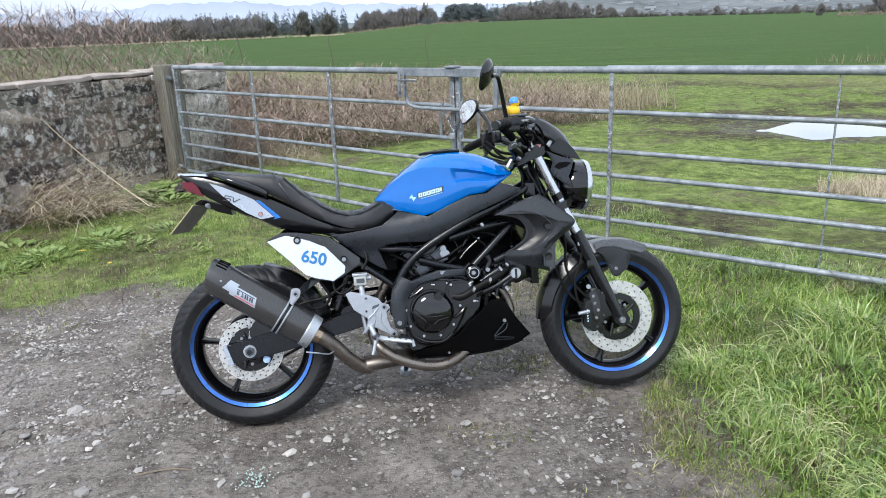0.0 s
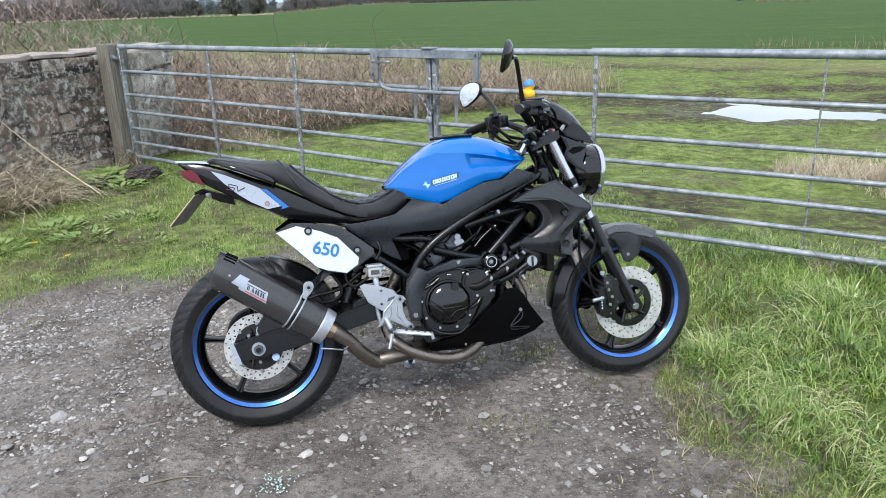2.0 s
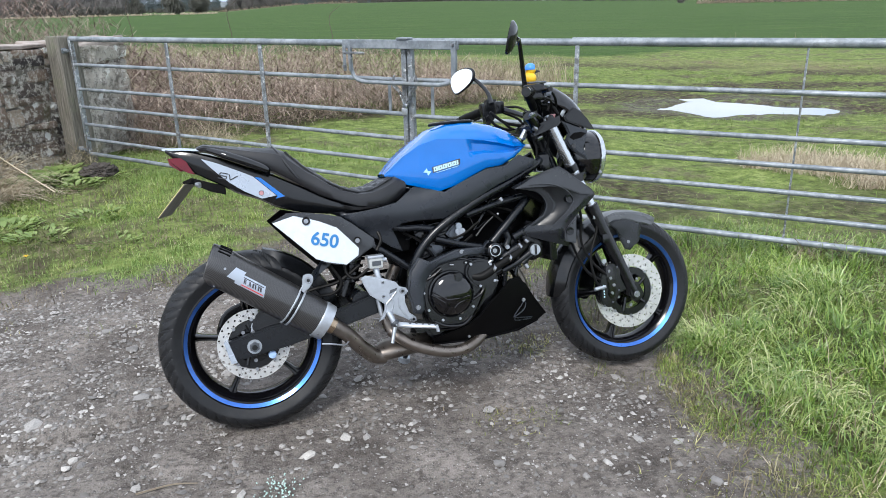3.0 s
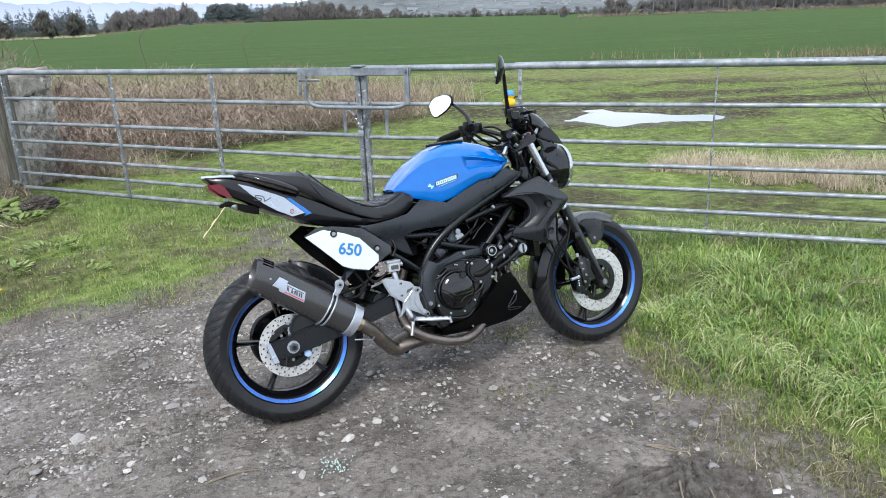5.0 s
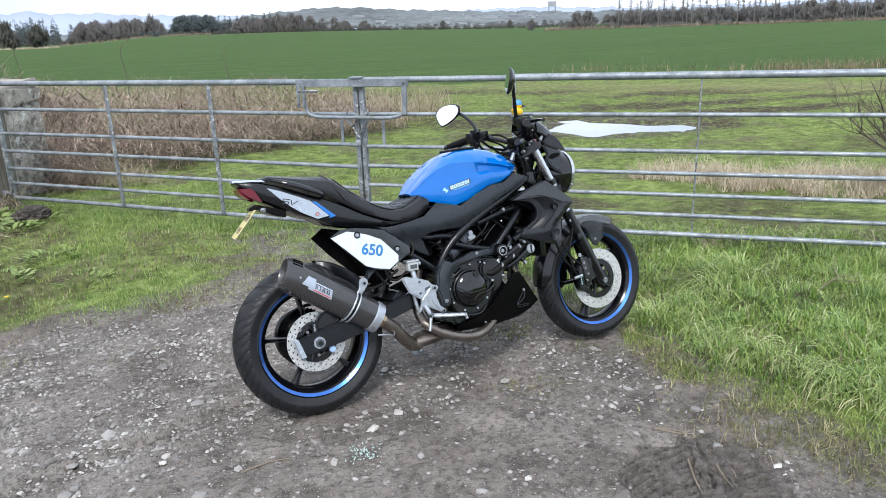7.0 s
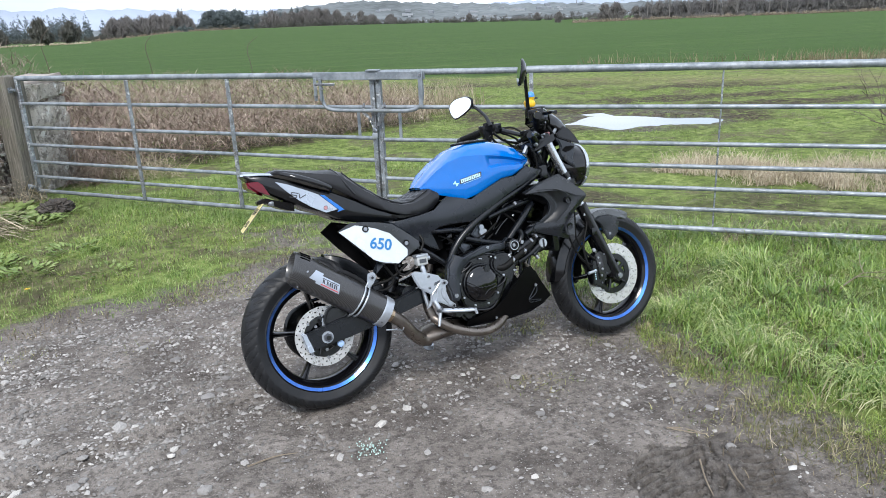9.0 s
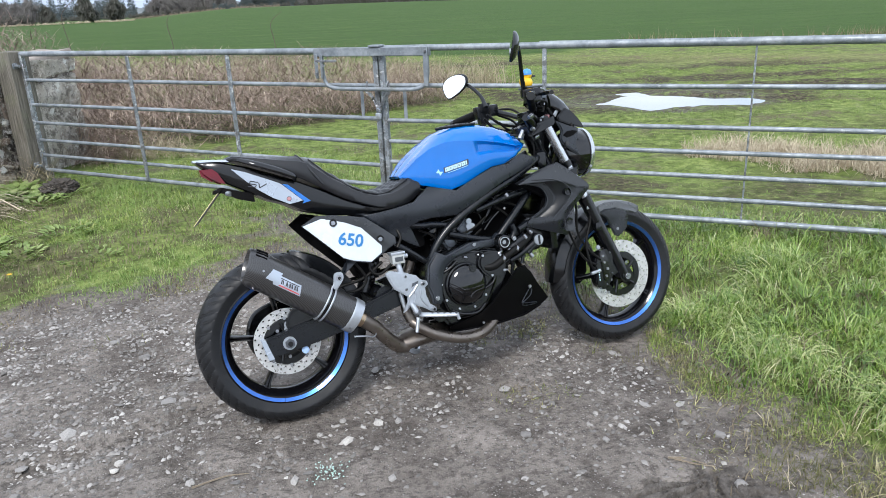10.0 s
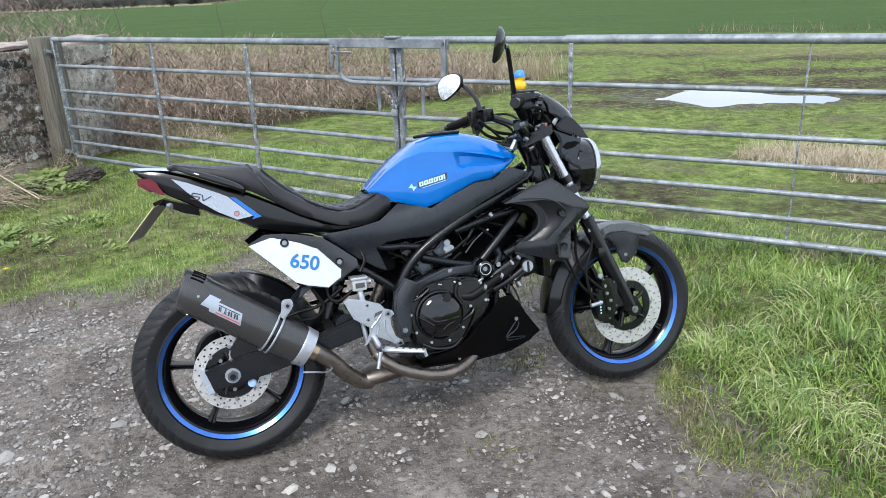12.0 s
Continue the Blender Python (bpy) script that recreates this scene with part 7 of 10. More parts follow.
dig = bpy.data.meshes.new_from_object(tob.evaluated_get(bpy.context.evaluated_depsgraph_get()))
bpy.data.objects.remove(tob)
dig.materials.clear()
dig.materials.append(M_TEXTBLUE)
dig.transform(Matrix.Translation((0.266, -0.1668, 0.642)) @ Matrix.Rotation(radians(15), 4, "Y") @ Matrix.Rotation(radians(90), 4, "X"))
do = new("digits", dig)
do.parent = board
do["label"] = "blue number 650"

# radiator and shrouds
part("radiator", bm_box(1.085, -0.15, 0.47, 1.115, 0.15, 0.78, 0.006), M_BLACK, bike, "black radiator core", m=Matrix.Identity(4))
for k in range(14):
    part("radiator_fin", bm_box(1.114, -0.145, 0.485 + 0.021 * k, 1.119, 0.145, 0.489 + 0.021 * k), M_ENGINE, bike)
OUT = [(0.949, 0.753), (1.02, 0.783), (1.109, 0.812), (1.135, 0.806), (1.195, 0.760), (1.255, 0.708), (1.235, 0.676), (1.188, 0.640), (1.160, 0.606), (1.152, 0.565), (1.152, 0.517)]
INN = [(0.951, 0.749), (0.99, 0.742), (1.034, 0.730), (1.055, 0.712), (1.066, 0.690), (1.066, 0.668), (1.05, 0.642), (1.02, 0.622), (0.995, 0.610), (0.980, 0.598), (0.972, 0.580)]


def shroud_skin(t0=0.0, t1=1.0, lift=0.0, k0=0, k1=99):
    o = [V((x, 0, z)) for x, z in OUT]
    i = [V((x, 0, z)) for x, z in INN]
    o, i = smooth_path(o, 4), smooth_path(i, 4)
    rings = []
    for k, (p, q) in list(enumerate(zip(o, i)))[k0:k1]:
        front, back = [], []
        for j in range(9):
            t = t0 + (t1 - t0) * j / 8
            w = p.lerp(q, t)
            crown = 0.030 * math.sin(math.pi * min(1, t * 1.15)) ** 0.8 if t < 0.87 else 0.012
            ridge = 0.010 * max(0, 1 - abs(t - 0.30) / 0.12)
            y = -0.168 - 0.030 * min(1, max(0, (w.x - 0.95) / 0.14)) * (1 - 0.5 * t) - 0.35 * crown - ridge + 0.02 * max(0, (0.585 - w.z) / 0.06)
            front.append(V((w.x, y - lift, w.z)))
            back.append(V((w.x, y - lift + 0.014, w.z)))
        rings.append(front + back[::-1])
    return loft(rings)


shroud, shroud_l = sides("radiator_shroud", lambda: shroud_skin(), M_SHROUD, bike, "satin grey boomerang radiator shroud")
part("shroud_inlay", shroud_skin(0.42, 0.97, 0.0018, 3, 33), M_INLAY, shroud, "glossy dark crescent let into the shroud")
part("shroud_edge", bm_tube([V(f) for f in [(1.0, -0.196, 0.757), (1.075, -0.222, 0.753), (1.13, -0.2245, 0.728), (1.158, -0.224, 0.690), (1.135, -0.222, 0.655), (1.105, -0.219, 0.628), (1.075, -0.214, 0.604)]], 0.0022, n=6), M_CAP, shroud, "moulded edge line on the shroud")
part("shroud_foot", bm_plate([(1.122, 0.580), (1.172, 0.632), (1.163, 0.530), (1.122, 0.543)], -0.216, -0.195, 0.005), M_CAP, shroud, "grey lower corner of the shroud")
for x, z in ((1.145, 0.695), (1.14, 0.578)):
    part("bolt_cup", bm_lathe([(0.014, -0.222), (0.014, -0.2), (0.008, -0.2), (0.008, -0.221)], 18), M_BLACK, shroud, m=Matrix.Translation((x, 0.002, z)))
    bolt((x, -0.212, z), 0.0085, shroud, M_BLACK, deep=0.006)
part("shroud_cap", bm_plate([(0.949, 0.747), (1.008, 0.776), (1.106, 0.809), (1.141, 0.792), (1.191, 0.754), (1.244, 0.709), (1.24, 0.699), (1.188, 0.708), (1.137, 0.732), (1.079, 0.746), (1.006, 0.748)], -0.006, 0.004, 0.003, bulge=lambda x, z: -0.176 - 0.036 * min(1, max(0, (x - 0.95) / 0.12))), M_CAP, shroud, "glossy grey upper band of the shroud")
part("shroud_back", bm_plate([(0.97, 0.745), (1.10, 0.79), (1.20, 0.72), (1.14, 0.62), (1.13, 0.55), (1.05, 0.60), (1.08, 0.68)], -0.15, -0.12, 0.004), M_MATT, bike)

# fork
FT, FB = V((1.138, 0, 0.985)), V((1.447, 0, 0.292))
fd = (FB - FT).normalized()
fpt = lambda s, y, off=0.0: V((FT.x + fd.x * s + off * -fd.z, y, FT.z + fd.z * s + off * fd.x))
LF = (FB - FT).length
for y in (-0.103, 0.103):
    leg = part("fork_leg", bm_rod(fpt(LF * 0.50, y), fpt(LF - 0.01, y), 0.0265, 0.025, n=24, bevel=0.002), M_BLACK, bike, "black lower fork leg")
    part("fork_tube", bm_rod(fpt(0.03, y), fpt(LF * 0.53, y), 0.0198, n=24), M_CHROME, bike, "chromed upper fork tube")
    part("dust_seal", bm_rod(fpt(LF * 0.478, y), fpt(LF * 0.51, y), 0.0285, 0.028, n=24, bevel=0.003), M_BLACK, leg)
    part("fork_foot", bm_plate([(1.42, 0.345), (1.462, 0.335), (1.485, 0.29), (1.475, 0.268), (1.445, 0.262), (1.42, 0.285)], y - 0.022, y + 0.022, 0.006), M_BLACK, leg)
    part("top_cap", bm_rod(fpt(-0.012, y), fpt(0.03, y), 0.022, 0.024, n=20, bevel=0.003), M_BLACK, bike)
    part("pinch_bolt", bm_rod(fpt(-0.016, y), fpt(-0.010, y), 0.011, n=6), M_ALU, bike)
ax = part("front_axle", bm_rod((1.449, -0.128, 0.290), (1.449, 0.128, 0.290), 0.012, n=16), M_BOLT, bike)
bolt((1.449, -0.124, 0.290), 0.0145, bike, M_BOLT, deep=0.008, name="axle_nut")
part("top_yoke", loft([[V((x, -w, z)), V((x, w, z)), V((x, w, z - 0.028)), V((x, -w, z - 0.028))] for x, w, z in ((1.055, 0.06, 0.965), (1.09, 0.115, 0.972), (1.135, 0.135, 0.985), (1.175, 0.125, 0.998), (1.185, 0.08, 1.0))]), M_BLACK, bike, "black top yoke")
part("bottom_yoke", loft([[V((x, -w, z)), V((x, w, z)), V((x, w, z - 0.032)), V((x, -w, z - 0.032))] for x, w, z in ((1.15, 0.06, 0.752), (1.20, 0.13, 0.768), (1.245, 0.14, 0.783), (1.275, 0.11, 0.795))]), M_BLACK, bike)
part("steering_stem", bm_rod((1.10, 0, 0.98), (1.20, 0, 0.76), 0.03, n=18), M_FRAME, bike)
for y in (-0.103,):
    part("clip", bm_rod(fpt(LF * 0.25, y), fpt(LF * 0.285, y), 0.0225, n=20), M_BLACK, bike)

# front mudguard
# guard split in two: only the upward part has sky sheen in its colour
fg = part("front_mudguard", guard(AXLE_F, 0.318, 60, 118, 0.066, 0.03, n=22, tip=0.35), M_GUARD, bike, "satin front mudguard, its upper part greyed for sky sheen")
part("mudguard_rear", guard(AXLE_F, 0.3165, 112, 178, 0.064, 0.03, n=22, tip=0.3), M_BLACK, bike, "black rear half of the front mudguard")
FIN = [(1.36, 0.60), (1.40, 0.612), (1.466, 0.605), (1.55, 0.578), (1.592, 0.560), (1.535, 0.548), (1.505, 0.560), (1.45, 0.580), (1.40, 0.583), (1.372, 0.572)]
CHEEK = [(1.372, 0.570), (1.40, 0.581), (1.45, 0.578), (1.503, 0.558), (1.518, 0.535), (1.50, 0.49), (1.455, 0.458), (1.435, 0.465), (1.40, 0.545)]
inward = lambda x, z: 0.03 * max(0, (x - 1.5) / 0.09)
sides("mudguard_fin", lambda: bm_plate(FIN, -0.080, -0.068, 0.004, bulge=inward), M_GUARD, bike, "satin upper edge of the mudguard, coloured pale for sky sheen")
sides("mudguard_cheek", lambda: swell(bm_plate(CHEEK, -0.082, -0.070, 0.004, bulge=inward), 0.005, [(1.40, 0.565), (1.47, 0.545), (1.46, 0.48)], 0.05), M_SHROUD, bike, "dark grey mudguard side plate with pale print")
bolt((1.45, -0.082, 0.492), 0.008, bike, deep=0.006)
for k, (x, z) in enumerate(((1.425, 0.562), (1.445, 0.557), (1.465, 0.552), (1.485, 0.546))):
    part("print_bar", bm_box(x, -0.0845, z - 0.0022, x + 0.016, -0.0815, z + 0.0022), M_SILVER, fg)
# front calipers, reflector, hoses
CAL = [(1.298, 0.372), (1.318, 0.412), (1.36, 0.420), (1.392, 0.398), (1.384, 0.33), (1.378, 0.295), (1.342, 0.252), (1.300, 0.272), (1.288, 0.325)]
for s in (1, -1):
    bmc = bm_plate(round_outline(CAL, 3), -0.122, -0.082, 0.007)
    c = part("front_caliper", bmc if s == 1 else mirror_y(bmc), M_ENGINE, bike, "black four-piston front brake caliper")
    if s == 1:
        part("caliper_face", bm_plate(round_outline([(1.292, 0.366), (1.312, 0.372), (1.320, 0.33), (1.322, 0.287), (1.305, 0.272), (1.290, 0.285), (1.296, 0.325)], 3), -0.131, -0.118, 0.004), M_BLACK, c)
        part("caliper_bridge", bm_plate(round_outline([(1.318, 0.408), (1.345, 0.412), (1.362, 0.36), (1.356, 0.296), (1.332, 0.292), (1.328, 0.345)], 3), -0.127, -0.116, 0.003), M_BLACKG, c)
        for k in range(5):
            part("print_bar", bm_box(1.304, -0.1325, 0.296 + 0.011 * k, 1.3085, -0.1308, 0.302 + 0.011 * k), M_PALETEXT, c)
        part("bleed_nipple", bm_rod((1.335, -0.115, 0.41), (1.33, -0.118, 0.428), 0.005, n=8), M_BOLT, c)
        for x, z in ((1.333, 0.396), (1.338, 0.368), (1.351, 0.339), (1.342, 0.309)):
            bolt((x, -0.126, z), 0.0066, c, M_BOLT, deep=0.006)
        for x, z in ((1.375, 0.315), (1.345, 0.272), (1.372, 0.405), (1.31, 0.262)):
            bolt((x, -0.121, z), 0.0045, c, M_DULL, deep=0.005)
part("caliper_bracket", bm_plate([(1.36, 0.40), (1.40, 0.43), (1.43, 0.37), (1.42, 0.31), (1.38, 0.30)], -0.112, -0.092, 0.004), M_BLACK, bike)
part("reflector", bm_rod((1.318, -0.118, 0.435), (1.318, -0.128, 0.435), 0.009, n=16, bevel=0.002), M_ALU, bike)
for p in ([(1.32, -0.125, 0.385), (1.27, -0.115, 0.44), (1.235, -0.11, 0.52), (1.235, -0.12, 0.62), (1.22, -0.11, 0.72)], [(1.305, -0.125, 0.36), (1.25, -0.12, 0.40), (1.21, -0.12, 0.47), (1.18, -0.12, 0.55)], [(1.30, -0.12, 0.34), (1.275, -0.125, 0.37), (1.265, -0.12, 0.46), (1.30, -0.115, 0.56), (1.30, -0.11, 0.65)]):
    part("brake_hose", bm_tube(p, 0.0052, n=8), M_HOSE, bike)
part("hose_union", bm_rod((1.27, -0.128, 0.332), (1.315, -0.128, 0.338), 0.0075, n=10), M_ALU, bike)
part("hose_guide", bm_box(1.285, -0.125, 0.60, 1.30, -0.11, 0.615, 0.003), M_ALU, bike)
part("fork_boss", bm_box(1.315, -0.13, 0.505, 1.345, -0.10, 0.54, 0.006), M_BLACK, bike)

# headlamp, nacelle and fly screen
HL = Matrix.Translation((1.352, 0, 0.834)) @ Matrix.Rotation(radians(4), 4, "Y") @ Matrix.Rotation(radians(-90), 4, "Z")
lampm = lambda prof: bm_lathe(prof, 56)
head = part("headlamp", lampm([(0.098, 0.0), (0.1, -0.02), (0.098, -0.045), (0.085, -0.085), (0.05, -0.12), (0.0005, -0.125), (0.0005, -0.12), (0.048, -0.114), (0.08, -0.08), (0.092, -0.045), (0.093, 0.0)]), M_BLACKG, bike, "round black headlamp shell", m=HL)
part("headlamp_ring", lampm([(0.0935, 0.012), (0.100, 0.015), (0.1045, 0.008), (0.104, -0.004), (0.1, -0.006), (0.0985, 0.002), (0.0935, 0.004)]), M_CHROME, head, "chromed headlamp ring", m=HL)
part("headlamp_lens", lampm([(0.0005, 0.042), (0.04, 0.037), (0.075, 0.024), (0.0935, 0.009), (0.0935, 0.005), (0.074, 0.019), (0.04, 0.032), (0.0005, 0.037)]), M_GLASS, head, "clear headlamp glass", m=HL)
part("reflector_bowl", lampm([(0.091, 0.002), (0.075, -0.03), (0.04, -0.06), (0.0005, -0.068), (0.0005, -0.071), (0.042, -0.063), (0.078, -0.033), (0.0925, 0.0)]), M_CHROME, head, m=HL)
NAC = [(1.184, 0.977), (1.247, 0.95), (1.293, 0.937), (1.282, 0.905), (1.268, 0.873), (1.283, 0.827), (1.244, 0.85), (1.206, 0.882), (1.197, 0.903), (1.208, 0.93), (1.2, 0.951)]
sides("headlamp_bracket", lambda: bm_plate(NAC, -0.120, -0.100, 0.005, bulge=lambda x, z: 0.05 * max(0, (x - 1.28) / 0.06)), M_GREY, bike, "dark grey headlamp side cover")
bolt((1.223, -0.120, 0.881), 0.010, bike, M_BLACKG, deep=0.006)
# flat black plate on the cover, in place of a hollow's shade
part("cover_hollow", bm_plate([(1.209, 0.915), (1.228, 0.929), (1.258, 0.931), (1.279, 0.925), (1.257, 0.91), (1.226, 0.904)], -0.1225, -0.118, 0.001), M_MATT, bike)
bolt((1.338, -0.098, 0.775), 0.006, bike, deep=0.006)
SCR = [(1.153, 1.103), (1.173, 1.108), (1.209, 1.09), (1.246, 1.066), (1.275, 1.042), (1.303, 1.007), (1.318, 0.969), (1.329, 0.935)]
rings = []
for k, (x, z) in enumerate(SCR):
    w, back = (0.058, 0.076, 0.090, 0.098, 0.104, 0.109, 0.113, 0.114)[k], 0.010 + 0.006 * k
    top, bot = [], []
    for s in (-1, -0.93, -0.8, -0.6, -0.3, 0, 0.3, 0.6, 0.8, 0.93, 1):
        bx, dz = back * s * s, -0.055 * abs(s) ** 4 + (0.006 if abs(s) in (0.8, 0.6) else 0)
        top.append(V((x - bx, s * w, z + dz + 0.012)))
        bot.append(V((x - bx - 0.005, s * w * 0.96, z + dz + 0.006)))
    rings.append(top + bot[::-1])
part("fly_screen", loft(rings), M_BLACKG, bike, "gloss black fly screen over the headlamp")
sides("screen_side", lambda: bm_plate([(1.224, 1.012), (1.24, 1.025), (1.269, 1.009), (1.298, 0.977), (1.323, 0.936), (1.296, 0.941), (1.251, 0.957), (1.207, 0.976), (1.2, 0.991)], -0.108, -0.098, 0.004), M_BLACK, bike)
part("screen_bracket", bm_plate([(1.194, 1.004), (1.206, 1.018), (1.233, 1.027), (1.219, 1.013), (1.204, 0.992)], -0.09, -0.082, 0.003), M_ALU, bike, "pale screen bracket")
# solid black block that gives the dark inside of the screen
part("screen_hollow", bm_plate([(1.17, 1.07), (1.20, 1.08), (1.25, 1.03), (1.29, 0.96), (1.22, 0.96), (1.18, 1.0)], -0.075, 0.075, 0.01), M_MATT, bike)
dash = part("instrument_panel", bm_box(-0.05, -0.075, -0.012, 0.05, 0.075, 0.02, 0.01), M_BLACK, bike, "black instrument panel", m=Matrix.Translation((1.20, 0, 1.04)) @ Matrix.Rotation(radians(35), 4, "Y"))
part("display", bm_box(-0.035, -0.058, 0.0195, 0.035, 0.058, 0.0215), M_GLASS, dash, m=Matrix.Translation((1.20, 0, 1.04)) @ Matrix.Rotation(radians(35), 4, "Y"))
for p in ([(1.10, -0.06, 1.0), (1.15, -0.07, 0.94), (1.20, -0.07, 0.85), (1.16, -0.06, 0.78)], [(1.06, -0.17, 1.07), (1.13, -0.15, 1.085), (1.18, -0.09, 1.04), (1.17, -0.06, 0.95)], [(1.07, -0.2, 1.06), (1.12, -0.17, 1.05), (1.16, -0.08, 1.01), (1.15, -0.05, 0.88)], [(1.06, 0.17, 1.06), (1.14, 0.15, 1.05), (1.19, 0.1, 0.97), (1.14, 0.05, 0.86)], [(1.06, 0.20, 1.05), (1.12, 0.12, 1.0), (1.10, 0.05, 0.94), (1.04, -0.05, 0.90)], [(1.04, 0.25, 1.05), (1.0, 0.16, 0.985), (1.04, 0.06, 0.955), (1.09, 0.0, 0.93)], [(1.05, 0.22, 1.03), (0.98, 0.14, 0.97), (1.0, 0.03, 0.955), (1.07, -0.05, 0.93)], [(1.08, -0.07, 0.93), (1.09, -0.085, 0.88), (1.08, -0.08, 0.80)], [(1.11, -0.06, 0.91), (1.13, -0.065, 0.83), (1.11, -0.06, 0.74)]):
    part("cable", bm_tube(p, 0.005, n=7), M_HOSE, bike)
part("relay", bm_box(1.095, -0.095, 0.80, 1.135, -0.06, 0.86, 0.006), M_BLACK, bike)
part("horn", bm_rod((1.18, -0.05, 0.70), (1.22, -0.06, 0.70), 0.04, n=20, bevel=0.006), M_BLACK, bike)
part("key_bolt", bm_rod((1.06, -0.06, 0.945), (1.045, -0.07, 0.925), 0.010, n=8), M_ALU, bike)
part("yoke_bolt", bm_rod((1.035, -0.075, 0.925), (1.055, -0.075, 0.955), 0.008, n=8), M_ALU, bike)

# handlebar
bar = part("handlebar", bm_tube([(0.96, 0.37, 1.034), (1.005, 0.28, 1.053), (1.045, 0.20, 1.062), (1.095, 0.13, 1.035), (1.12, 0.06, 1.012), (1.122, 0, 1.012), (1.12, -0.06, 1.012), (1.09, -0.13, 1.045), (1.04, -0.20, 1.075), (0.998, -0.28, 1.078), (0.945, -0.37, 1.068)], 0.011, n=14), M_BLACK, bike, "black tapered handlebar")
part("bar_clamp", bm_box(1.10, -0.05, 0.985, 1.145, 0.05, 1.03, 0.008), M_BLACK, bike)
for y0, p0, p1, zz in ((-1, (0.945, -0.37, 1.068), (1.006, -0.265, 1.0785), 0), (1, (0.96, 0.37, 1.034), (1.012, 0.268, 1.055), 0)):
    g = part("grip", bm_rod(p0, p1, 0.0165, 0.0165, n=20, bevel=0.003), M_HOSE, bike, "black rubber grip")
    d = (V(p0) - V(p1)).normalized()
    part("bar_end", bm_rod(V(p0), V(p0) + d * 0.026, 0.0165, 0.015, n=20, bevel=0.004), M_BLACK, bike, "black bar-end weight")
    for k in range(7):
        c = V(p0).lerp(V(p1), 0.1 + 0.125 * k)
        part("grip_ring", bm_lathe([(0.0178, -0.003), (0.0178, 0.003), (0.016, 0.003), (0.016, -0.003)], 18), M_HOSE, g, m=Matrix.Translation(c) @ d.to_track_quat("Y", "Z").to_matrix().to_4x4())
part("switch_box", bm_box(1.0, -0.25, 1.05, 1.055, -0.205, 1.105, 0.008), M_BLACK, bike, "black switch housing")
part("switch_box", bm_box(0.995, 0.205, 1.03, 1.05, 0.255, 1.085, 0.008), M_BLACK, bike, "black switch housing")
part("brake_lever", bm_tube([(1.055, -0.19, 1.08), (1.08, -0.25, 1.082), (1.05, -0.33, 1.078), (1.025, -0.38, 1.072)], (0.009, 0.008, 0.0065, 0.008), n=10), M_BLACK, bike, "black front brake lever")
part("clutch_lever", bm_tube([(1.055, 0.19, 1.05), (1.075, 0.26, 1.05), (1.045, 0.34, 1.04), (1.02, 0.385, 1.032)], (0.009, 0.008, 0.0065, 0.008), n=10), M_BLACK, bike, "black clutch lever")
res = part("front_reservoir", bm_box(1.035, -0.19, 1.075, 1.095, -0.12, 1.112, 0.01), M_BLACK, bike, "black front brake master cylinder")
part("reservoir_lid", bm_box(1.03, -0.195, 1.110, 1.10, -0.115, 1.118, 0.004), M_DULL, res, "grey reservoir lid")
part("clutch_perch", bm_box(1.03, 0.15, 1.035, 1.07, 0.21, 1.085, 0.008), M_BLACK, bike)


def mirror(side, base, mid, top, centre, face, tall, wide):
    st = part("mirror_stem", bm_tube([base, mid, top, V(centre) - V(face).normalized() * 0.022], (0.0095, 0.008, 0.0075, 0.008), n=10), M_BLACK, bike, "black mirror stem")
    part("stem_boot", bm_rod(base, V(base).lerp(V(mid), 0.4), 0.014, 0.011, n=12), M_BLACK, st)
    out = round_outline([(-0.55 * wide, 0.08 * tall), (-0.30 * wide, 0.44 * tall), (0.22 * wide, 0.5 * tall), (0.52 * wide, 0.28 * tall), (0.46 * wide, -0.1 * tall), (0.05 * wide, -0.42 * tall), (-0.34 * wide, -0.5 * tall)], 5)
    if side < 0:
        out = [(-x * (1 - 0.75 * max(0.0, z / tall)), z) for x, z in out][::-1]
    m = Matrix.Translation(centre) @ V(face).to_track_quat("-Y", "Z").to_matrix().to_4x4()
    shell = bm_plate(out, -0.004, 0.004, 0.002)
    rings = []
    cx, cz = sum(x for x, z in out) / len(out), sum(z for x, z in out) / len(out)
    for k, y in ((1.0, -0.004), (1.04, 0.002), (0.97, 0.008), (0.72, 0.018), (0.3, 0.024)):
        rings.append([V((cx + (x - cx) * k, y, cz + (z - cz) * k)) for x, z in out])
    shell.free()
    body = part("mirror_shell", loft(rings), M_BLACK, bike, "black mirror shell", m=m)
    gl = bmesh.new()
    gl.faces.new([gl.verts.new((cx + (x - cx) * 0.93, -0.0052, cz + (z - cz) * 0.93)) for x, z in out])
    bmesh.ops.recalc_face_normals(gl, faces=gl.faces)
    part("mirror_glass", gl, M_MIRROR, body, "mirror glass", m=m, smooth=False)


mirror(1, (1.03, 0.19, 1.075), (1.03, 0.23, 1.13), (1.005, 0.30, 1.19), (0.972, 0.360, 1.194), (-1.0, -0.35, 0.12), 0.098, 0.15)
mirror(-1, (1.025, -0.175, 1.085), (1.01, -0.20, 1.15), (0.985, -0.245, 1.245), (0.930, -0.298, 1.254), (-1.0, 0.42, 0.30), 0.108, 0.125)

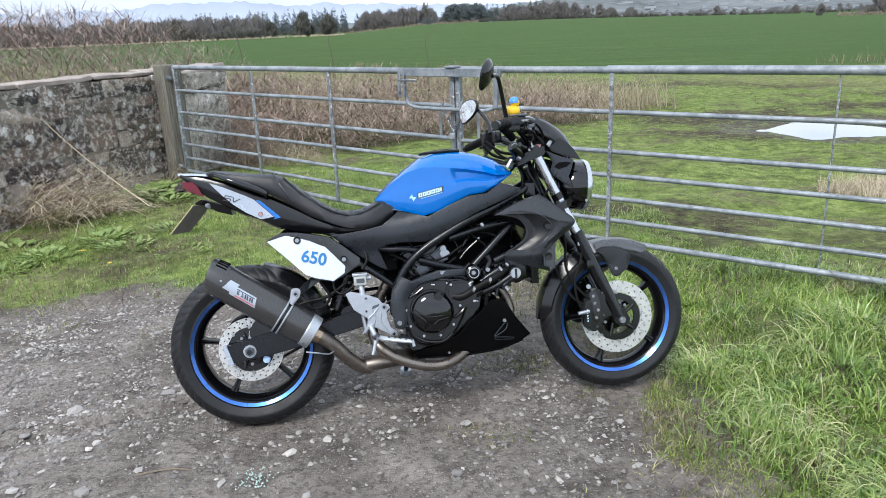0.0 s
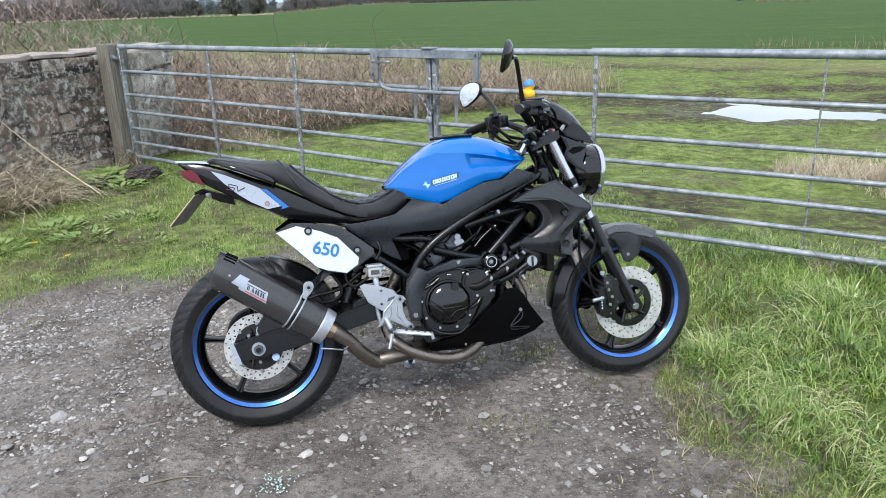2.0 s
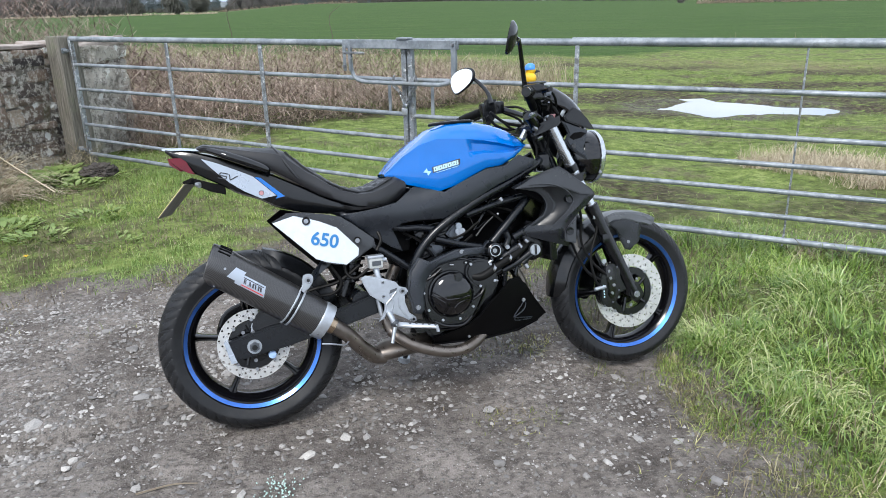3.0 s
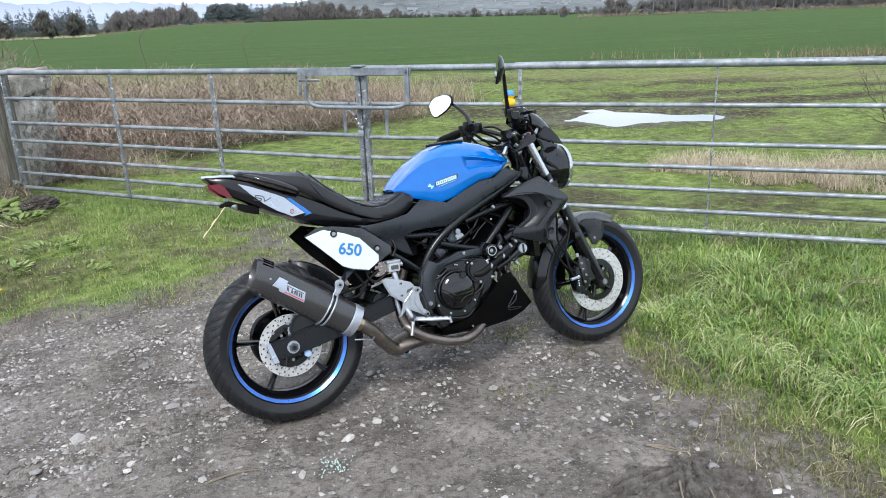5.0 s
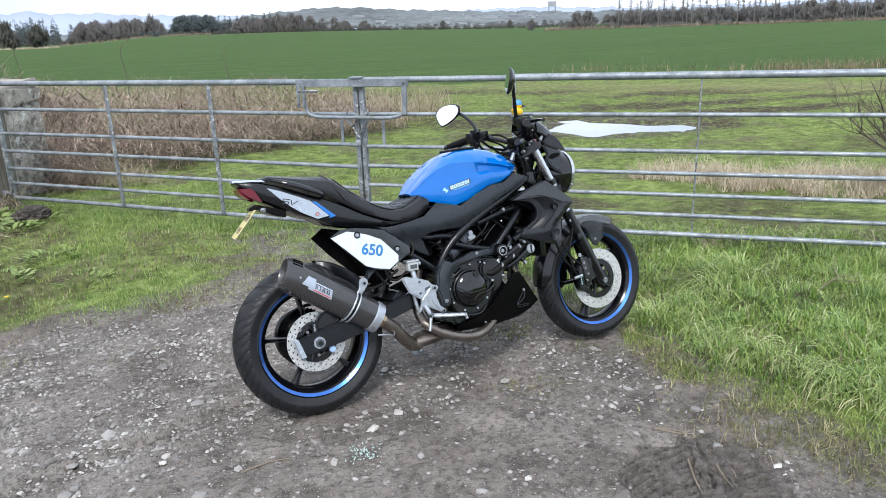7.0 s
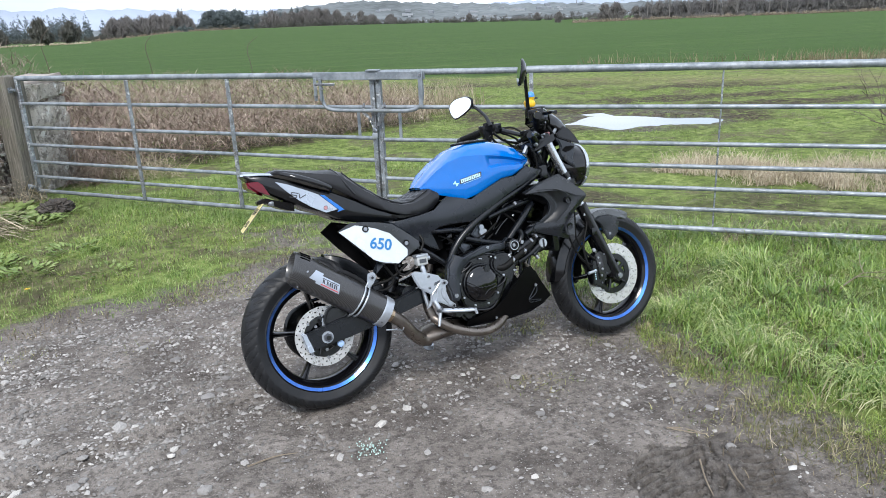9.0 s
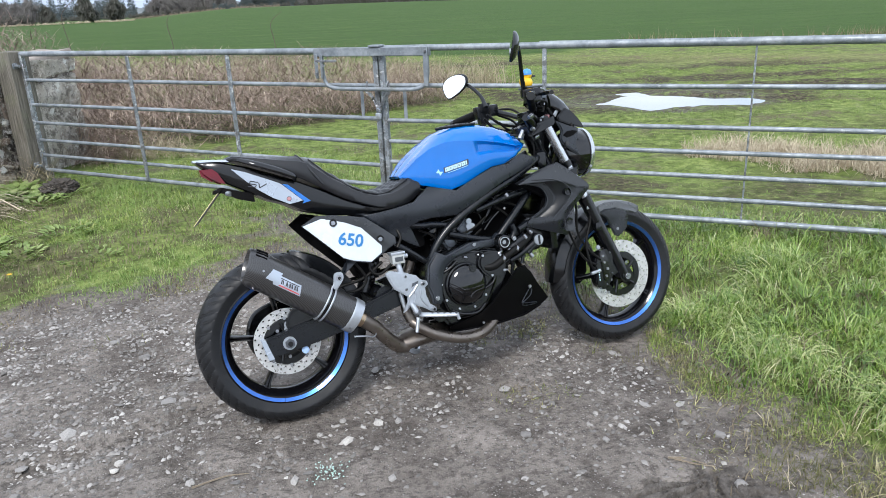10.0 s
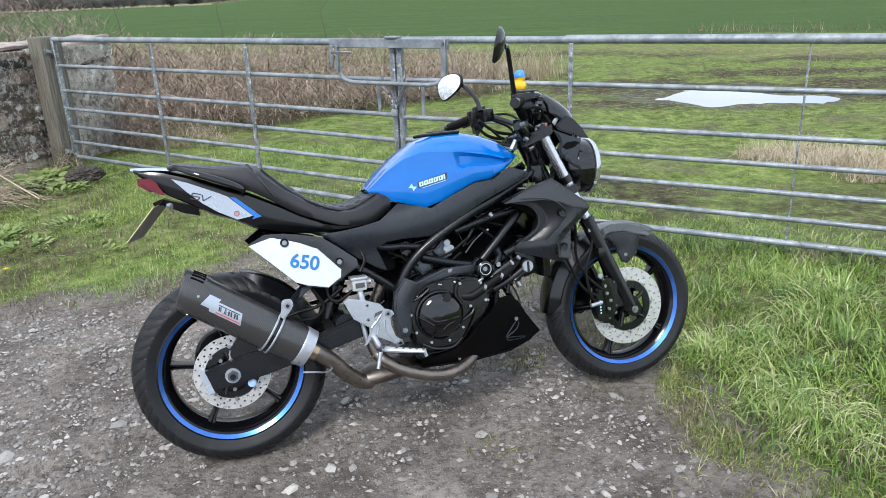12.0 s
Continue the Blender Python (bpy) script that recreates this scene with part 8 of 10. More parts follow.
part("throttle_sleeve", bm_tube([(0.959, -0.330, 1.070), (0.998, -0.270, 1.049), (1.029, -0.220, 1.030)], (0.013, 0.014, 0.015), n=10), M_MATT, bike, "black throttle sleeve")
part("bar_riser", bm_tube([(1.041, -0.140, 1.003), (1.067, -0.120, 0.981), (1.098, -0.090, 0.951)], (0.018, 0.021, 0.022), n=10), M_BLACK, bike, "black handlebar riser")
part("bar_riser", bm_tube([(1.076, -0.120, 1.006), (1.102, -0.100, 0.991), (1.123, -0.070, 0.973)], (0.014, 0.017, 0.02), n=10), M_BLACK, bike)
part("clamp_bolt", bm_rod((1.040, -0.16, 0.999), (1.059, -0.16, 1.008), 0.009, n=8, bevel=0.002), M_BOLT, bike)
part("clamp_bolt", bm_rod((1.063, -0.13, 0.959), (1.077, -0.13, 0.951), 0.009, n=8, bevel=0.002), M_BOLT, bike)
part("clamp_bolt", bm_rod((1.114, -0.11, 0.982), (1.133, -0.11, 0.984), 0.009, n=8, bevel=0.002), M_BOLT, bike)
part("clamp_bolt", bm_rod((1.090, -0.1, 0.919), (1.109, -0.1, 0.926), 0.009, n=8, bevel=0.002), M_BOLT, bike)
part("cable", bm_tube([(1.054, -0.150, 1.062), (1.074, -0.150, 1.086), (1.097, -0.150, 1.091), (1.110, -0.150, 1.073)], 0.006, n=10), M_HOSE, bike)
part("cable", bm_tube([(1.074, -0.100, 1.022), (1.113, -0.100, 1.037), (1.157, -0.100, 1.031), (1.178, -0.100, 1.004)], 0.007, n=10), M_HOSE, bike)
part("cable", bm_tube([(1.087, -0.120, 1.055), (1.117, -0.120, 1.061), (1.138, -0.120, 1.045), (1.129, -0.120, 1.017)], 0.005, n=10), M_HOSE, bike)
part("cable", bm_tube([(1.109, -0.130, 1.096), (1.131, -0.130, 1.088), (1.133, -0.130, 1.059), (1.113, -0.130, 1.046)], 0.006, n=10), M_HOSE, bike)
part("cable", bm_tube([(1.076, -0.090, 1.015), (1.099, -0.090, 1.028), (1.152, -0.090, 1.021), (1.172, -0.090, 0.987)], 0.005, n=10), M_HOSE, bike)
part("cable", bm_tube([(0.982, 0.120, 1.027), (1.019, 0.120, 0.986), (1.074, 0.120, 0.966), (1.122, 0.120, 0.971)], 0.006, n=10), M_HOSE, bike)
part("cable", bm_tube([(0.987, 0.100, 1.041), (1.040, 0.100, 0.999), (1.087, 0.100, 0.984), (1.126, 0.100, 0.977)], 0.006, n=10), M_HOSE, bike)
part("cable", bm_tube([(1.014, 0.050, 1.002), (1.051, 0.050, 0.969), (1.089, 0.050, 0.958)], 0.005, n=10), M_HOSE, bike)
part("master_cylinder", bm_plate([(1.106, 1.085), (1.135, 1.083), (1.131, 1.069), (1.105, 1.068)], -0.16, -0.11, 0.004), M_DULL, bike, "grey front master cylinder body")
part("brake_banjo", bm_plate([(1.114, 1.069), (1.125, 1.074), (1.139, 1.056), (1.139, 1.041), (1.12, 1.053)], -0.13, -0.115, 0.003), M_BOLT, bike)
part("warning_label", bm_plate([(1.148, 1.006), (1.171, 1.004), (1.162, 0.987), (1.146, 0.989)], -0.1, -0.096, 0.0005), M_STICKER, bike, "small faded red label")
part("switch_box", bm_plate([(1.012, 1.096), (1.055, 1.096), (1.047, 1.07), (1.025, 1.054), (1.008, 1.063)], 0.19, 0.235, 0.006), M_BLACK, bike, "black left switch housing")
part("switch_box", bm_plate([(1.005, 1.055), (1.045, 1.045), (1.035, 1.013), (1.005, 0.995), (1.0, 1.024)], 0.19, 0.235, 0.006), M_BLACK, bike)
part("yoke_arm", bm_plate([(1.105, 0.972), (1.162, 0.983), (1.18, 0.975), (1.168, 0.961), (1.122, 0.946), (1.068, 0.928), (1.068, 0.939)], -0.13, -0.08, 0.006), M_BLACK, bike)

part("lever_pivot", bm_tube([(1.068, -0.165, 1.092), (1.09, -0.162, 1.106), (1.118, -0.150, 1.106), (1.14, -0.135, 1.098)], (0.006, 0.0055, 0.0045, 0.004), n=8), M_ALU, bike, "polished brake lever end")
# side stand on the far side
part("side_stand", bm_tube([(0.625, 0.12, 0.27), (0.61, 0.21, 0.16), (0.598, 0.30, 0.072)], (0.015, 0.013, 0.011), n=12), M_BLACK, bike, "black side stand")
part("stand_foot", bm_rod((0.598, 0.298, 0.078), (0.595, 0.306, 0.060), 0.022, 0.026, n=14), M_ALU, bike, "worn silver stand foot")

# small rubber toy on the brake reservoir
toy = thing("toy_duck", "small yellow rubber duck with a blue helmet on the handlebar", "toy", m=BIKE @ Matrix.Translation((1.060, -0.140, 1.120)) @ Matrix.Scale(0.95, 4))
bm = bmesh.new()
bmesh.ops.create_uvsphere(bm, u_segments=20, v_segments=14, radius=0.024)
for v in bm.verts:
    v.co.x *= 1.2
    v.co.z = max(v.co.z * 0.95, -0.016)
    if v.co.x < -0.014:
        v.co.z += 0.5 * (-0.014 - v.co.x)
bmesh.ops.translate(bm, vec=(-0.003, 0, 0.016), verts=bm.verts)
part("body", bm, M_TOYY, toy, "yellow rubber body")
bm = bmesh.new()
bmesh.ops.create_uvsphere(bm, u_segments=20, v_segments=14, radius=0.019)
bmesh.ops.translate(bm, vec=(0.006, 0, 0.046), verts=bm.verts)
hd = part("head", bm, M_TOYY, toy)
bm = bmesh.new()
bmesh.ops.create_uvsphere(bm, u_segments=24, v_segments=16, radius=0.0225)
bmesh.ops.delete(bm, geom=[v for v in bm.verts if v.co.z < -0.008 or (v.co.x > 0.013 and v.co.z < 0.010)], context="VERTS")
bmesh.ops.solidify(bm, geom=bm.faces[:], thickness=0.002)
bmesh.ops.translate(bm, vec=(0.005, 0, 0.050), verts=bm.verts)
part("helmet", bm, M_TOYB, toy, "blue toy helmet")
bm = bm_plate(round_outline([(0.024, 0.044), (0.040, 0.041), (0.038, 0.036), (0.024, 0.036)], 3), -0.010, 0.010, 0.002)
part("beak", bm, M_DARKTXT, hd)

# ---- grass and weeds ----


def blades(name, xy, length, width, mat, lean=0.5, segs=3, droop=0.6, z=None, wind=None, label="", category="grass", wild=False):
    """Many curved blades in one mesh. length, width: arrays or numbers."""
    n = len(xy)
    length, width = np.broadcast_to(length, n), np.broadcast_to(width, n)
    az = rng.uniform(0, 2 * np.pi, n) if wind is None else wind + rng.normal(0, 0.9, n)
    tilt = np.minimum(np.abs(rng.normal(0, lean, n)) + 0.08, 1.5)
    if wild:
        tilt = rng.uniform(0.6, 2.3, n)
    z = height(xy[:, 0], xy[:, 1]) - 0.004 if z is None else z
    base = np.stack([xy[:, 0], xy[:, 1], z], 1)
    dirh = np.stack([np.cos(az), np.sin(az), np.zeros(n)], 1)
    sidev = np.stack([-np.sin(az), np.cos(az), np.zeros(n)], 1)
    turn = rng.uniform(-0.9, 0.9, n)[:, None]
    sidev = sidev * np.cos(turn) + dirh * np.sin(turn)
    verts = np.zeros((n, 2 * segs + 1, 3))
    pos, ang = base.copy(), tilt.copy()
    for k in range(segs + 1):
        w = width * (1 - k / segs) ** 0.6 / 2
        if k < segs:
            verts[:, 2 * k] = pos - sidev * w[:, None]
            verts[:, 2 * k + 1] = pos + sidev * w[:, None]
        else:
            verts[:, 2 * segs] = pos
        stepv = dirh * np.sin(ang)[:, None] + np.array([0, 0, 1]) * np.cos(ang)[:, None]
        pos = pos + stepv * (length / segs)[:, None]
        ang = np.minimum(ang + (0.25 if wild else 1.0) * droop * rng.uniform(0.5, 1.5, n) * (0.4 + tilt), 2.4)
    i0 = (np.arange(n) * (2 * segs + 1))[:, None]
    faces = []
    for k in range(segs - 1):
        a = 2 * k
        faces += [np.concatenate([i0 + a, i0 + a + 1, i0 + a + 3], 1), np.concatenate([i0 + a, i0 + a + 3, i0 + a + 2], 1)]
    a = 2 * (segs - 1)
    faces.append(np.concatenate([i0 + a, i0 + a + 1, i0 + 2 * segs], 1))
    me = raw_mesh(name, verts.reshape(-1, 3), np.concatenate(faces), mat)
    return tagged(new(name, me), label, category, kind="stuff")


def scatter(n, x0, x1, y0, y1, keep):
    """Points in a rectangle, kept where rng < keep(x, y)."""
    p = np.stack([rng.uniform(x0, x1, n), rng.uniform(y0, y1, n)], 1)
    return p[rng.random(n) < keep(p[:, 0], p[:, 1])]


def off_bike(x, y):
    """0 where the tyres stand."""
    near = (np.hypot(x + 0.78, y - 2.66) < 0.16) | (np.hypot(x - 0.64, y - 2.88) < 0.12)
    return np.where(near, 0.0, 1.0)


def wall_side(x, y):
    """Metres out of the wall's face."""
    return (x - WALL_A.x) * WALL_N.x + (y - WALL_A.y) * WALL_N.y


def tufts(name, centres, per, spread, length, width, mat, lean=0.55, segs=4, droop=0.5, label="", category="grass", combed=0.0):
    """Tussocks: blades that fan outwards round each centre."""
    n = len(centres)
    length = np.broadcast_to(length, n)
    c = np.repeat(centres, per, 0)
    off = rng.normal(0, 1, c.shape) * np.repeat(np.broadcast_to(spread, n), per)[:, None]
    az = np.arctan2(off[:, 1], off[:, 0])
    L = np.repeat(length, per) * rng.uniform(0.45, 1.2, len(c))
    if combed:
        # every tuft lies over one way, by a lay that drifts from place to place
        lay = 3.0 * waves(centres[:, 0], centres[:, 1], 2.6, 33) + rng.normal(0, 0.6, n)
        az = np.where(rng.random(len(c)) < combed, np.repeat(lay, per), az)
    return blades(name, c + off, L, width * rng.uniform(0.6, 1.35, len(c)), mat, lean=lean, segs=segs, droop=droop, wind=az, label=label, category=category)


# tall tufty grass on the verge beside the track; its thick edge stands back from the gravel
def thick(x, y):
    return np.minimum(verge_distance(x, y), np.where(y < 2.9, x - np.interp(y, (1.2, 1.5, 1.68, 1.81, 1.95, 2.15, 2.3, 2.58, 2.77), (0.9, 0.84, 0.96, 0.95, 0.89, 0.84, 0.75, 0.76, 0.79)), 9.0))


def tall(x, y):
    d = thick(x, y)
    return sstep(-0.04, 0.22, d + 0.14 * waves(x, y, 6, 22) + 0.13 * waves(x, y, 21, 25)) * sstep(0.3, 0.55, x) * sstep(1.1, 0.2, beyond(x, y)) * off_bike(x, y)


c = scatter(6200, 0.3, 3.4, -0.6, 4.9, lambda x, y: tall(x, y) * np.clip(0.5 + 0.8 * waves(x, y, 4.5, 21), 0.04, 1))
deep = sstep(-0.05, 0.45, thick(c[:, 0], c[:, 1]))
big = sstep(0.1, 0.8, waves(c[:, 0], c[:, 1], 3.0, 23))
tufts("verge_grass", c, 23, 0.024 + 0.014 * big, 0.034 + 0.045 * deep + 0.06 * big * deep + 0.06 * sstep(0.5, 0.1, np.abs(beyond(c[:, 0], c[:, 1]))), 0.0046, M_GRASS, lean=0.85, segs=3, droop=1.0, combed=0.6, label="long tufty green grass on the verge beside the track")
# rounded mounds of longer grass, each combed outwards from its middle
c = scatter(470, 0.6, 3.4, -0.2, 4.6, lambda x, y: sstep(0.06, 0.4, thick(x, y)) * tall(x, y) * (0.45 + 0.55 * sstep(3.4, 2.0, y)))
per = 170
cc_ = np.repeat(c, per, 0)
wide = np.repeat(rng.uniform(0.055, 0.115, len(c)), per)
off = rng.normal(0, 1, cc_.shape) * wide[:, None]
rad = np.hypot(off[:, 0], off[:, 1]) / wide
p = cc_ + off
z = height(p[:, 0], p[:, 1]) + 0.07 * np.exp(-rad ** 2 * 0.7) * np.repeat(rng.uniform(0.4, 1.2, len(c)), per)
size = np.repeat(rng.uniform(0.07, 0.165, len(c)), per) * rng.uniform(0.5, 1.2, len(p))
blades("grass_mounds", p, size, 0.0052 * rng.uniform(0.6, 1.4, len(p)), M_GRASSB, lean=0.8, segs=3, droop=0.95, z=z, wind=np.arctan2(off[:, 1], off[:, 0]), label="rounded mounds of glossy long grass on the verge")
# big tussocks whose long pale blades arch over and hang towards the track
c = scatter(900, 0.9, 2.6, 0.8, 3.2, lambda x, y: sstep(0.20, 0.42, thick(x, y)) * sstep(0.0, 0.7, waves(x, y, 3.4, 34) + 1.1 * sstep(0.55, 0.1, np.hypot(x - 1.25, y - 1.9))) * (0.14 + 0.3 * sstep(0.5, 0.2, np.hypot(x - 1.25, y - 1.9))))
per = 80
cc_ = np.repeat(c, per, 0)
lay = np.repeat(3.3 + 0.9 * waves(c[:, 0], c[:, 1], 2.2, 35), per) + 0.35
p = cc_ + rng.normal(0, 0.05, cc_.shape)
size = np.repeat(rng.uniform(0.17, 0.31, len(c)), per) * rng.uniform(0.5, 1.15, len(p))
blades("arching_grass", p, size, 0.0058 * rng.uniform(0.6, 1.3, len(p)), M_ARCH, lean=0.55, segs=6, droop=0.75, wind=lay, label="long pale grass arching over in big tussocks on the verge")
# low blades in the gaps, their colour darkened to read as root shade
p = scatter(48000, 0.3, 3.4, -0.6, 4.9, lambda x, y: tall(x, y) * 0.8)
blades("verge_undergrowth", p, 0.06 * rng.uniform(0.4, 1.5, len(p)), 0.0042, M_UNDER, lean=1.0, segs=2, label="low grass between the verge tussocks, coloured dark like their shade")
p = scatter(9000, 0.3, 3.4, -0.4, 4.7, lambda x, y: tall(x, y) * sstep(0.4, -0.4, waves(x, y, 4.5, 21)))
blades("verge_thatch", p, 0.12 * rng.uniform(0.4, 1.5, len(p)), 0.005, M_THATCH, lean=1.2, segs=3, z=height(p[:, 0], p[:, 1]) + 0.03 * rng.random(len(p)), label="brown withered thatch between the tussocks", category="dead grass")
c = scatter(130, 0.6, 3.3, -0.3, 4.6, lambda x, y: tall(x, y) * sstep(0.0, 0.6, waves(x, y, 2.2, 24)))
tufts("dead_verge_grass", c, 12, 0.03, 0.08 + 0.08 * rng.random(len(c)), 0.005, M_STRAW, lean=1.0, segs=4, droop=0.45, label="withered straw-coloured blades among the verge grass", category="dead grass")


# trodden edge of the verge: flattened brown thatch and sparse short blades running out onto the gravel
def edge_keep(x, y):
    out, inn = verge_distance(x, y) + 0.08 * waves(x, y, 6, 26) + 0.05 * waves(x, y, 17, 27), thick(x, y)
    return sstep(-0.16, 0.08, out) * sstep(0.14, -0.02, inn) * sstep(0.1, 0.4, x) * np.clip(0.5 + 0.7 * waves(x, y, 8, 29), 0.04, 1) * off_bike(x, y) * (1 - 0.9 * soft_mud(x, y))


p = scatter(52000, 0.0, 1.6, 0.6, 3.7, edge_keep)
blades("edge_thatch", p, 0.055 * rng.uniform(0.35, 1.5, len(p)), 0.0030, M_TRODDEN, lean=1.4, segs=2, z=height(p[:, 0], p[:, 1]) + 0.012 * rng.random(len(p)), label="flattened brown thatch along the edge of the gravel", category="dead grass")
p = scatter(3000, 0.0, 1.6, 0.6, 3.7, edge_keep)
blades("edge_straw", p, 0.08 * rng.uniform(0.3, 1.5, len(p)), 0.0032, M_STRAW, lean=1.3, segs=3, z=height(p[:, 0], p[:, 1]) + 0.012 * rng.random(len(p)), label="thin straw blades trodden along the edge of the gravel", category="dead grass")
p = scatter(38000, 0.0, 1.6, 0.6, 3.7, lambda x, y: edge_keep(x, y) * np.maximum(sstep(-0.1, 0.6, waves(x, y, 9, 28)), sstep(-0.2, -0.04, thick(x, y))))
blades("edge_grass", p, 0.04 * rng.uniform(0.35, 1.4, len(p)), 0.0032, M_STARS, lean=1.6, segs=3, label="sparse short blades of grass on the trodden edge")
# short fresh tufts where the thick grass thins out
c = scatter(2600, 0.45, 1.3, 0.8, 3.0, lambda x, y: sstep(-0.16, -0.02, thick(x, y)) * sstep(0.2, 0.05, thick(x, y)) * sstep(-0.05, 0.05, verge_distance(x, y)) * np.clip(0.4 + 0.8 * waves(x, y, 15, 46), 0.03, 1) * off_bike(x, y))
tufts("short_edge_tufts", c, 18, 0.016, 0.028 + 0.03 * rng.random(len(c)), 0.0034, M_TURF, lean=1.0, segs=3, droop=0.7, label="short green tufts thinning out towards the bare border")
# small tufts trodden flat, like stars, on the bare border
c = np.concatenate([np.array(((0.64, 1.85), (0.87, 1.76), (0.73, 1.61), (0.83, 1.46), (0.60, 2.22), (0.68, 2.36))), scatter(170, 0.45, 1.1, 1.1, 3.0, lambda x, y: edge_keep(x, y) * 0.8)])
tufts("trodden_tufts", c, 34, 0.016 + 0.012 * rng.random(len(c)), 0.05 + 0.05 * rng.random(len(c)), 0.0034, M_STARS, lean=1.7, segs=4, droop=0.35, label="small flattened tufts of yellowing grass on the bare border")


p = scatter(26000, 1.0, 9.0, -9.0, 4.5, lambda x, y: sstep(0.2, 0.6, verge_distance(x, y)) * ((x > 3.3) | (y < -0.5)) * sstep(0.3, -0.2, beyond(x, y)))
blades("verge_grass_far", p, 0.16 * rng.uniform(0.5, 1.4, len(p)), 0.012, M_GRASS, lean=0.7, segs=2, label="rough grass carrying on along the verge")


# shorter turf on the far side of the track and under the gates
def turf_keep(x, y):
    d = verge_distance(x, y)
    worn_path = 1 - 0.6 * sstep(0.8, 0.2, np.abs(x + 0.45 + 0.25 * (y - 4.5))) * sstep(6.4, 5.2, y)
    patch = np.clip(0.5 + 0.75 * waves(x, y, 3.2, 31), 0.04, 1)
    return sstep(-0.12, 0.35, d) * patch * worn_path * sstep(1.0, 0.4, x - 0.4 * (y - 3)) * off_bike(x, y) * (wall_side(x, y) > 0.02)


p = scatter(230000, -4.6, 1.6, 2.9, 8.6, turf_keep)
near_gate = sstep(0.45, 0.05, np.abs(beyond(p[:, 0], p[:, 1])))
size = (0.018 + 0.024 * rng.random(len(p)) + 0.04 * near_gate + 0.02 * sstep(0.2, 0.9, waves(p[:, 0], p[:, 1], 3.2, 31))) * rng.uniform(0.7, 1.3, len(p))
blades("turf", p, size, 0.0046 * rng.uniform(0.6, 1.4, len(p)), M_SOD, lean=1.2, segs=2, label="short green turf with worn patches between track and gates")
c = scatter(1500, -4.4, 1.0, 3.4, 8.4, lambda x, y: turf_keep(x, y) * sstep(0.3, 1.2, verge_distance(x, y)))
tufts("turf_tussocks", c, 30, 0.03, 0.035 + 0.05 * rng.random(len(c)), 0.0046, M_TURF, lean=0.9, segs=3, label="brighter tussocks of grass in the turf")


p = scatter(55000, -4.4, 1.0, 3.4, 8.4, lambda x, y: sstep(-0.05, 0.3, verge_distance(x, y)) * sstep(0.3, -0.4, waves(x, y, 3.2, 31)) * (wall_side(x, y) > 0.02) * sstep(0.3, -0.1, beyond(x, y)))
blades("turf_thatch", p, 0.05 * rng.uniform(0.4, 1.5, len(p)), 0.0048, M_THATCH, lean=1.3, segs=2, label="brown withered grass in the worn turf", category="dead grass")


# pasture beyond the gates
def pasture_keep(x, y):
    g = beyond(x, y)
    return sstep(0.0, 0.5, g) * np.clip(0.6 + 0.7 * waves(x, y, 1.6, 41), 0.1, 1) * (1 - 0.97 * mud_mask(x, y)) * sstep(24, 8, g) * (np.hypot((x - 5.85) / 1.45, (y - 11.5) / 1.25) > 1)


p = scatter(160000, -4, 14, 2, 22, pasture_keep)
far = np.hypot(p[:, 0], p[:, 1])
blades("pasture_grass", p, (0.016 + 0.026 * rng.random(len(p))) * (0.8 + 0.03 * far), 0.0045 * (0.6 + 0.09 * far), M_PASTURE, lean=0.75, segs=2, label="short tussocky pasture grass beyond the gates")
c = scatter(2600, -3, 13, 2.5, 20, lambda x, y: pasture_keep(x, y) * sstep(-0.1, 0.7, waves(x, y, 1.3, 43)))
fc_ = np.hypot(c[:, 0], c[:, 1])
c = c[rng.random(len(c)) > 0.9 * mud_mask(c[:, 0], c[:, 1])]
fc_ = np.hypot(c[:, 0], c[:, 1])
tufts("pasture_tussocks", c, 24, 0.06 + 0.006 * fc_, 0.04 + 0.003 * fc_, 0.008, M_PASTURE, lean=0.9, segs=2, label="brighter grass tussocks in the pasture beyond the gates")

# lush bright grass under and behind the right-hand gate
c = scatter(900, 0.9, 4.2, 2.2, 5.6, lambda x, y: sstep(-0.55, -0.1, beyond(x, y)) * sstep(1.0, 0.35, beyond(x, y)) * sstep(0.9, 1.6, x) * np.clip(0.55 + 0.7 * waves(x, y, 3.0, 45), 0.05, 1))
tufts("gate_grass", c, 26, 0.035, 0.06 + 0.08 * rng.random(len(c)), 0.0056, M_LUSH, lean=0.7, segs=3, droop=0.8, combed=0.4, label="lush bright green grass under the right-hand gate")

# sparse weeds creeping onto the gravel
p = scatter(46000, -3.2, 1.0, 1.0, 4.9, lambda x, y: sstep(-0.7, 0.05, verge_distance(x, y)) * sstep(0.35, 0.9, waves(x, y, 5.5, 51)) * off_bike(x, y) * (1 - soft_mud(x, y)))
blades("sparse_grass", p, 0.03 * rng.uniform(0.5, 1.6, len(p)), 0.004, M_STARS, lean=1.2, segs=2, label="sparse yellowish grass creeping over the gravel edge")
p = scatter(30000, -2.6, 1.3, 0.6, 4.6, lambda x, y: sstep(-0.28, -0.02, verge_distance(x, y)) * sstep(0.3, 0.0, verge_distance(x, y)) * sstep(-0.3, 0.5, waves(x, y, 4.0, 52)) * off_bike(x, y))
blades("trodden_thatch", p, 0.05 * rng.uniform(0.4, 1.5, len(p)), 0.0042, M_THATCH, lean=1.5, segs=3, label="trodden brown dead grass lying on the earth", category="dead grass")


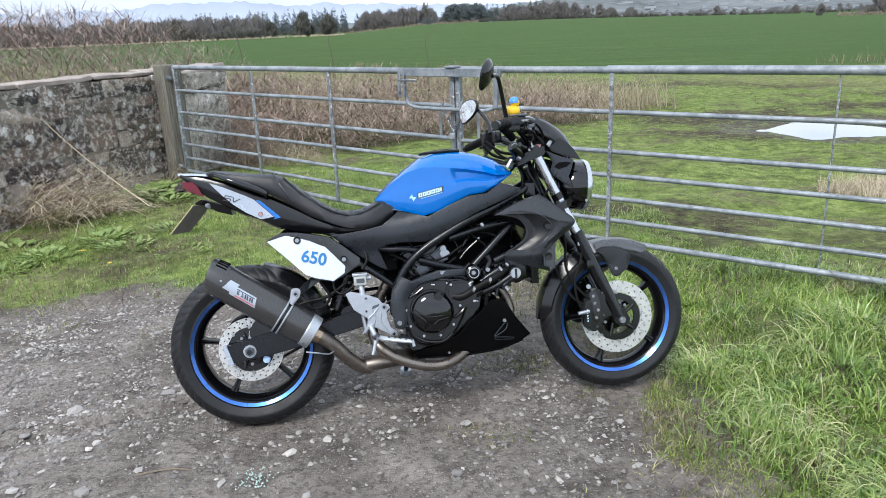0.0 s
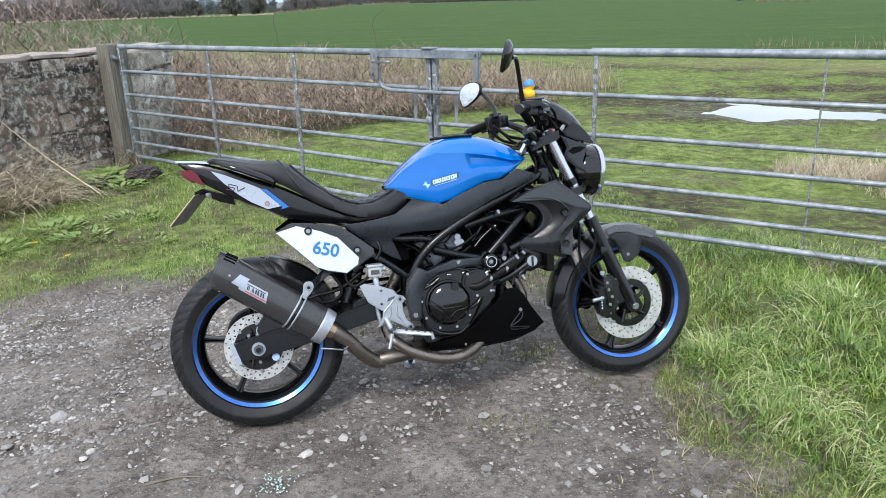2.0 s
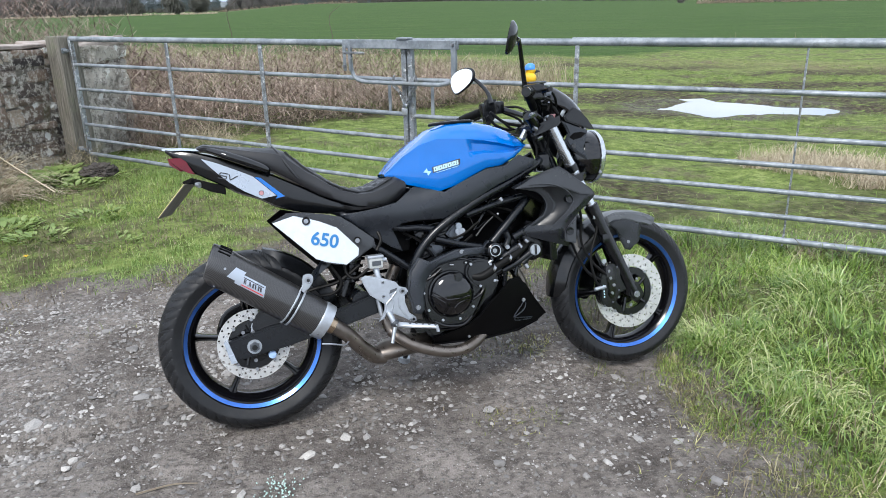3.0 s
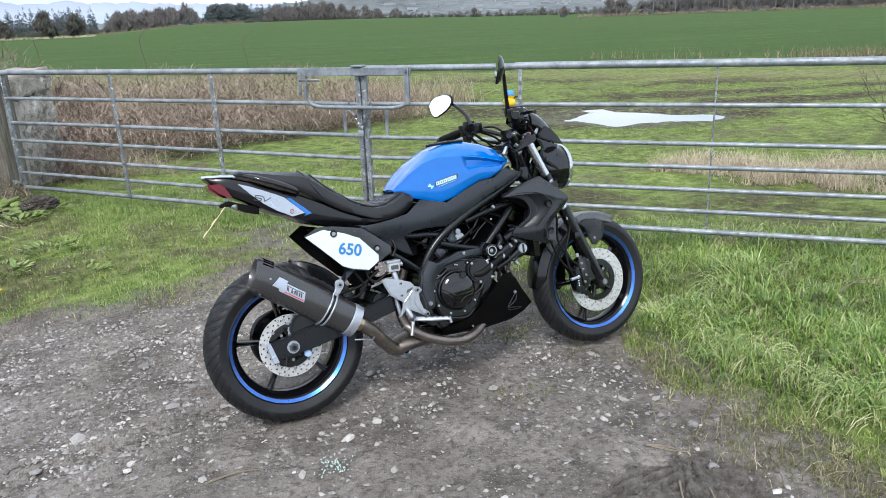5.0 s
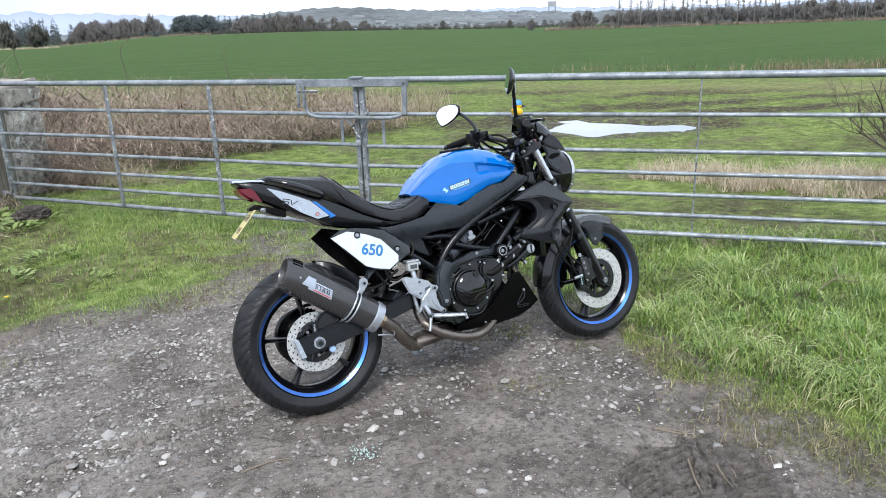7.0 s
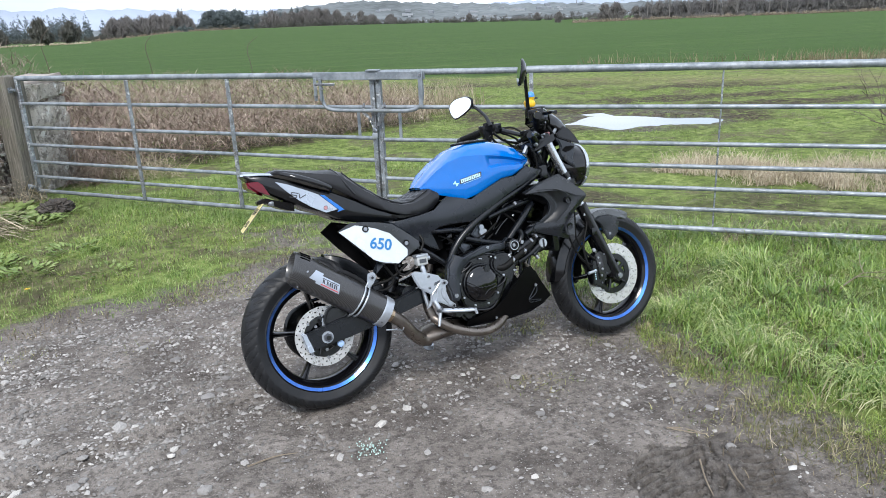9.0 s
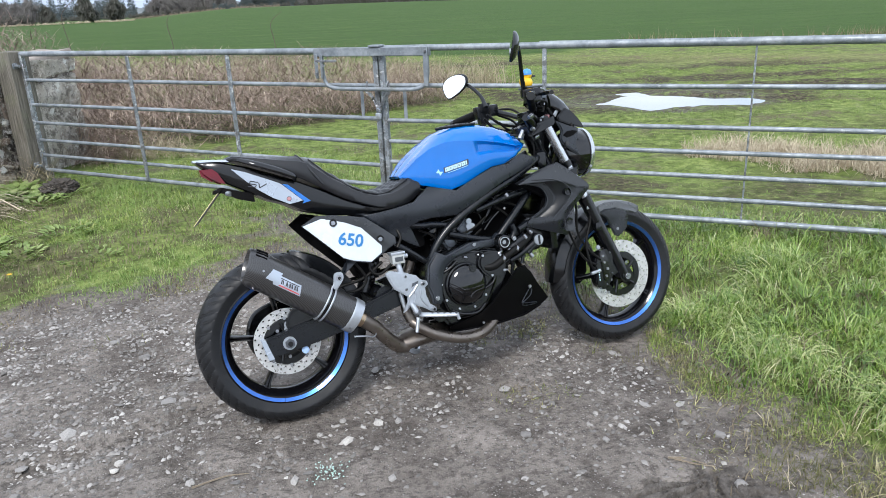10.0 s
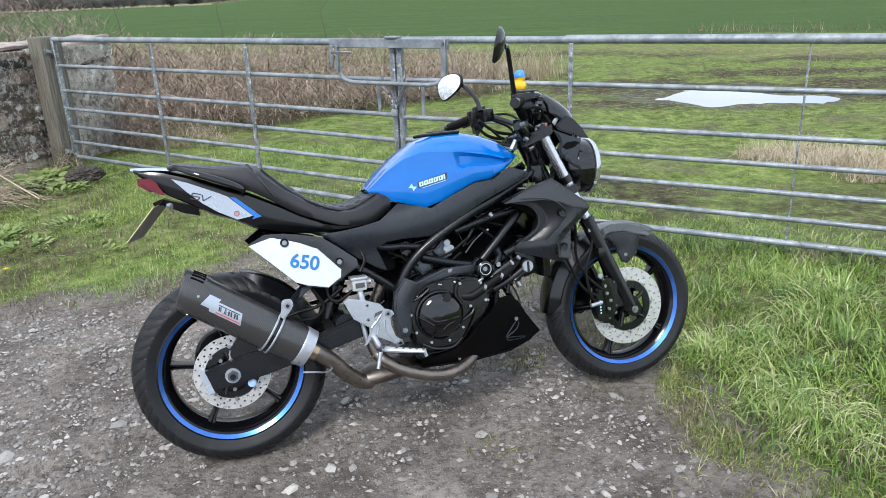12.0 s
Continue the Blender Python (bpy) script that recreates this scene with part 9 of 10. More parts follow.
def mossy(x, y):
    """Tufts and thatch straggling onto the gravel beside and behind the bike."""
    zone = sstep(-2.0, -0.9, verge_distance(x, y)) * sstep(2.3, 2.8, y + 0.5 * x) * sstep(-0.9, -0.2, x)
    left = sstep(-0.5, 0.0, verge_distance(x, y)) * sstep(-0.6, -1.2, x)
    under = sstep(1.2, 0.5, np.hypot((x - 0.26) / 0.30, (y - 3.15) / 0.26)) * sstep(-0.3, 0.3, waves(x, y, 16, 56))
    return np.maximum(under, np.maximum(zone, left) * sstep(0.35, 0.8, waves(x, y, 6.0, 55))) * off_bike(x, y) * (1 - soft_mud(x, y))


p = scatter(70000, -2.6, 1.0, 2.0, 4.6, mossy)
blades("straggling_grass", p, 0.024 * rng.uniform(0.5, 1.6, len(p)), 0.004, M_STARS, lean=1.3, segs=2, label="short yellowish grass straggling over the gravel by the bike")
p = scatter(42000, -2.6, 1.0, 2.0, 4.6, lambda x, y: mossy(x + 0.05, y - 0.04))
blades("straggling_thatch", p, 0.035 * rng.uniform(0.5, 1.6, len(p)), 0.0038, M_THATCH, lean=1.4, segs=2, label="brown dead grass trodden into the gravel", category="dead grass")


def stems(name, xy, length, rad, mat, lean, label, category, segs=4, droop=0.35, z=None, wind=None):
    return blades(name, xy, length, rad, mat, lean=lean, segs=segs, droop=droop, z=z, wind=wind, label=label, category=category)


# brambles in a broad bank beyond the left-hand gate
def bank(x, y):
    """Metres into the bramble bank from its near edge."""
    return (x + 2.2) * -0.66 + (y - 8.9) * 0.75


def bank_keep(x, y):
    d = bank(x, y)
    return sstep(-0.1, 0.5, d + 0.35 * waves(x, y, 1.4, 61)) * sstep(7.5, 3.5, d) * sstep(6.2, 4.6, 0.75 * x + 0.66 * (y - 8)) * sstep(-0.1, 0.1, beyond(x, y) - 0.7)


def tangle(name, xy, top, length, width, mat, lean, label, category, segs=4, droop=0.45):
    """Stems that start at any height within a thicket, leaning all ways."""
    z = height(xy[:, 0], xy[:, 1]) + top * rng.random(len(xy)) ** 0.85
    return blades(name, xy, length * rng.uniform(0.4, 1.3, len(xy)), width * rng.uniform(0.6, 1.5, len(xy)), mat, lean=lean, segs=segs, droop=droop, z=z, label=label, category=category, wild=True)


p = scatter(290000, -6.5, 6.0, 7.8, 22.0, lambda x, y: bank_keep(x, y) * 0.75)
up = 0.46 + 0.42 * sstep(0, 2.4, bank(p[:, 0], p[:, 1])) * (1 + 0.25 * waves(p[:, 0], p[:, 1], 1.8, 63))
tangle("bramble_bank", p, up, 0.22, 0.0085, M_BRAMBLE, 1.15, "tangled bank of bare brown brambles and dead stems", "brambles", segs=2)
q = p[rng.random(len(p)) < 0.09]
uq = 0.25 + 0.35 * sstep(0, 2.4, bank(q[:, 0], q[:, 1]))
tangle("dead_bracken", q, uq, 0.32, 0.007, M_DRYREED, 1.1, "flattened dead grass tangled through the brambles", "dead grass")
q = p[rng.random(len(p)) < 0.0015]
stems("bramble_twigs", q, rng.uniform(0.6, 1.2, len(q)), 0.007, M_BRAMBLE, 0.4, "thin bramble shoots rising above the bank", "brambles", segs=5, droop=0.3)
p = scatter(16000, 1.2, 7.0, 11.0, 20.0, lambda x, y: sstep(8.9, 8.0, 0.75 * x + 0.66 * (y - 8) + 0.5 * waves(x, y, 1.6, 68)) * sstep(4.4, 5.8, 0.75 * x + 0.66 * (y - 8)) * sstep(0.2, 1.2, bank(x, y)) * sstep(5.0, 3.5, bank(x, y)))
stems("dead_stalks", p, rng.uniform(0.3, 0.8, len(p)), 0.013, M_DEADTUFT, 0.45, "upright dry grass stalks at the end of the bramble bank", "dead grass", segs=3)
# rough dry strip along the edge of the crop
p = scatter(60000, 8, 44, 10, 46, lambda x, y: sstep(25.5, 27.0, beyond(x, y)) * sstep(31, 28.5, beyond(x, y)) * sstep(0.40, 0.56, np.arctan2(x, y)) * np.clip(0.35 + 0.8 * waves(x, y, 0.5, 66) + 0.5 * sstep(0.6, 0.8, np.arctan2(x, y)), 0.05, 1))
stems("dead_stalks", p, rng.uniform(0.15, 0.62, len(p)), 0.026, M_EDGEREED, 0.35, "dry brown grass along the near edge of the crop", "dead grass", segs=2)

# brambles and dead growth behind the wall
p = scatter(250000, -14, -2.6, 3.0, 18, lambda x, y: sstep(-0.5, -0.8, wall_side(x, y)) * sstep(-5.6, -3.8, wall_side(x, y)) * sstep(14, 10, y))
rise = sstep(-0.4, -3.2, wall_side(p[:, 0], p[:, 1])) * sstep(-1.5, -4.5, p[:, 0] + 0.25 * (p[:, 1] - 9))
tangle("scrub", p, 0.95 + 1.0 * rise, 0.27, 0.0095, M_SCRUB, 1.1, "brown leafless scrub rising behind the stone wall", "scrub", segs=2, droop=0.5)
q = p[rng.random(len(p)) < 0.0014]
stems("dead_stalks", q, 1.4 * rng.uniform(0.5, 1.2, len(q)), 0.008, M_DRYREED, 0.5, "tall pale dead stalks in the scrub behind the wall", "dead grass", segs=5)


# heap of dead grass at the wall's foot
def heap(name, cx, cy, rx, ry, n, length, mat, top, label):
    a, r = rng.uniform(0, 6.28, n), np.sqrt(rng.random(n))
    xy = np.stack([cx + rx * r * np.cos(a), cy + ry * r * np.sin(a)], 1)
    z = height(xy[:, 0], xy[:, 1]) + top * (1 - r ** 2) * rng.random(n)
    return blades(name, xy, length * rng.uniform(0.3, 1.3, n), 0.005 * rng.uniform(0.6, 1.6, n), mat, lean=1.25, segs=4, droop=0.35, z=z + 0.02, label=label, category="dead grass", wild=True)


def swept_heap(name, cx, cy, rx, ry, n, length, mat, top, way, label):
    """Fallen stems that lie mostly one way, high against the wall and thinning out over the turf."""
    a, r = rng.uniform(0, 6.28, n), np.sqrt(rng.random(n))
    xy = np.stack([cx + rx * r * np.cos(a), cy + ry * r * np.sin(a)], 1)
    keep = wall_side(xy[:, 0], xy[:, 1]) > 0.03
    xy, r = xy[keep], r[keep]
    n = len(xy)
    z = height(xy[:, 0], xy[:, 1]) + 0.015 + top * sstep(0.8, 0.0, wall_side(xy[:, 0], xy[:, 1])) * rng.random(n)
    az = way + rng.normal(0, 0.55, n)
    ob = blades(name, xy, length * rng.uniform(0.3, 1.3, n), 0.008 * rng.uniform(0.5, 1.5, n), mat, lean=0.12, segs=3, droop=0.05, z=z, wind=az, label=label, category="dead grass")
    co = np.empty(len(ob.data.vertices) * 3)
    ob.data.vertices.foreach_get("co", co)
    co = co.reshape(n, 7, 3)
    # lay the stems down about their feet
    tilt = np.clip(rng.normal(1.5, 0.16, n), 1.0, 1.75)
    foot = (co[:, :1] + co[:, 1:2]) / 2
    d = co - foot
    up = d[..., 2].copy()
    d[..., 0] += np.cos(az)[:, None] * np.sin(tilt)[:, None] * up
    d[..., 1] += np.sin(az)[:, None] * np.sin(tilt)[:, None] * up
    d[..., 2] = np.cos(tilt)[:, None] * up + 0.25 * top * np.abs(np.sin(up * 6))
    ob.data.vertices.foreach_set("co", (foot + d).ravel())
    ob.data.update()
    return ob


swept_heap("dead_grass_heap", -3.62, 6.5, 0.52, 0.5, 1150, 0.52, M_STRAW, 0.36, -0.5, "heap of straw-coloured dead grass at the foot of the wall")
swept_heap("dead_grass_heap", -3.32, 6.5, 0.26, 0.22, 300, 0.32, M_STRAW, 0.10, -0.3, "flattened dead grass lying on the turf by the wall")
heap("bramble_heap", -3.75, 6.5, 0.3, 0.4, 500, 0.3, M_BRAMBLE, 0.25, "tangle of dead brown stems against the wall")
heap("bramble_heap", -2.60, 8.72, 0.34, 0.36, 900, 0.42, M_BRAMBLE, 0.75, "brown bramble stems crowding the end of the wall")
heap("dead_grass_heap", -2.98, 7.66, 0.12, 0.10, 110, 0.36, M_DEADTUFT, 0.2, "dry grass tuft leaning against the gate post")
for hx, hy in ((3.75, 6.5), (4.3, 6.05), (4.9, 5.55), (5.5, 5.1), (4.0, 5.95), (4.7, 5.3)):
    a, r = rng.uniform(0, 6.28, 3600), np.sqrt(rng.random(3600))
    p = np.stack([hx + 0.55 * r * np.cos(a), hy + 0.46 * r * np.sin(a)], 1)
    p = p[rng.random(len(p)) < np.clip(0.5 + 0.7 * waves(p[:, 0], p[:, 1], 5, 67), 0.1, 1)]
    blades("dead_grass_patch", p, 0.24 * rng.uniform(0.3, 1.2, len(p)), 0.0058, M_STRAW, lean=0.6, segs=3, droop=0.6, label="patch of dry pale grass standing beyond the gate", category="dead grass")
heap("dead_grass_heap", -2.2, 8.9, 0.6, 0.4, 1100, 0.3, M_DEADTUFT, 0.12, "dry flattened grass at the edge of the brambles")
heap("dead_grass_heap", 2.16, 3.74, 0.26, 0.10, 300, 0.2, M_THATCH, 0.05, "clump of dark dead stems lying in the verge grass")

# stray tall stalk against the wall
part("long_stalk", bm_tube([(-2.75, 6.3, 0.05), (-3.2, 6.45, 0.35), (-3.62, 6.55, 0.72), (-3.74, 6.6, 0.85)], (0.006, 0.005, 0.003, 0.002), n=6), M_STRAW, None)
tagged(bpy.data.objects["long_stalk"], "single long dry stalk leaning on the stone wall", "stalk")


def leaf_clump(cx, cy, n, spread, size, seed):
    r = random.Random(seed)
    bm = bmesh.new()
    for _ in range(n):
        a, d = r.uniform(0, 6.28), spread * math.sqrt(r.random())
        x, y = d * math.cos(a), d * math.sin(a)
        L = size * r.uniform(0.6, 1.3)
        w = L * r.uniform(0.45, 0.75)
        rows = []
        for k, (t, ww) in enumerate(((0, 0.25), (0.35, 1.0), (0.7, 0.8), (1.0, 0.05))):
            zz = 0.01 + L * (0.85 * t - 0.5 * t * t) * r.uniform(0.8, 1.1)
            px, py = x + math.cos(a) * L * t, y + math.sin(a) * L * t
            rows.append([bm.verts.new((px - math.sin(a) * w * ww * s, py + math.cos(a) * w * ww * s, zz - abs(s) * -0.012)) for s in (-0.5, 0.0, 0.5)])
        for p0, p1 in zip(rows, rows[1:]):
            for k in range(2):
                bm.faces.new((p0[k], p0[k + 1], p1[k + 1], p1[k]))
    ob = part("leaves", bm, M_LEAF, None)
    w = thing("weed", "low broad-leaved green weed growing in the turf", "weed", "broad-leaved weeds", m=Matrix.Translation((cx, cy, float(height(cx, cy)))))
    ob.parent = w
    return w


for k, (x, y, s) in enumerate(((-2.55, 5.35, 0.12), (-2.85, 5.6, 0.15), (-2.3, 5.75, 0.11), (-3.15, 5.3, 0.14), (-2.75, 6.75, 0.16), (-2.6, 7.05, 0.13), (-3.3, 5.0, 0.12), (-3.55, 5.6, 0.14), (-2.95, 7.2, 0.2), (-3.15, 7.0, 0.24), (-3.1, 7.35, 0.22), (-2.9, 6.95, 0.2), (-3.3, 6.85, 0.2), (-2.0, 5.1, 0.08))):
    leaf_clump(x, y, 52, 0.2, s * 0.46, k)


def dandelion(x, y):
    d = thing("dandelion", "small yellow dandelion flower in the turf", "flower", "yellow flowers", m=Matrix.Translation((x, y, float(height(x, y)))))
    part("stem", bm_tube([(0, 0, 0), (0.005, 0, 0.05), (0, 0.004, 0.09)], 0.0025, n=6), M_LEAF, d)
    bm = bmesh.new()
    for k in range(22):
        a = 2 * math.pi * k / 22
        L = 0.02 if k % 2 else 0.014
        bm.faces.new([bm.verts.new(v) for v in ((0, 0, 0.09), (L * 0.8 * math.cos(a - 0.12), L * 0.8 * math.sin(a - 0.12), 0.096), (L * math.cos(a), L * math.sin(a), 0.098), (L * 0.8 * math.cos(a + 0.12), L * 0.8 * math.sin(a + 0.12), 0.096))])
    part("petals", bm, M_TOYY, d)


dandelion(-2.4, 4.77)
dandelion(-2.75, 5.1)


def branching(bm, p, d, length, r, depth, rnd, spread=0.6, kids=3, up=0.1):
    """A limb with its side limbs, as thin tapered tubes in one bmesh."""
    q = p + d * length
    mid = p + d * length * 0.5 + Vector((rnd.uniform(-1, 1), rnd.uniform(-1, 1), rnd.uniform(-0.6, 1))) * length * 0.08
    me = bm_tube([p, mid, q], (r, r * 0.8, r * 0.6), n=5 if depth > 1 else 3, curve=2)
    bm_join(bm, me)
    if depth:
        for k in range(kids):
            t = rnd.uniform(0.35, 1.0)
            s = p.lerp(q, t)
            nd = (d + Vector((rnd.uniform(-1, 1), rnd.uniform(-1, 1), rnd.uniform(-0.7, 1) + up)) * spread).normalized()
            branching(bm, s, nd, length * rnd.uniform(0.45, 0.75), r * 0.55, depth - 1, rnd, spread, kids, up)
    return bm


# bare thorn bush by the end of the right-hand gate
bush = thing("thorn_bush", "bare grey-brown thorn bush beyond the gate", "bush", m=Matrix.Translation((5.28, 4.6, float(height(5.28, 4.6)))))
for k in range(4):
    rnd = random.Random(40 + k)
    b = bmesh.new()
    branching(b, Vector((rnd.uniform(-0.15, 0.15), rnd.uniform(-0.15, 0.15), 0)), Vector((rnd.uniform(-0.9, -0.1), rnd.uniform(-0.2, 0.5), 0.8)).normalized(), 0.85, 0.019, 4, rnd, 0.75, 3)
    part("limb", b, M_BARK, bush)

# dead twig in the verge
part("dead_branch", branching(bmesh.new(), Vector((1.90, 2.75, 0.09)), Vector((0.31, 0.07, 0.08)).normalized(), 0.2, 0.005, 2, random.Random(3), 0.7, 3), M_DRYREED, None)
tagged(bpy.data.objects["dead_branch"], "pale dead forked branch lying in the verge grass", "branch")
# thin green shoots along the bramble bank
for k, (x, y, h) in enumerate(((-3.6, 12.4, 1.7), (-2.2, 12.9, 1.55), (-4.4, 11.3, 1.6), (-0.6, 13.6, 1.4))):
    rnd = random.Random(70 + k)
    ob = part("bramble_cane", bm_tube([(x, y, -0.3), (x + 0.06, y, h * 0.55), (x + 0.02, y, h * 0.86), (x + 0.22, y, h)], (0.007, 0.006, 0.005, 0.003), n=6), M_BARK, None)
    tagged(ob, "tall arching bramble cane standing above the bank", "bramble cane", "tall bramble canes")

# ---- trees, town and hills far off ----


def at_az(az, dist):
    """A place on the ground, dist metres from the start of the walk, az degrees clockwise from +y."""
    x, y = dist * math.sin(radians(az)), dist * math.cos(radians(az))
    return Vector((x, y, float(height(x, y))))


def clump_mesh(name, spots, size, mat, per=14, flat=0.8, thin=1.0):
    """Clumps of small leaf-like facets round spots (x, y, z): uneven outline with gaps. thin < 1 makes rising twigs of them."""
    spots = np.asarray(spots)
    n = len(spots) * per
    c = np.repeat(spots, per, 0)
    s = np.repeat(np.broadcast_to(size, len(spots)), per)[:, None]
    o = rng.normal(0, 0.5, (n, 3)) * s * np.array([1, 1, flat])
    u, v = rng.normal(0, 1, (n, 3)), rng.normal(0, 1, (n, 3))
    if thin < 1:
        u[:, 2] = np.abs(u[:, 2]) + 1.2
    u /= np.linalg.norm(u, axis=1)[:, None]
    v /= np.linalg.norm(v, axis=1)[:, None]
    k = s * rng.uniform(0.2, 0.5, (n, 1)) / max(thin, 0.45)
    verts = np.stack([c + o - u * k, c + o + v * k * thin, c + o + u * k], 1).reshape(-1, 3)
    return raw_mesh(name, verts, np.arange(3 * n).reshape(-1, 3), mat, smooth=False)


def conifer_spots(h, r):
    """A pointed spire: places and how large the clump is at each."""
    t = np.sort(rng.random(46)) ** 0.9
    a, w = rng.uniform(0, 6.28, 46), r * 0.75 * (1 - t) ** 0.75 * rng.uniform(0.3, 1.1, 46)
    return np.stack([w * np.cos(a), w * np.sin(a), h * (0.06 + 0.92 * t), 0.25 + 0.85 * (1 - t)], 1)


def round_spots(h, r):
    """A rounded leafless head on the ground."""
    n = 30
    a, b, t = rng.uniform(0, 6.28, n), rng.random(n) ** 0.5, rng.random(n)
    w = h * 0.45 * b * np.sin(np.pi * (0.15 + 0.8 * t))
    return np.stack([w * np.cos(a), w * np.sin(a), h * (0.06 + 0.9 * t), np.ones(n)], 1)


def belt(name, az0, az1, d0, d1, count, h, spots_of, size, mat, label, category, per=13, thin=1.0):
    allspots, sizes = [], []
    for _ in range(count):
        az, d, k = rng.uniform(az0, az1), rng.uniform(d0, d1), rng.uniform(0.62, 1.18)
        p = at_az(az, d)
        q = spots_of(h * k, h * 0.28 * k)
        allspots.append(q[:, :3] + np.array([*p]))
        sizes.append(q[:, 3] * size * k)
    me = clump_mesh(name, np.concatenate(allspots), np.concatenate(sizes), mat, per, 0.8, thin)
    return tagged(new(name, me), label, category, kind="stuff")


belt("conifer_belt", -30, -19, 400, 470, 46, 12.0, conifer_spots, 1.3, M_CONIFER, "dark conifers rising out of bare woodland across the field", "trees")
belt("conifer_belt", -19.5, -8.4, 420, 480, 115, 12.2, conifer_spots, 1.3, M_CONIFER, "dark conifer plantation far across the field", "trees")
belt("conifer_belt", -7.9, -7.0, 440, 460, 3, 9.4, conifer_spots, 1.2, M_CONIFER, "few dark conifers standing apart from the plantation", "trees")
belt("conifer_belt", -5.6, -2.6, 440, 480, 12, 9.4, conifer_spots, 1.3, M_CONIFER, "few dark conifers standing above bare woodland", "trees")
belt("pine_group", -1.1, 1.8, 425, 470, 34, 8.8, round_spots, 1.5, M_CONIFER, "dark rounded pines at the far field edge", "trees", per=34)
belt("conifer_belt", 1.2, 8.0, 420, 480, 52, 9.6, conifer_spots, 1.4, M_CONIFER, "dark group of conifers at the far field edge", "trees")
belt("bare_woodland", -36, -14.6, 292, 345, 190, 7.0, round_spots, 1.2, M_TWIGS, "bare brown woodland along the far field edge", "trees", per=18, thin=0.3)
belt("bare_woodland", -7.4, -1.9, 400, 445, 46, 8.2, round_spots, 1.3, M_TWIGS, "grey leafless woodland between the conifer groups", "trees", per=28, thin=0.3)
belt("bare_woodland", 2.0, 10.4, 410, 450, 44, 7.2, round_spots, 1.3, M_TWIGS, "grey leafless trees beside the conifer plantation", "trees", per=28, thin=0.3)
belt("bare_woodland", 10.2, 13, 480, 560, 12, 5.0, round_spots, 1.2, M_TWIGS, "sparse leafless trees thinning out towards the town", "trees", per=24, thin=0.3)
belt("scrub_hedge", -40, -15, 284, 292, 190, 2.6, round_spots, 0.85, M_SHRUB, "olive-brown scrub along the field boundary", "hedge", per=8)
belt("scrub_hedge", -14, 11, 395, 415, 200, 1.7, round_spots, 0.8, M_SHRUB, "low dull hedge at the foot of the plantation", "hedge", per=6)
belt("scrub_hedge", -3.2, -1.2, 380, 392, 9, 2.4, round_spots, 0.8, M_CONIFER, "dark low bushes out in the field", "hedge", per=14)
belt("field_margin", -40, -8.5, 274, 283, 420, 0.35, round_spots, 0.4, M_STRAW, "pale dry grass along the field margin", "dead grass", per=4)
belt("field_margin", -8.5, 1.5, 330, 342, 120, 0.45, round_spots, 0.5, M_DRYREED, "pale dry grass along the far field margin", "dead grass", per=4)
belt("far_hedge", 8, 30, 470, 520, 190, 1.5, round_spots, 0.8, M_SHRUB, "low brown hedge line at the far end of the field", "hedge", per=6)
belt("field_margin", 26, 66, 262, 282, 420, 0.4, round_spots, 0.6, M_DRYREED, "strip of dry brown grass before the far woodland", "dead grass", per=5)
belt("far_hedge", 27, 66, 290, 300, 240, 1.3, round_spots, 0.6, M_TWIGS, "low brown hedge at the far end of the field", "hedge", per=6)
belt("far_woodland", 31, 66, 308, 350, 400, 4.8, round_spots, 1.25, M_FARWOOD, "low woodland behind the far end of the field, greyed for haze", "trees", per=11, thin=0.35)
belt("town_trees", 8, 32, 1080, 1480, 520, 8.0, round_spots, 2.0, M_FARWOOD, "trees scattered between the distant town buildings, greyed for haze", "trees", per=4)


def far_bush(h, seed, leaf, per, thin=0.35):
    b = thing("field_tree", "dark rounded leafless thorn tree at the field edge", "tree", "field edge trees")
    tr = bmesh.new()
    branching(tr, Vector((0, 0, 0)), Vector((0.05, 0, 1)), h * 0.45, h * 0.03, 3, random.Random(seed), 0.8, 3, 0.3)
    part("trunk", tr, M_FARBARK, b)
    spots = round_spots(h, h * 0.3)[:, :3]
    spots[:, 2] = np.maximum(spots[:, 2], h * 0.2)
    ob = new("crown", clump_mesh("crown", spots, h * 0.17, leaf, per, 0.8, thin))
    ob.parent = b
    return b


tree_a = far_bush(6.2, 11, M_SHRUB, 60)
for az, d, k in ((-11.4, 290, 1.25), (-9.7, 292, 1.1), (-14.0, 290, 0.85), (-20.5, 286, 1.1)):
    t = tree_a if az == -11.4 else copy_thing(tree_a, Matrix.Identity(4))
    t.matrix_world = Matrix.Translation(at_az(az, d)) @ Matrix.Rotation(az, 4, "Z") @ Matrix.Scale(k, 4)


def tall_tree(h, seed):
    t = thing("row_tree", "tall thin bare tree in a distant row", "tree", "distant tree row")
    r = random.Random(seed)
    part("trunk", bm_tube([(0, 0, 0), (r.uniform(-0.2, 0.2), 0, h * 0.5), (r.uniform(-0.4, 0.4), 0, h)], (0.2, 0.15, 0.05), n=6), M_ROWTREE, t)
    n = 46
    up = rng.uniform(0.4, 1.0, n)
    spots = np.stack([rng.normal(0, h * 0.035, n), rng.normal(0, h * 0.035, n), h * up], 1)
    ob = new("crown", clump_mesh("crown", spots, h * 0.04, M_ROWTREE, 12, 0.8, 0.2))
    ob.parent = t
    return t


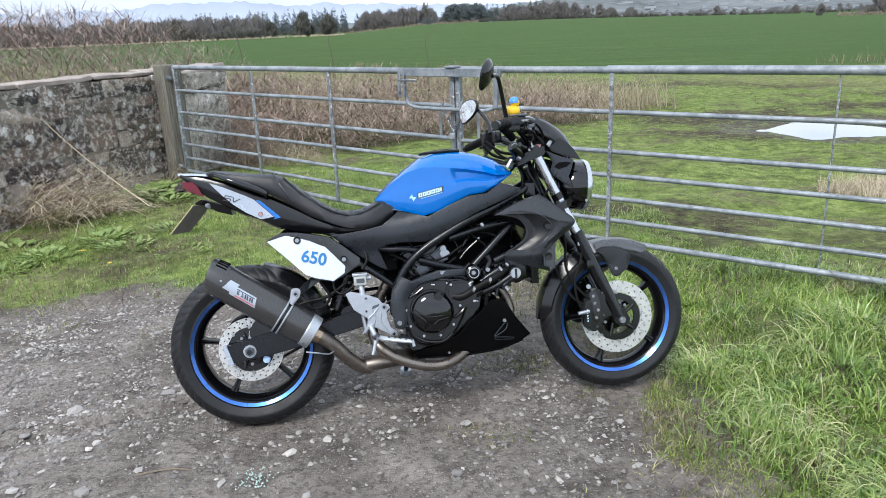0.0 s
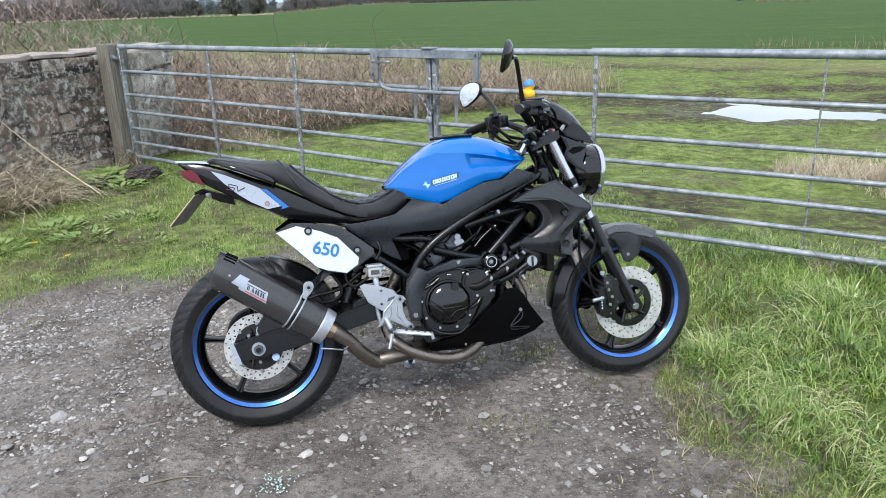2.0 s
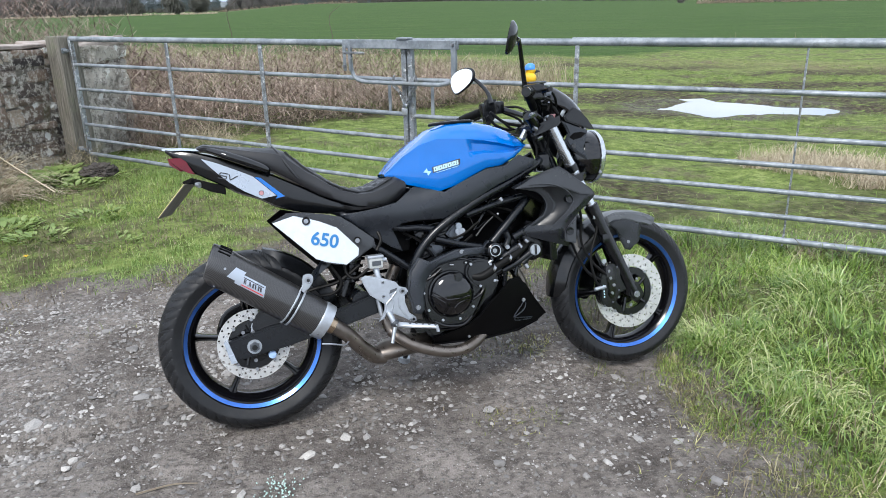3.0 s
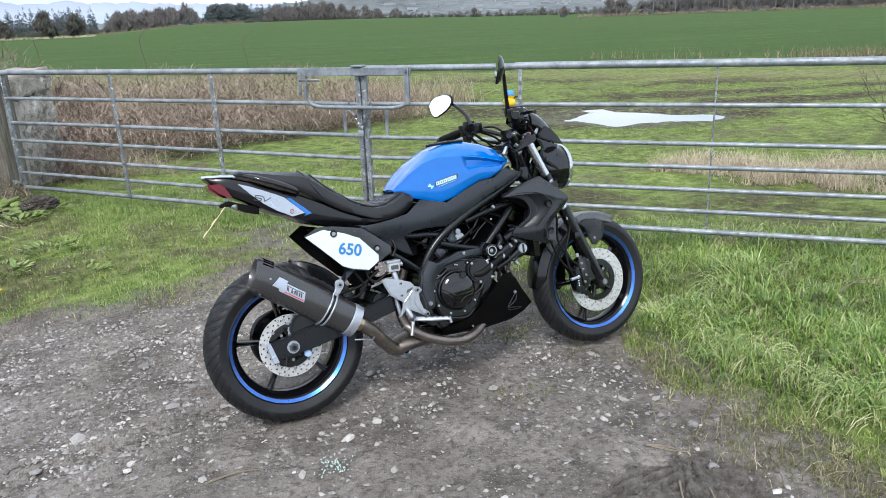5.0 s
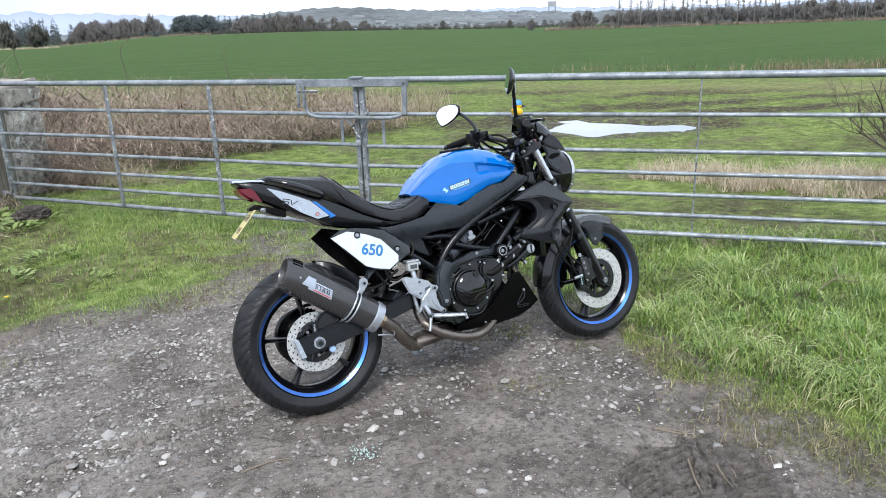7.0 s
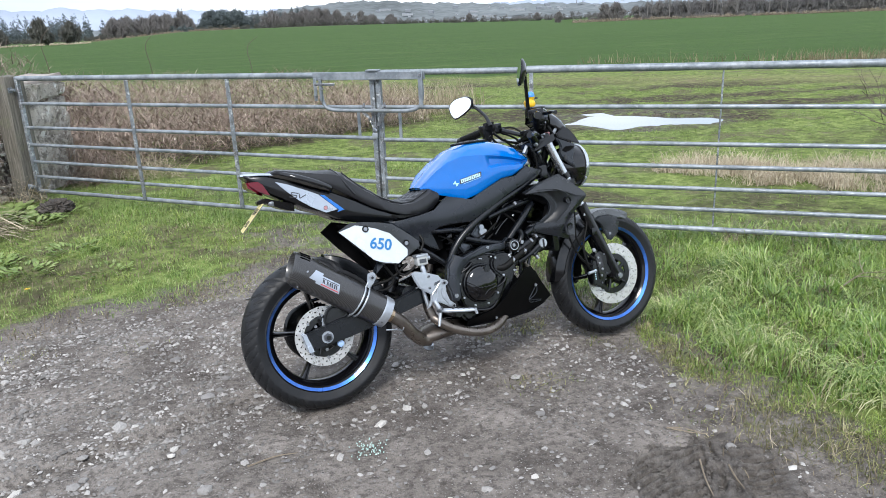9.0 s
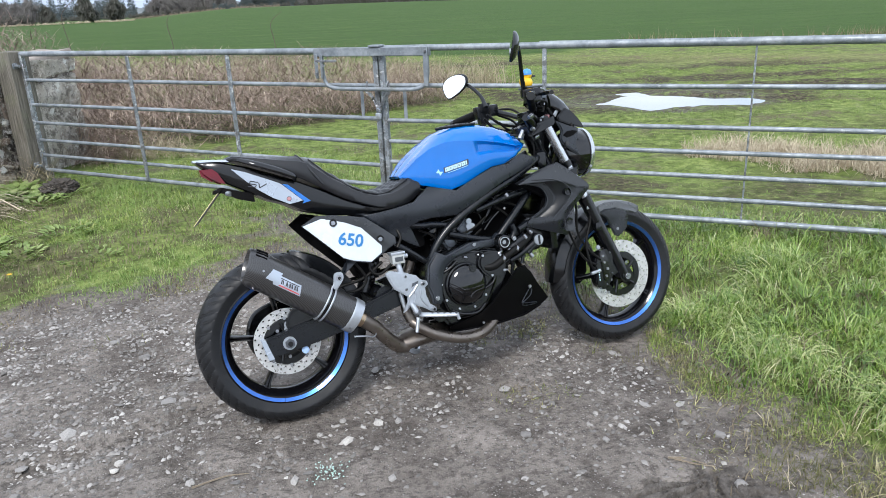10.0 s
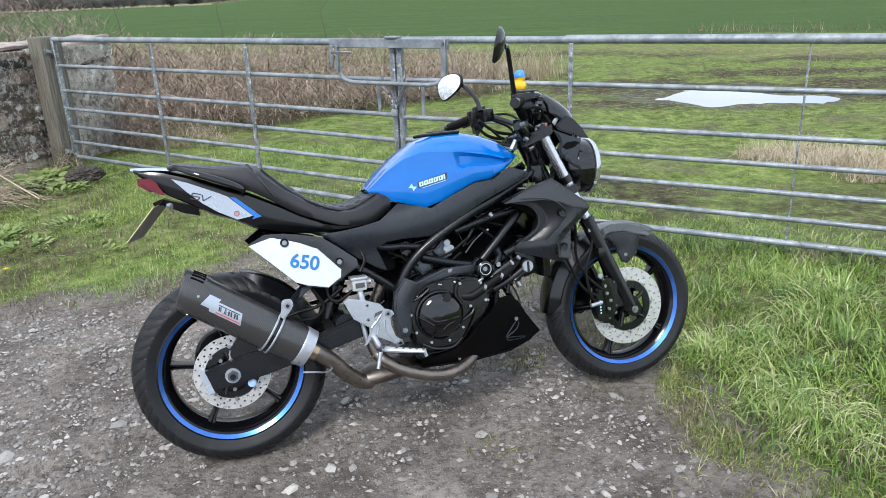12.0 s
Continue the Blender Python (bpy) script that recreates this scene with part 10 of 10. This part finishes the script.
row = [tall_tree(11.5, 1), tall_tree(10, 2), tall_tree(12.5, 3)]
rr = random.Random(9)
for k in range(70):
    az, d = 31.4 + k * 0.40 + rr.uniform(-0.15, 0.15), rr.uniform(300, 330)
    src = row[k % 3]
    t = src if k < 3 else copy_thing(src, Matrix.Identity(4))
    t.matrix_world = Matrix.Translation(at_az(az, d)) @ Matrix.Rotation(rr.uniform(0, 6), 4, "Z") @ Matrix.Scale(rr.uniform(0.72, 1.05), 4)
rb = far_bush(9, 23, M_TWIGS, 40)
rb["label"], rb["group"] = "bare round-headed tree standing in the far hedge", "far hedge trees"
for k, (az, s) in enumerate(((18.5, 0.55), (23.5, 0.5), (25.0, 0.4), (28.3, 0.62), (29.2, 0.66), (30.6, 0.5), (32.2, 0.62), (37.0, 0.6), (44.0, 0.75), (45.4, 0.7), (48.2, 0.7))):
    t = rb if k == 0 else copy_thing(rb, Matrix.Identity(4))
    t.matrix_world = Matrix.Translation(at_az(az, 480 if az < 25 else 292)) @ Matrix.Rotation(k * 1.1, 4, "Z") @ Matrix.Scale(s, 4)


# town: sheds and houses on the low ground
def shed(w, d, h, wall_mat):
    s = thing("far_building", "distant pale industrial shed with a shallow grey roof", "building", "distant town buildings")
    part("wall", bm_box(-w / 2, -d / 2, -2, w / 2, d / 2, h), wall_mat, s, smooth=False)
    bm = bmesh.new()
    v = [bm.verts.new(q) for q in ((-w / 2 - 0.5, -d / 2 - 0.5, h), (w / 2 + 0.5, -d / 2 - 0.5, h), (w / 2 + 0.5, d / 2 + 0.5, h), (-w / 2 - 0.5, d / 2 + 0.5, h), (-w / 2 - 0.5, 0, h * 1.35), (w / 2 + 0.5, 0, h * 1.35))]
    for f in ((0, 1, 5, 4), (2, 3, 4, 5), (1, 2, 5), (3, 0, 4), (3, 2, 1, 0)):
        bm.faces.new([v[i] for i in f])
    part("roof", bm, M_FARROOF, s, smooth=False)
    return s


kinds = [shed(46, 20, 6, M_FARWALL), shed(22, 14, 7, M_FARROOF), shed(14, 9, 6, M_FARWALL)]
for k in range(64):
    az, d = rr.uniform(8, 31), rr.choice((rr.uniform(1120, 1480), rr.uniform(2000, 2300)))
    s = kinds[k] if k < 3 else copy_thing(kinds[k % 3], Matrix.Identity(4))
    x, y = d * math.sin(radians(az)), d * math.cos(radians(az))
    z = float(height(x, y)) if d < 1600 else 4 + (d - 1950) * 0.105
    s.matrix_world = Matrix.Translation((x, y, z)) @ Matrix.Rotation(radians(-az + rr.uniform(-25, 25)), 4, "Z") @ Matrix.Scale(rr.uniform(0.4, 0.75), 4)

# water tower on the slope behind the town
tower = thing("water_tower", "distant pale concrete water tower on legs", "water tower", m=Matrix.Translation((2480 * math.sin(radians(26.7)), 2480 * math.cos(radians(26.7)), 30)) @ Matrix.Rotation(radians(-26.7), 4, "Z"))
part("tank", bm_box(-13, -13, 25, 13, 13, 40, 0.5, 1), M_FARWALL, tower, smooth=False)
for x in (-10, 10):
    for y in (-10, 10):
        part("leg", bm_box(x - 1.5, y - 1.5, -10, x + 1.5, y + 1.5, 25), M_FARROOF, tower, smooth=False)


def ridge(name, dist, crest, mat, label, base=-40.0, deep=500):
    """A band of hills: crest is a list of (azimuth, degrees above the horizon)."""
    az = np.arange(-75, 90, 0.35)
    el = np.interp(az, [c[0] for c in crest], [c[1] for c in crest])
    el = el + 0.05 * np.sin(az * 3.1) + 0.04 * np.sin(az * 7.7 + 1) + 0.025 * np.sin(az * 17 + 2)
    a = np.radians(az)
    top = dist * np.tan(np.radians(el)) + 1.47
    rows = [np.stack([d * np.sin(a), d * np.cos(a), z], 1) for d, z in ((dist - deep, np.full(len(a), base)), (dist - deep * 0.35, base + (top - base) * 0.66), (dist, top), (dist + deep * 0.5, np.full(len(a), base)))]
    n = len(a)
    i = np.arange(4 * n).reshape(4, n)
    quads = np.stack([i[:-1, :-1], i[:-1, 1:], i[1:, 1:], i[1:, :-1]], -1).reshape(-1, 4)
    return tagged(new(name, raw_mesh(name, np.concatenate(rows), quads, mat)), label, "hills", kind="structure")


ridge("backdrop_hills_far", 4000, [(-75, 1.6), (-31, 1.85), (-29, 1.6), (-26.5, 1.9), (-24.4, 1.72), (-21.6, 2.15), (-16.3, 2.18), (-12.9, 1.82), (-11.3, 1.74), (-10.2, 1.95), (-8.2, 1.68), (-5.3, 1.72), (-2.8, 1.48), (2.5, 1.35), (6, 1.3), (12, 1.0), (22, 1.25), (27, 1.2), (33, 0.9), (90, 1.0)], M_HILL, "hills on the horizon, coloured pale blue for haze")
ridge("backdrop_hills_near", 2600, [(-75, 0.1), (-20, 0.2), (-2, 0.4), (2.5, 1.0), (6, 1.42), (9.3, 1.72), (13, 1.58), (18.7, 1.2), (24, 1.0), (30, 0.8), (40, 0.7), (90, 0.6)], M_HILL2, "wooded ridge behind the distant town, dulled by painted haze", deep=1000)

# ---- loose stones and litter on the track ----


def pebble_mesh(seed, flat):
    bm = bmesh.new()
    bmesh.ops.create_icosphere(bm, subdivisions=1, radius=0.5)
    off = V((seed * 5.1, seed * 2.3, 1))
    for v in bm.verts:
        v.co *= 1 + 0.55 * noise.noise(v.co * 1.7 + off)
        v.co.z *= flat
    me = bpy.data.meshes.new("stone")
    bm.to_mesh(me)
    bm.free()
    me.materials.append(M_LOOSE)
    return me


PEBBLES = [pebble_mesh(k, f) for k, f in enumerate((0.35, 0.45, 0.3, 0.5, 0.4, 0.55, 0.28, 0.6))]


def track_keep(x, y):
    return sstep(0.15, -0.25, verge_distance(x, y))


BIG = [(-1.64, 2.807, 0.075), (-0.636, 2.40, 0.06), (-1.758, 2.628, 0.055), (-1.424, 2.485, 0.035), (0.0, 2.57, 0.055), (-0.44, 2.46, 0.035), (-0.28, 2.64, 0.03), (0.586, 2.02, 0.045), (0.457, 2.30, 0.045), (-0.294, 2.88, 0.03), (-1.3, 2.95, 0.07), (-1.25, 3.0, 0.05), (-1.95, 2.45, 0.06), (-1.62, 2.33, 0.04), (-1.0, 3.1, 0.05), (0.5, 1.78, 0.04)]
rp = random.Random(17)
spots = list(BIG)
while len(spots) < 290:
    x, y = rp.uniform(-2.4, 0.85), rp.uniform(1.35, 4.2)
    if rp.random() < float(track_keep(x, y)) * float(off_bike(x, y)) * (1 - float(soft_mud(x, y))) * (0.45 + 0.55 * float(sstep(0.3, -1.0, x))):
        spots.append((x, y, 0.016 + 0.032 * rp.random() ** 2.2))
for k, (x, y, s) in enumerate(spots):
    ob = new("stone", PEBBLES[k % 8])
    z = float(height(x, y))
    ob.matrix_world = Matrix.Translation((x, y, z + s * 0.06)) @ Matrix.Rotation(rp.uniform(0, 6.28), 4, "Z") @ Matrix.Rotation(rp.uniform(-0.25, 0.25), 4, "X") @ Matrix.Diagonal((s * rp.uniform(0.9, 1.3), s * rp.uniform(0.65, 1.0), s * rp.uniform(0.7, 1.1), 1))
    ob.parent = ground


def crumbs(p, size, z):
    """Many small angular lumps: their points and triangles."""
    n = len(p)
    tet = np.array([[1, 0, -0.3], [-0.2, 0.9, -0.3], [-0.9, -0.1, -0.25], [0.1, -0.95, -0.3], [0.35, 0.15, 0.5], [-0.35, -0.05, 0.45]])
    fac = np.array([[0, 1, 4], [1, 2, 5], [1, 5, 4], [2, 3, 5], [3, 0, 4], [3, 4, 5]])
    jit = tet[None] * (1 + rng.normal(0, 0.22, (n, 6, 1))) * size[:, None, None] * np.stack([rng.uniform(0.8, 1.4, n), rng.uniform(0.6, 1.0, n), rng.uniform(0.5, 1.1, n)], 1)[:, None]
    a = rng.uniform(0, 6.28, n)
    c, s = np.cos(a)[:, None], np.sin(a)[:, None]
    vx, vy = jit[..., 0] * c - jit[..., 1] * s, jit[..., 0] * s + jit[..., 1] * c
    verts = np.stack([vx + p[:, :1], vy + p[:, 1:], jit[..., 2] + z[:, None] + size[:, None] * 0.15], -1).reshape(-1, 3)
    return verts, (fac[None] + (np.arange(n) * 6)[:, None, None]).reshape(-1, 3)


# the countless small gravel, one mesh
dens = lambda x, y: track_keep(x, y) * off_bike(x, y) * (1 - 0.95 * soft_mud(x, y)) * (0.4 + 0.6 * sstep(2.15, 2.9, y)) * np.clip(0.3 + 0.3 * sstep(0.2, -1.2, x) + 0.3 * waves(x, y, 1.8, 91) + 0.25 * waves(x, y, 5, 92), 0.1, 1)
p = scatter(150000, -3.8, 1.1, 0.7, 4.9, dens)
gravel_verts, gravel_faces = crumbs(p, 0.0022 + 0.0125 * rng.random(len(p)) ** 2.6, height(p[:, 0], p[:, 1]))
gravel = tagged(new("gravel", raw_mesh("gravel", gravel_verts, gravel_faces, M_PEBBLE, smooth=False)), "small pale gravel strewn over the earth track", "gravel", kind="stuff")

# green glass splinters
bm = bmesh.new()
rg = random.Random(4)
for _ in range(90):
    x, y = rg.gauss(0, 0.032), rg.gauss(0, 0.028)
    r, a = rg.uniform(0.0015, 0.0042), rg.uniform(0, 6.28)
    v = [bm.verts.new((x + r * math.cos(a + k * 2.1), y + r * math.sin(a + k * 2.1), 0.002 + rg.uniform(0, 0.003))) for k in range(3)]
    v.append(bm.verts.new((x, y, 0.007 + r * 0.4)))
    for f in ((0, 1, 3), (1, 2, 3), (2, 0, 3)):
        bm.faces.new([v[i] for i in f])
gl = part("glass_splinters", bm, M_GLASSBIT, None, smooth=False)
gl.location = (-0.72, 2.22, float(height(-0.72, 2.22)) + 0.003)
tagged(gl, "scattered pale green glass splinters on the gravel", "broken glass", kind="stuff")

# sticks
for k, pts in enumerate(([(0.37, 1.95), (0.43, 1.91), (0.48, 1.88)], [(0.33, 1.72), (0.28, 1.62), (0.245, 1.53)], [(0.40, 1.66), (0.375, 1.59), (0.36, 1.53)], [(0.355, 1.955), (0.41, 1.945), (0.46, 1.90)], [(-1.15, 2.28), (-1.05, 2.31), (-0.97, 2.30)], [(-1.9, 2.15), (-1.82, 2.2), (-1.76, 2.19)])):
    ob = part("twig", bm_tube([(x, y, float(height(x, y)) + (0.022 if soft_mud(x, y) > 0.3 else 0.006)) for x, y in pts], (0.0034, 0.0028, 0.0016), n=6), M_DRYREED, None)
    tagged(ob, "pale dry twig lying on the track", "twig", "loose twigs")

# molehill by the post
bm = bmesh.new()
bmesh.ops.create_icosphere(bm, subdivisions=5, radius=0.155)
for v in bm.verts:
    v.co *= 1 + 0.26 * noise.noise(v.co * 9) + 0.24 * noise.noise(v.co * 26) + 0.2 * noise.noise(v.co * 70)
    v.co.z *= 0.6
mh = part("molehill", bm, M_SOIL, None)
mh.location = (-2.66, 7.16, float(height(-2.66, 7.16)) + 0.03)
tagged(mh, "small dark molehill of crumbly soil in the turf", "molehill")

# tractor tread left in the soft mud: bars slanting on one side, square on the other, split by lengthwise ridges
xs, ys = np.arange(-0.06, 0.72, 0.0052), np.arange(1.28, 1.96, 0.0052)
X, Y = (a.ravel() for a in np.meshgrid(xs, ys))
u, v = tread_frame(X, Y)
bend = 0.012 * waves(X, Y, 14, 81) + 0.004 * waves(X, Y, 60, 82) + 0.002 * waves(X, Y, 300, 86)
bar = np.where(v < -0.05, np.sin((u + 0.87 * v + bend) * 2 * np.pi / 0.044), np.where(v > 0.07, np.sin((u + bend) * 2 * np.pi / 0.040), np.sin((v + 1.2 * bend) * 2 * np.pi / 0.050)))
groove = sstep(0.1, -0.6, bar) * np.clip(0.6 + 0.8 * waves(X, Y, 20, 83), 0.0, 1)
crumb = 0.0016 * waves(X, Y, 500, 84) + 0.0016 * waves(X, Y, 800, 85) + rng.normal(0, 0.0016, len(X))
soft = soft_mud(X, Y)
Z = height(X, Y) - 0.014 + 0.019 * sstep(0.0, 0.4, soft) + 0.008 * waves(X, Y, 30, 88) * soft - 0.036 * groove * sstep(0.15, 0.6, soft) + crumb * (0.3 + soft)
i = np.arange(len(X)).reshape(len(ys), len(xs))
quads = np.stack([i[:-1, :-1], i[:-1, 1:], i[1:, 1:], i[1:, :-1]], -1).reshape(-1, 4)
quads = quads[soft[quads].max(1) > 0.02]
tagged(new("mud_tread", raw_mesh("mud_tread", np.stack([X, Y, Z], 1), quads, M_MUD)), "dark tyre tread pressed into the wet mud", "tyre track", kind="stuff")
p = scatter(9000, -0.05, 0.75, 1.28, 1.96, lambda x, y: sstep(0.1, 0.6, soft_mud(x, y)) * np.clip(0.3 + 0.8 * waves(x, y, 28, 89), 0.03, 1))
clod_verts, clod_faces = crumbs(p, 0.0018 + 0.0062 * rng.random(len(p)) ** 2.5, height(p[:, 0], p[:, 1]) + 0.004)
tagged(new("mud_crumbs", raw_mesh("mud_crumbs", clod_verts, clod_faces, M_MUD, smooth=False)), "small dark crumbs of soil on the churned mud", "soil", kind="stuff")
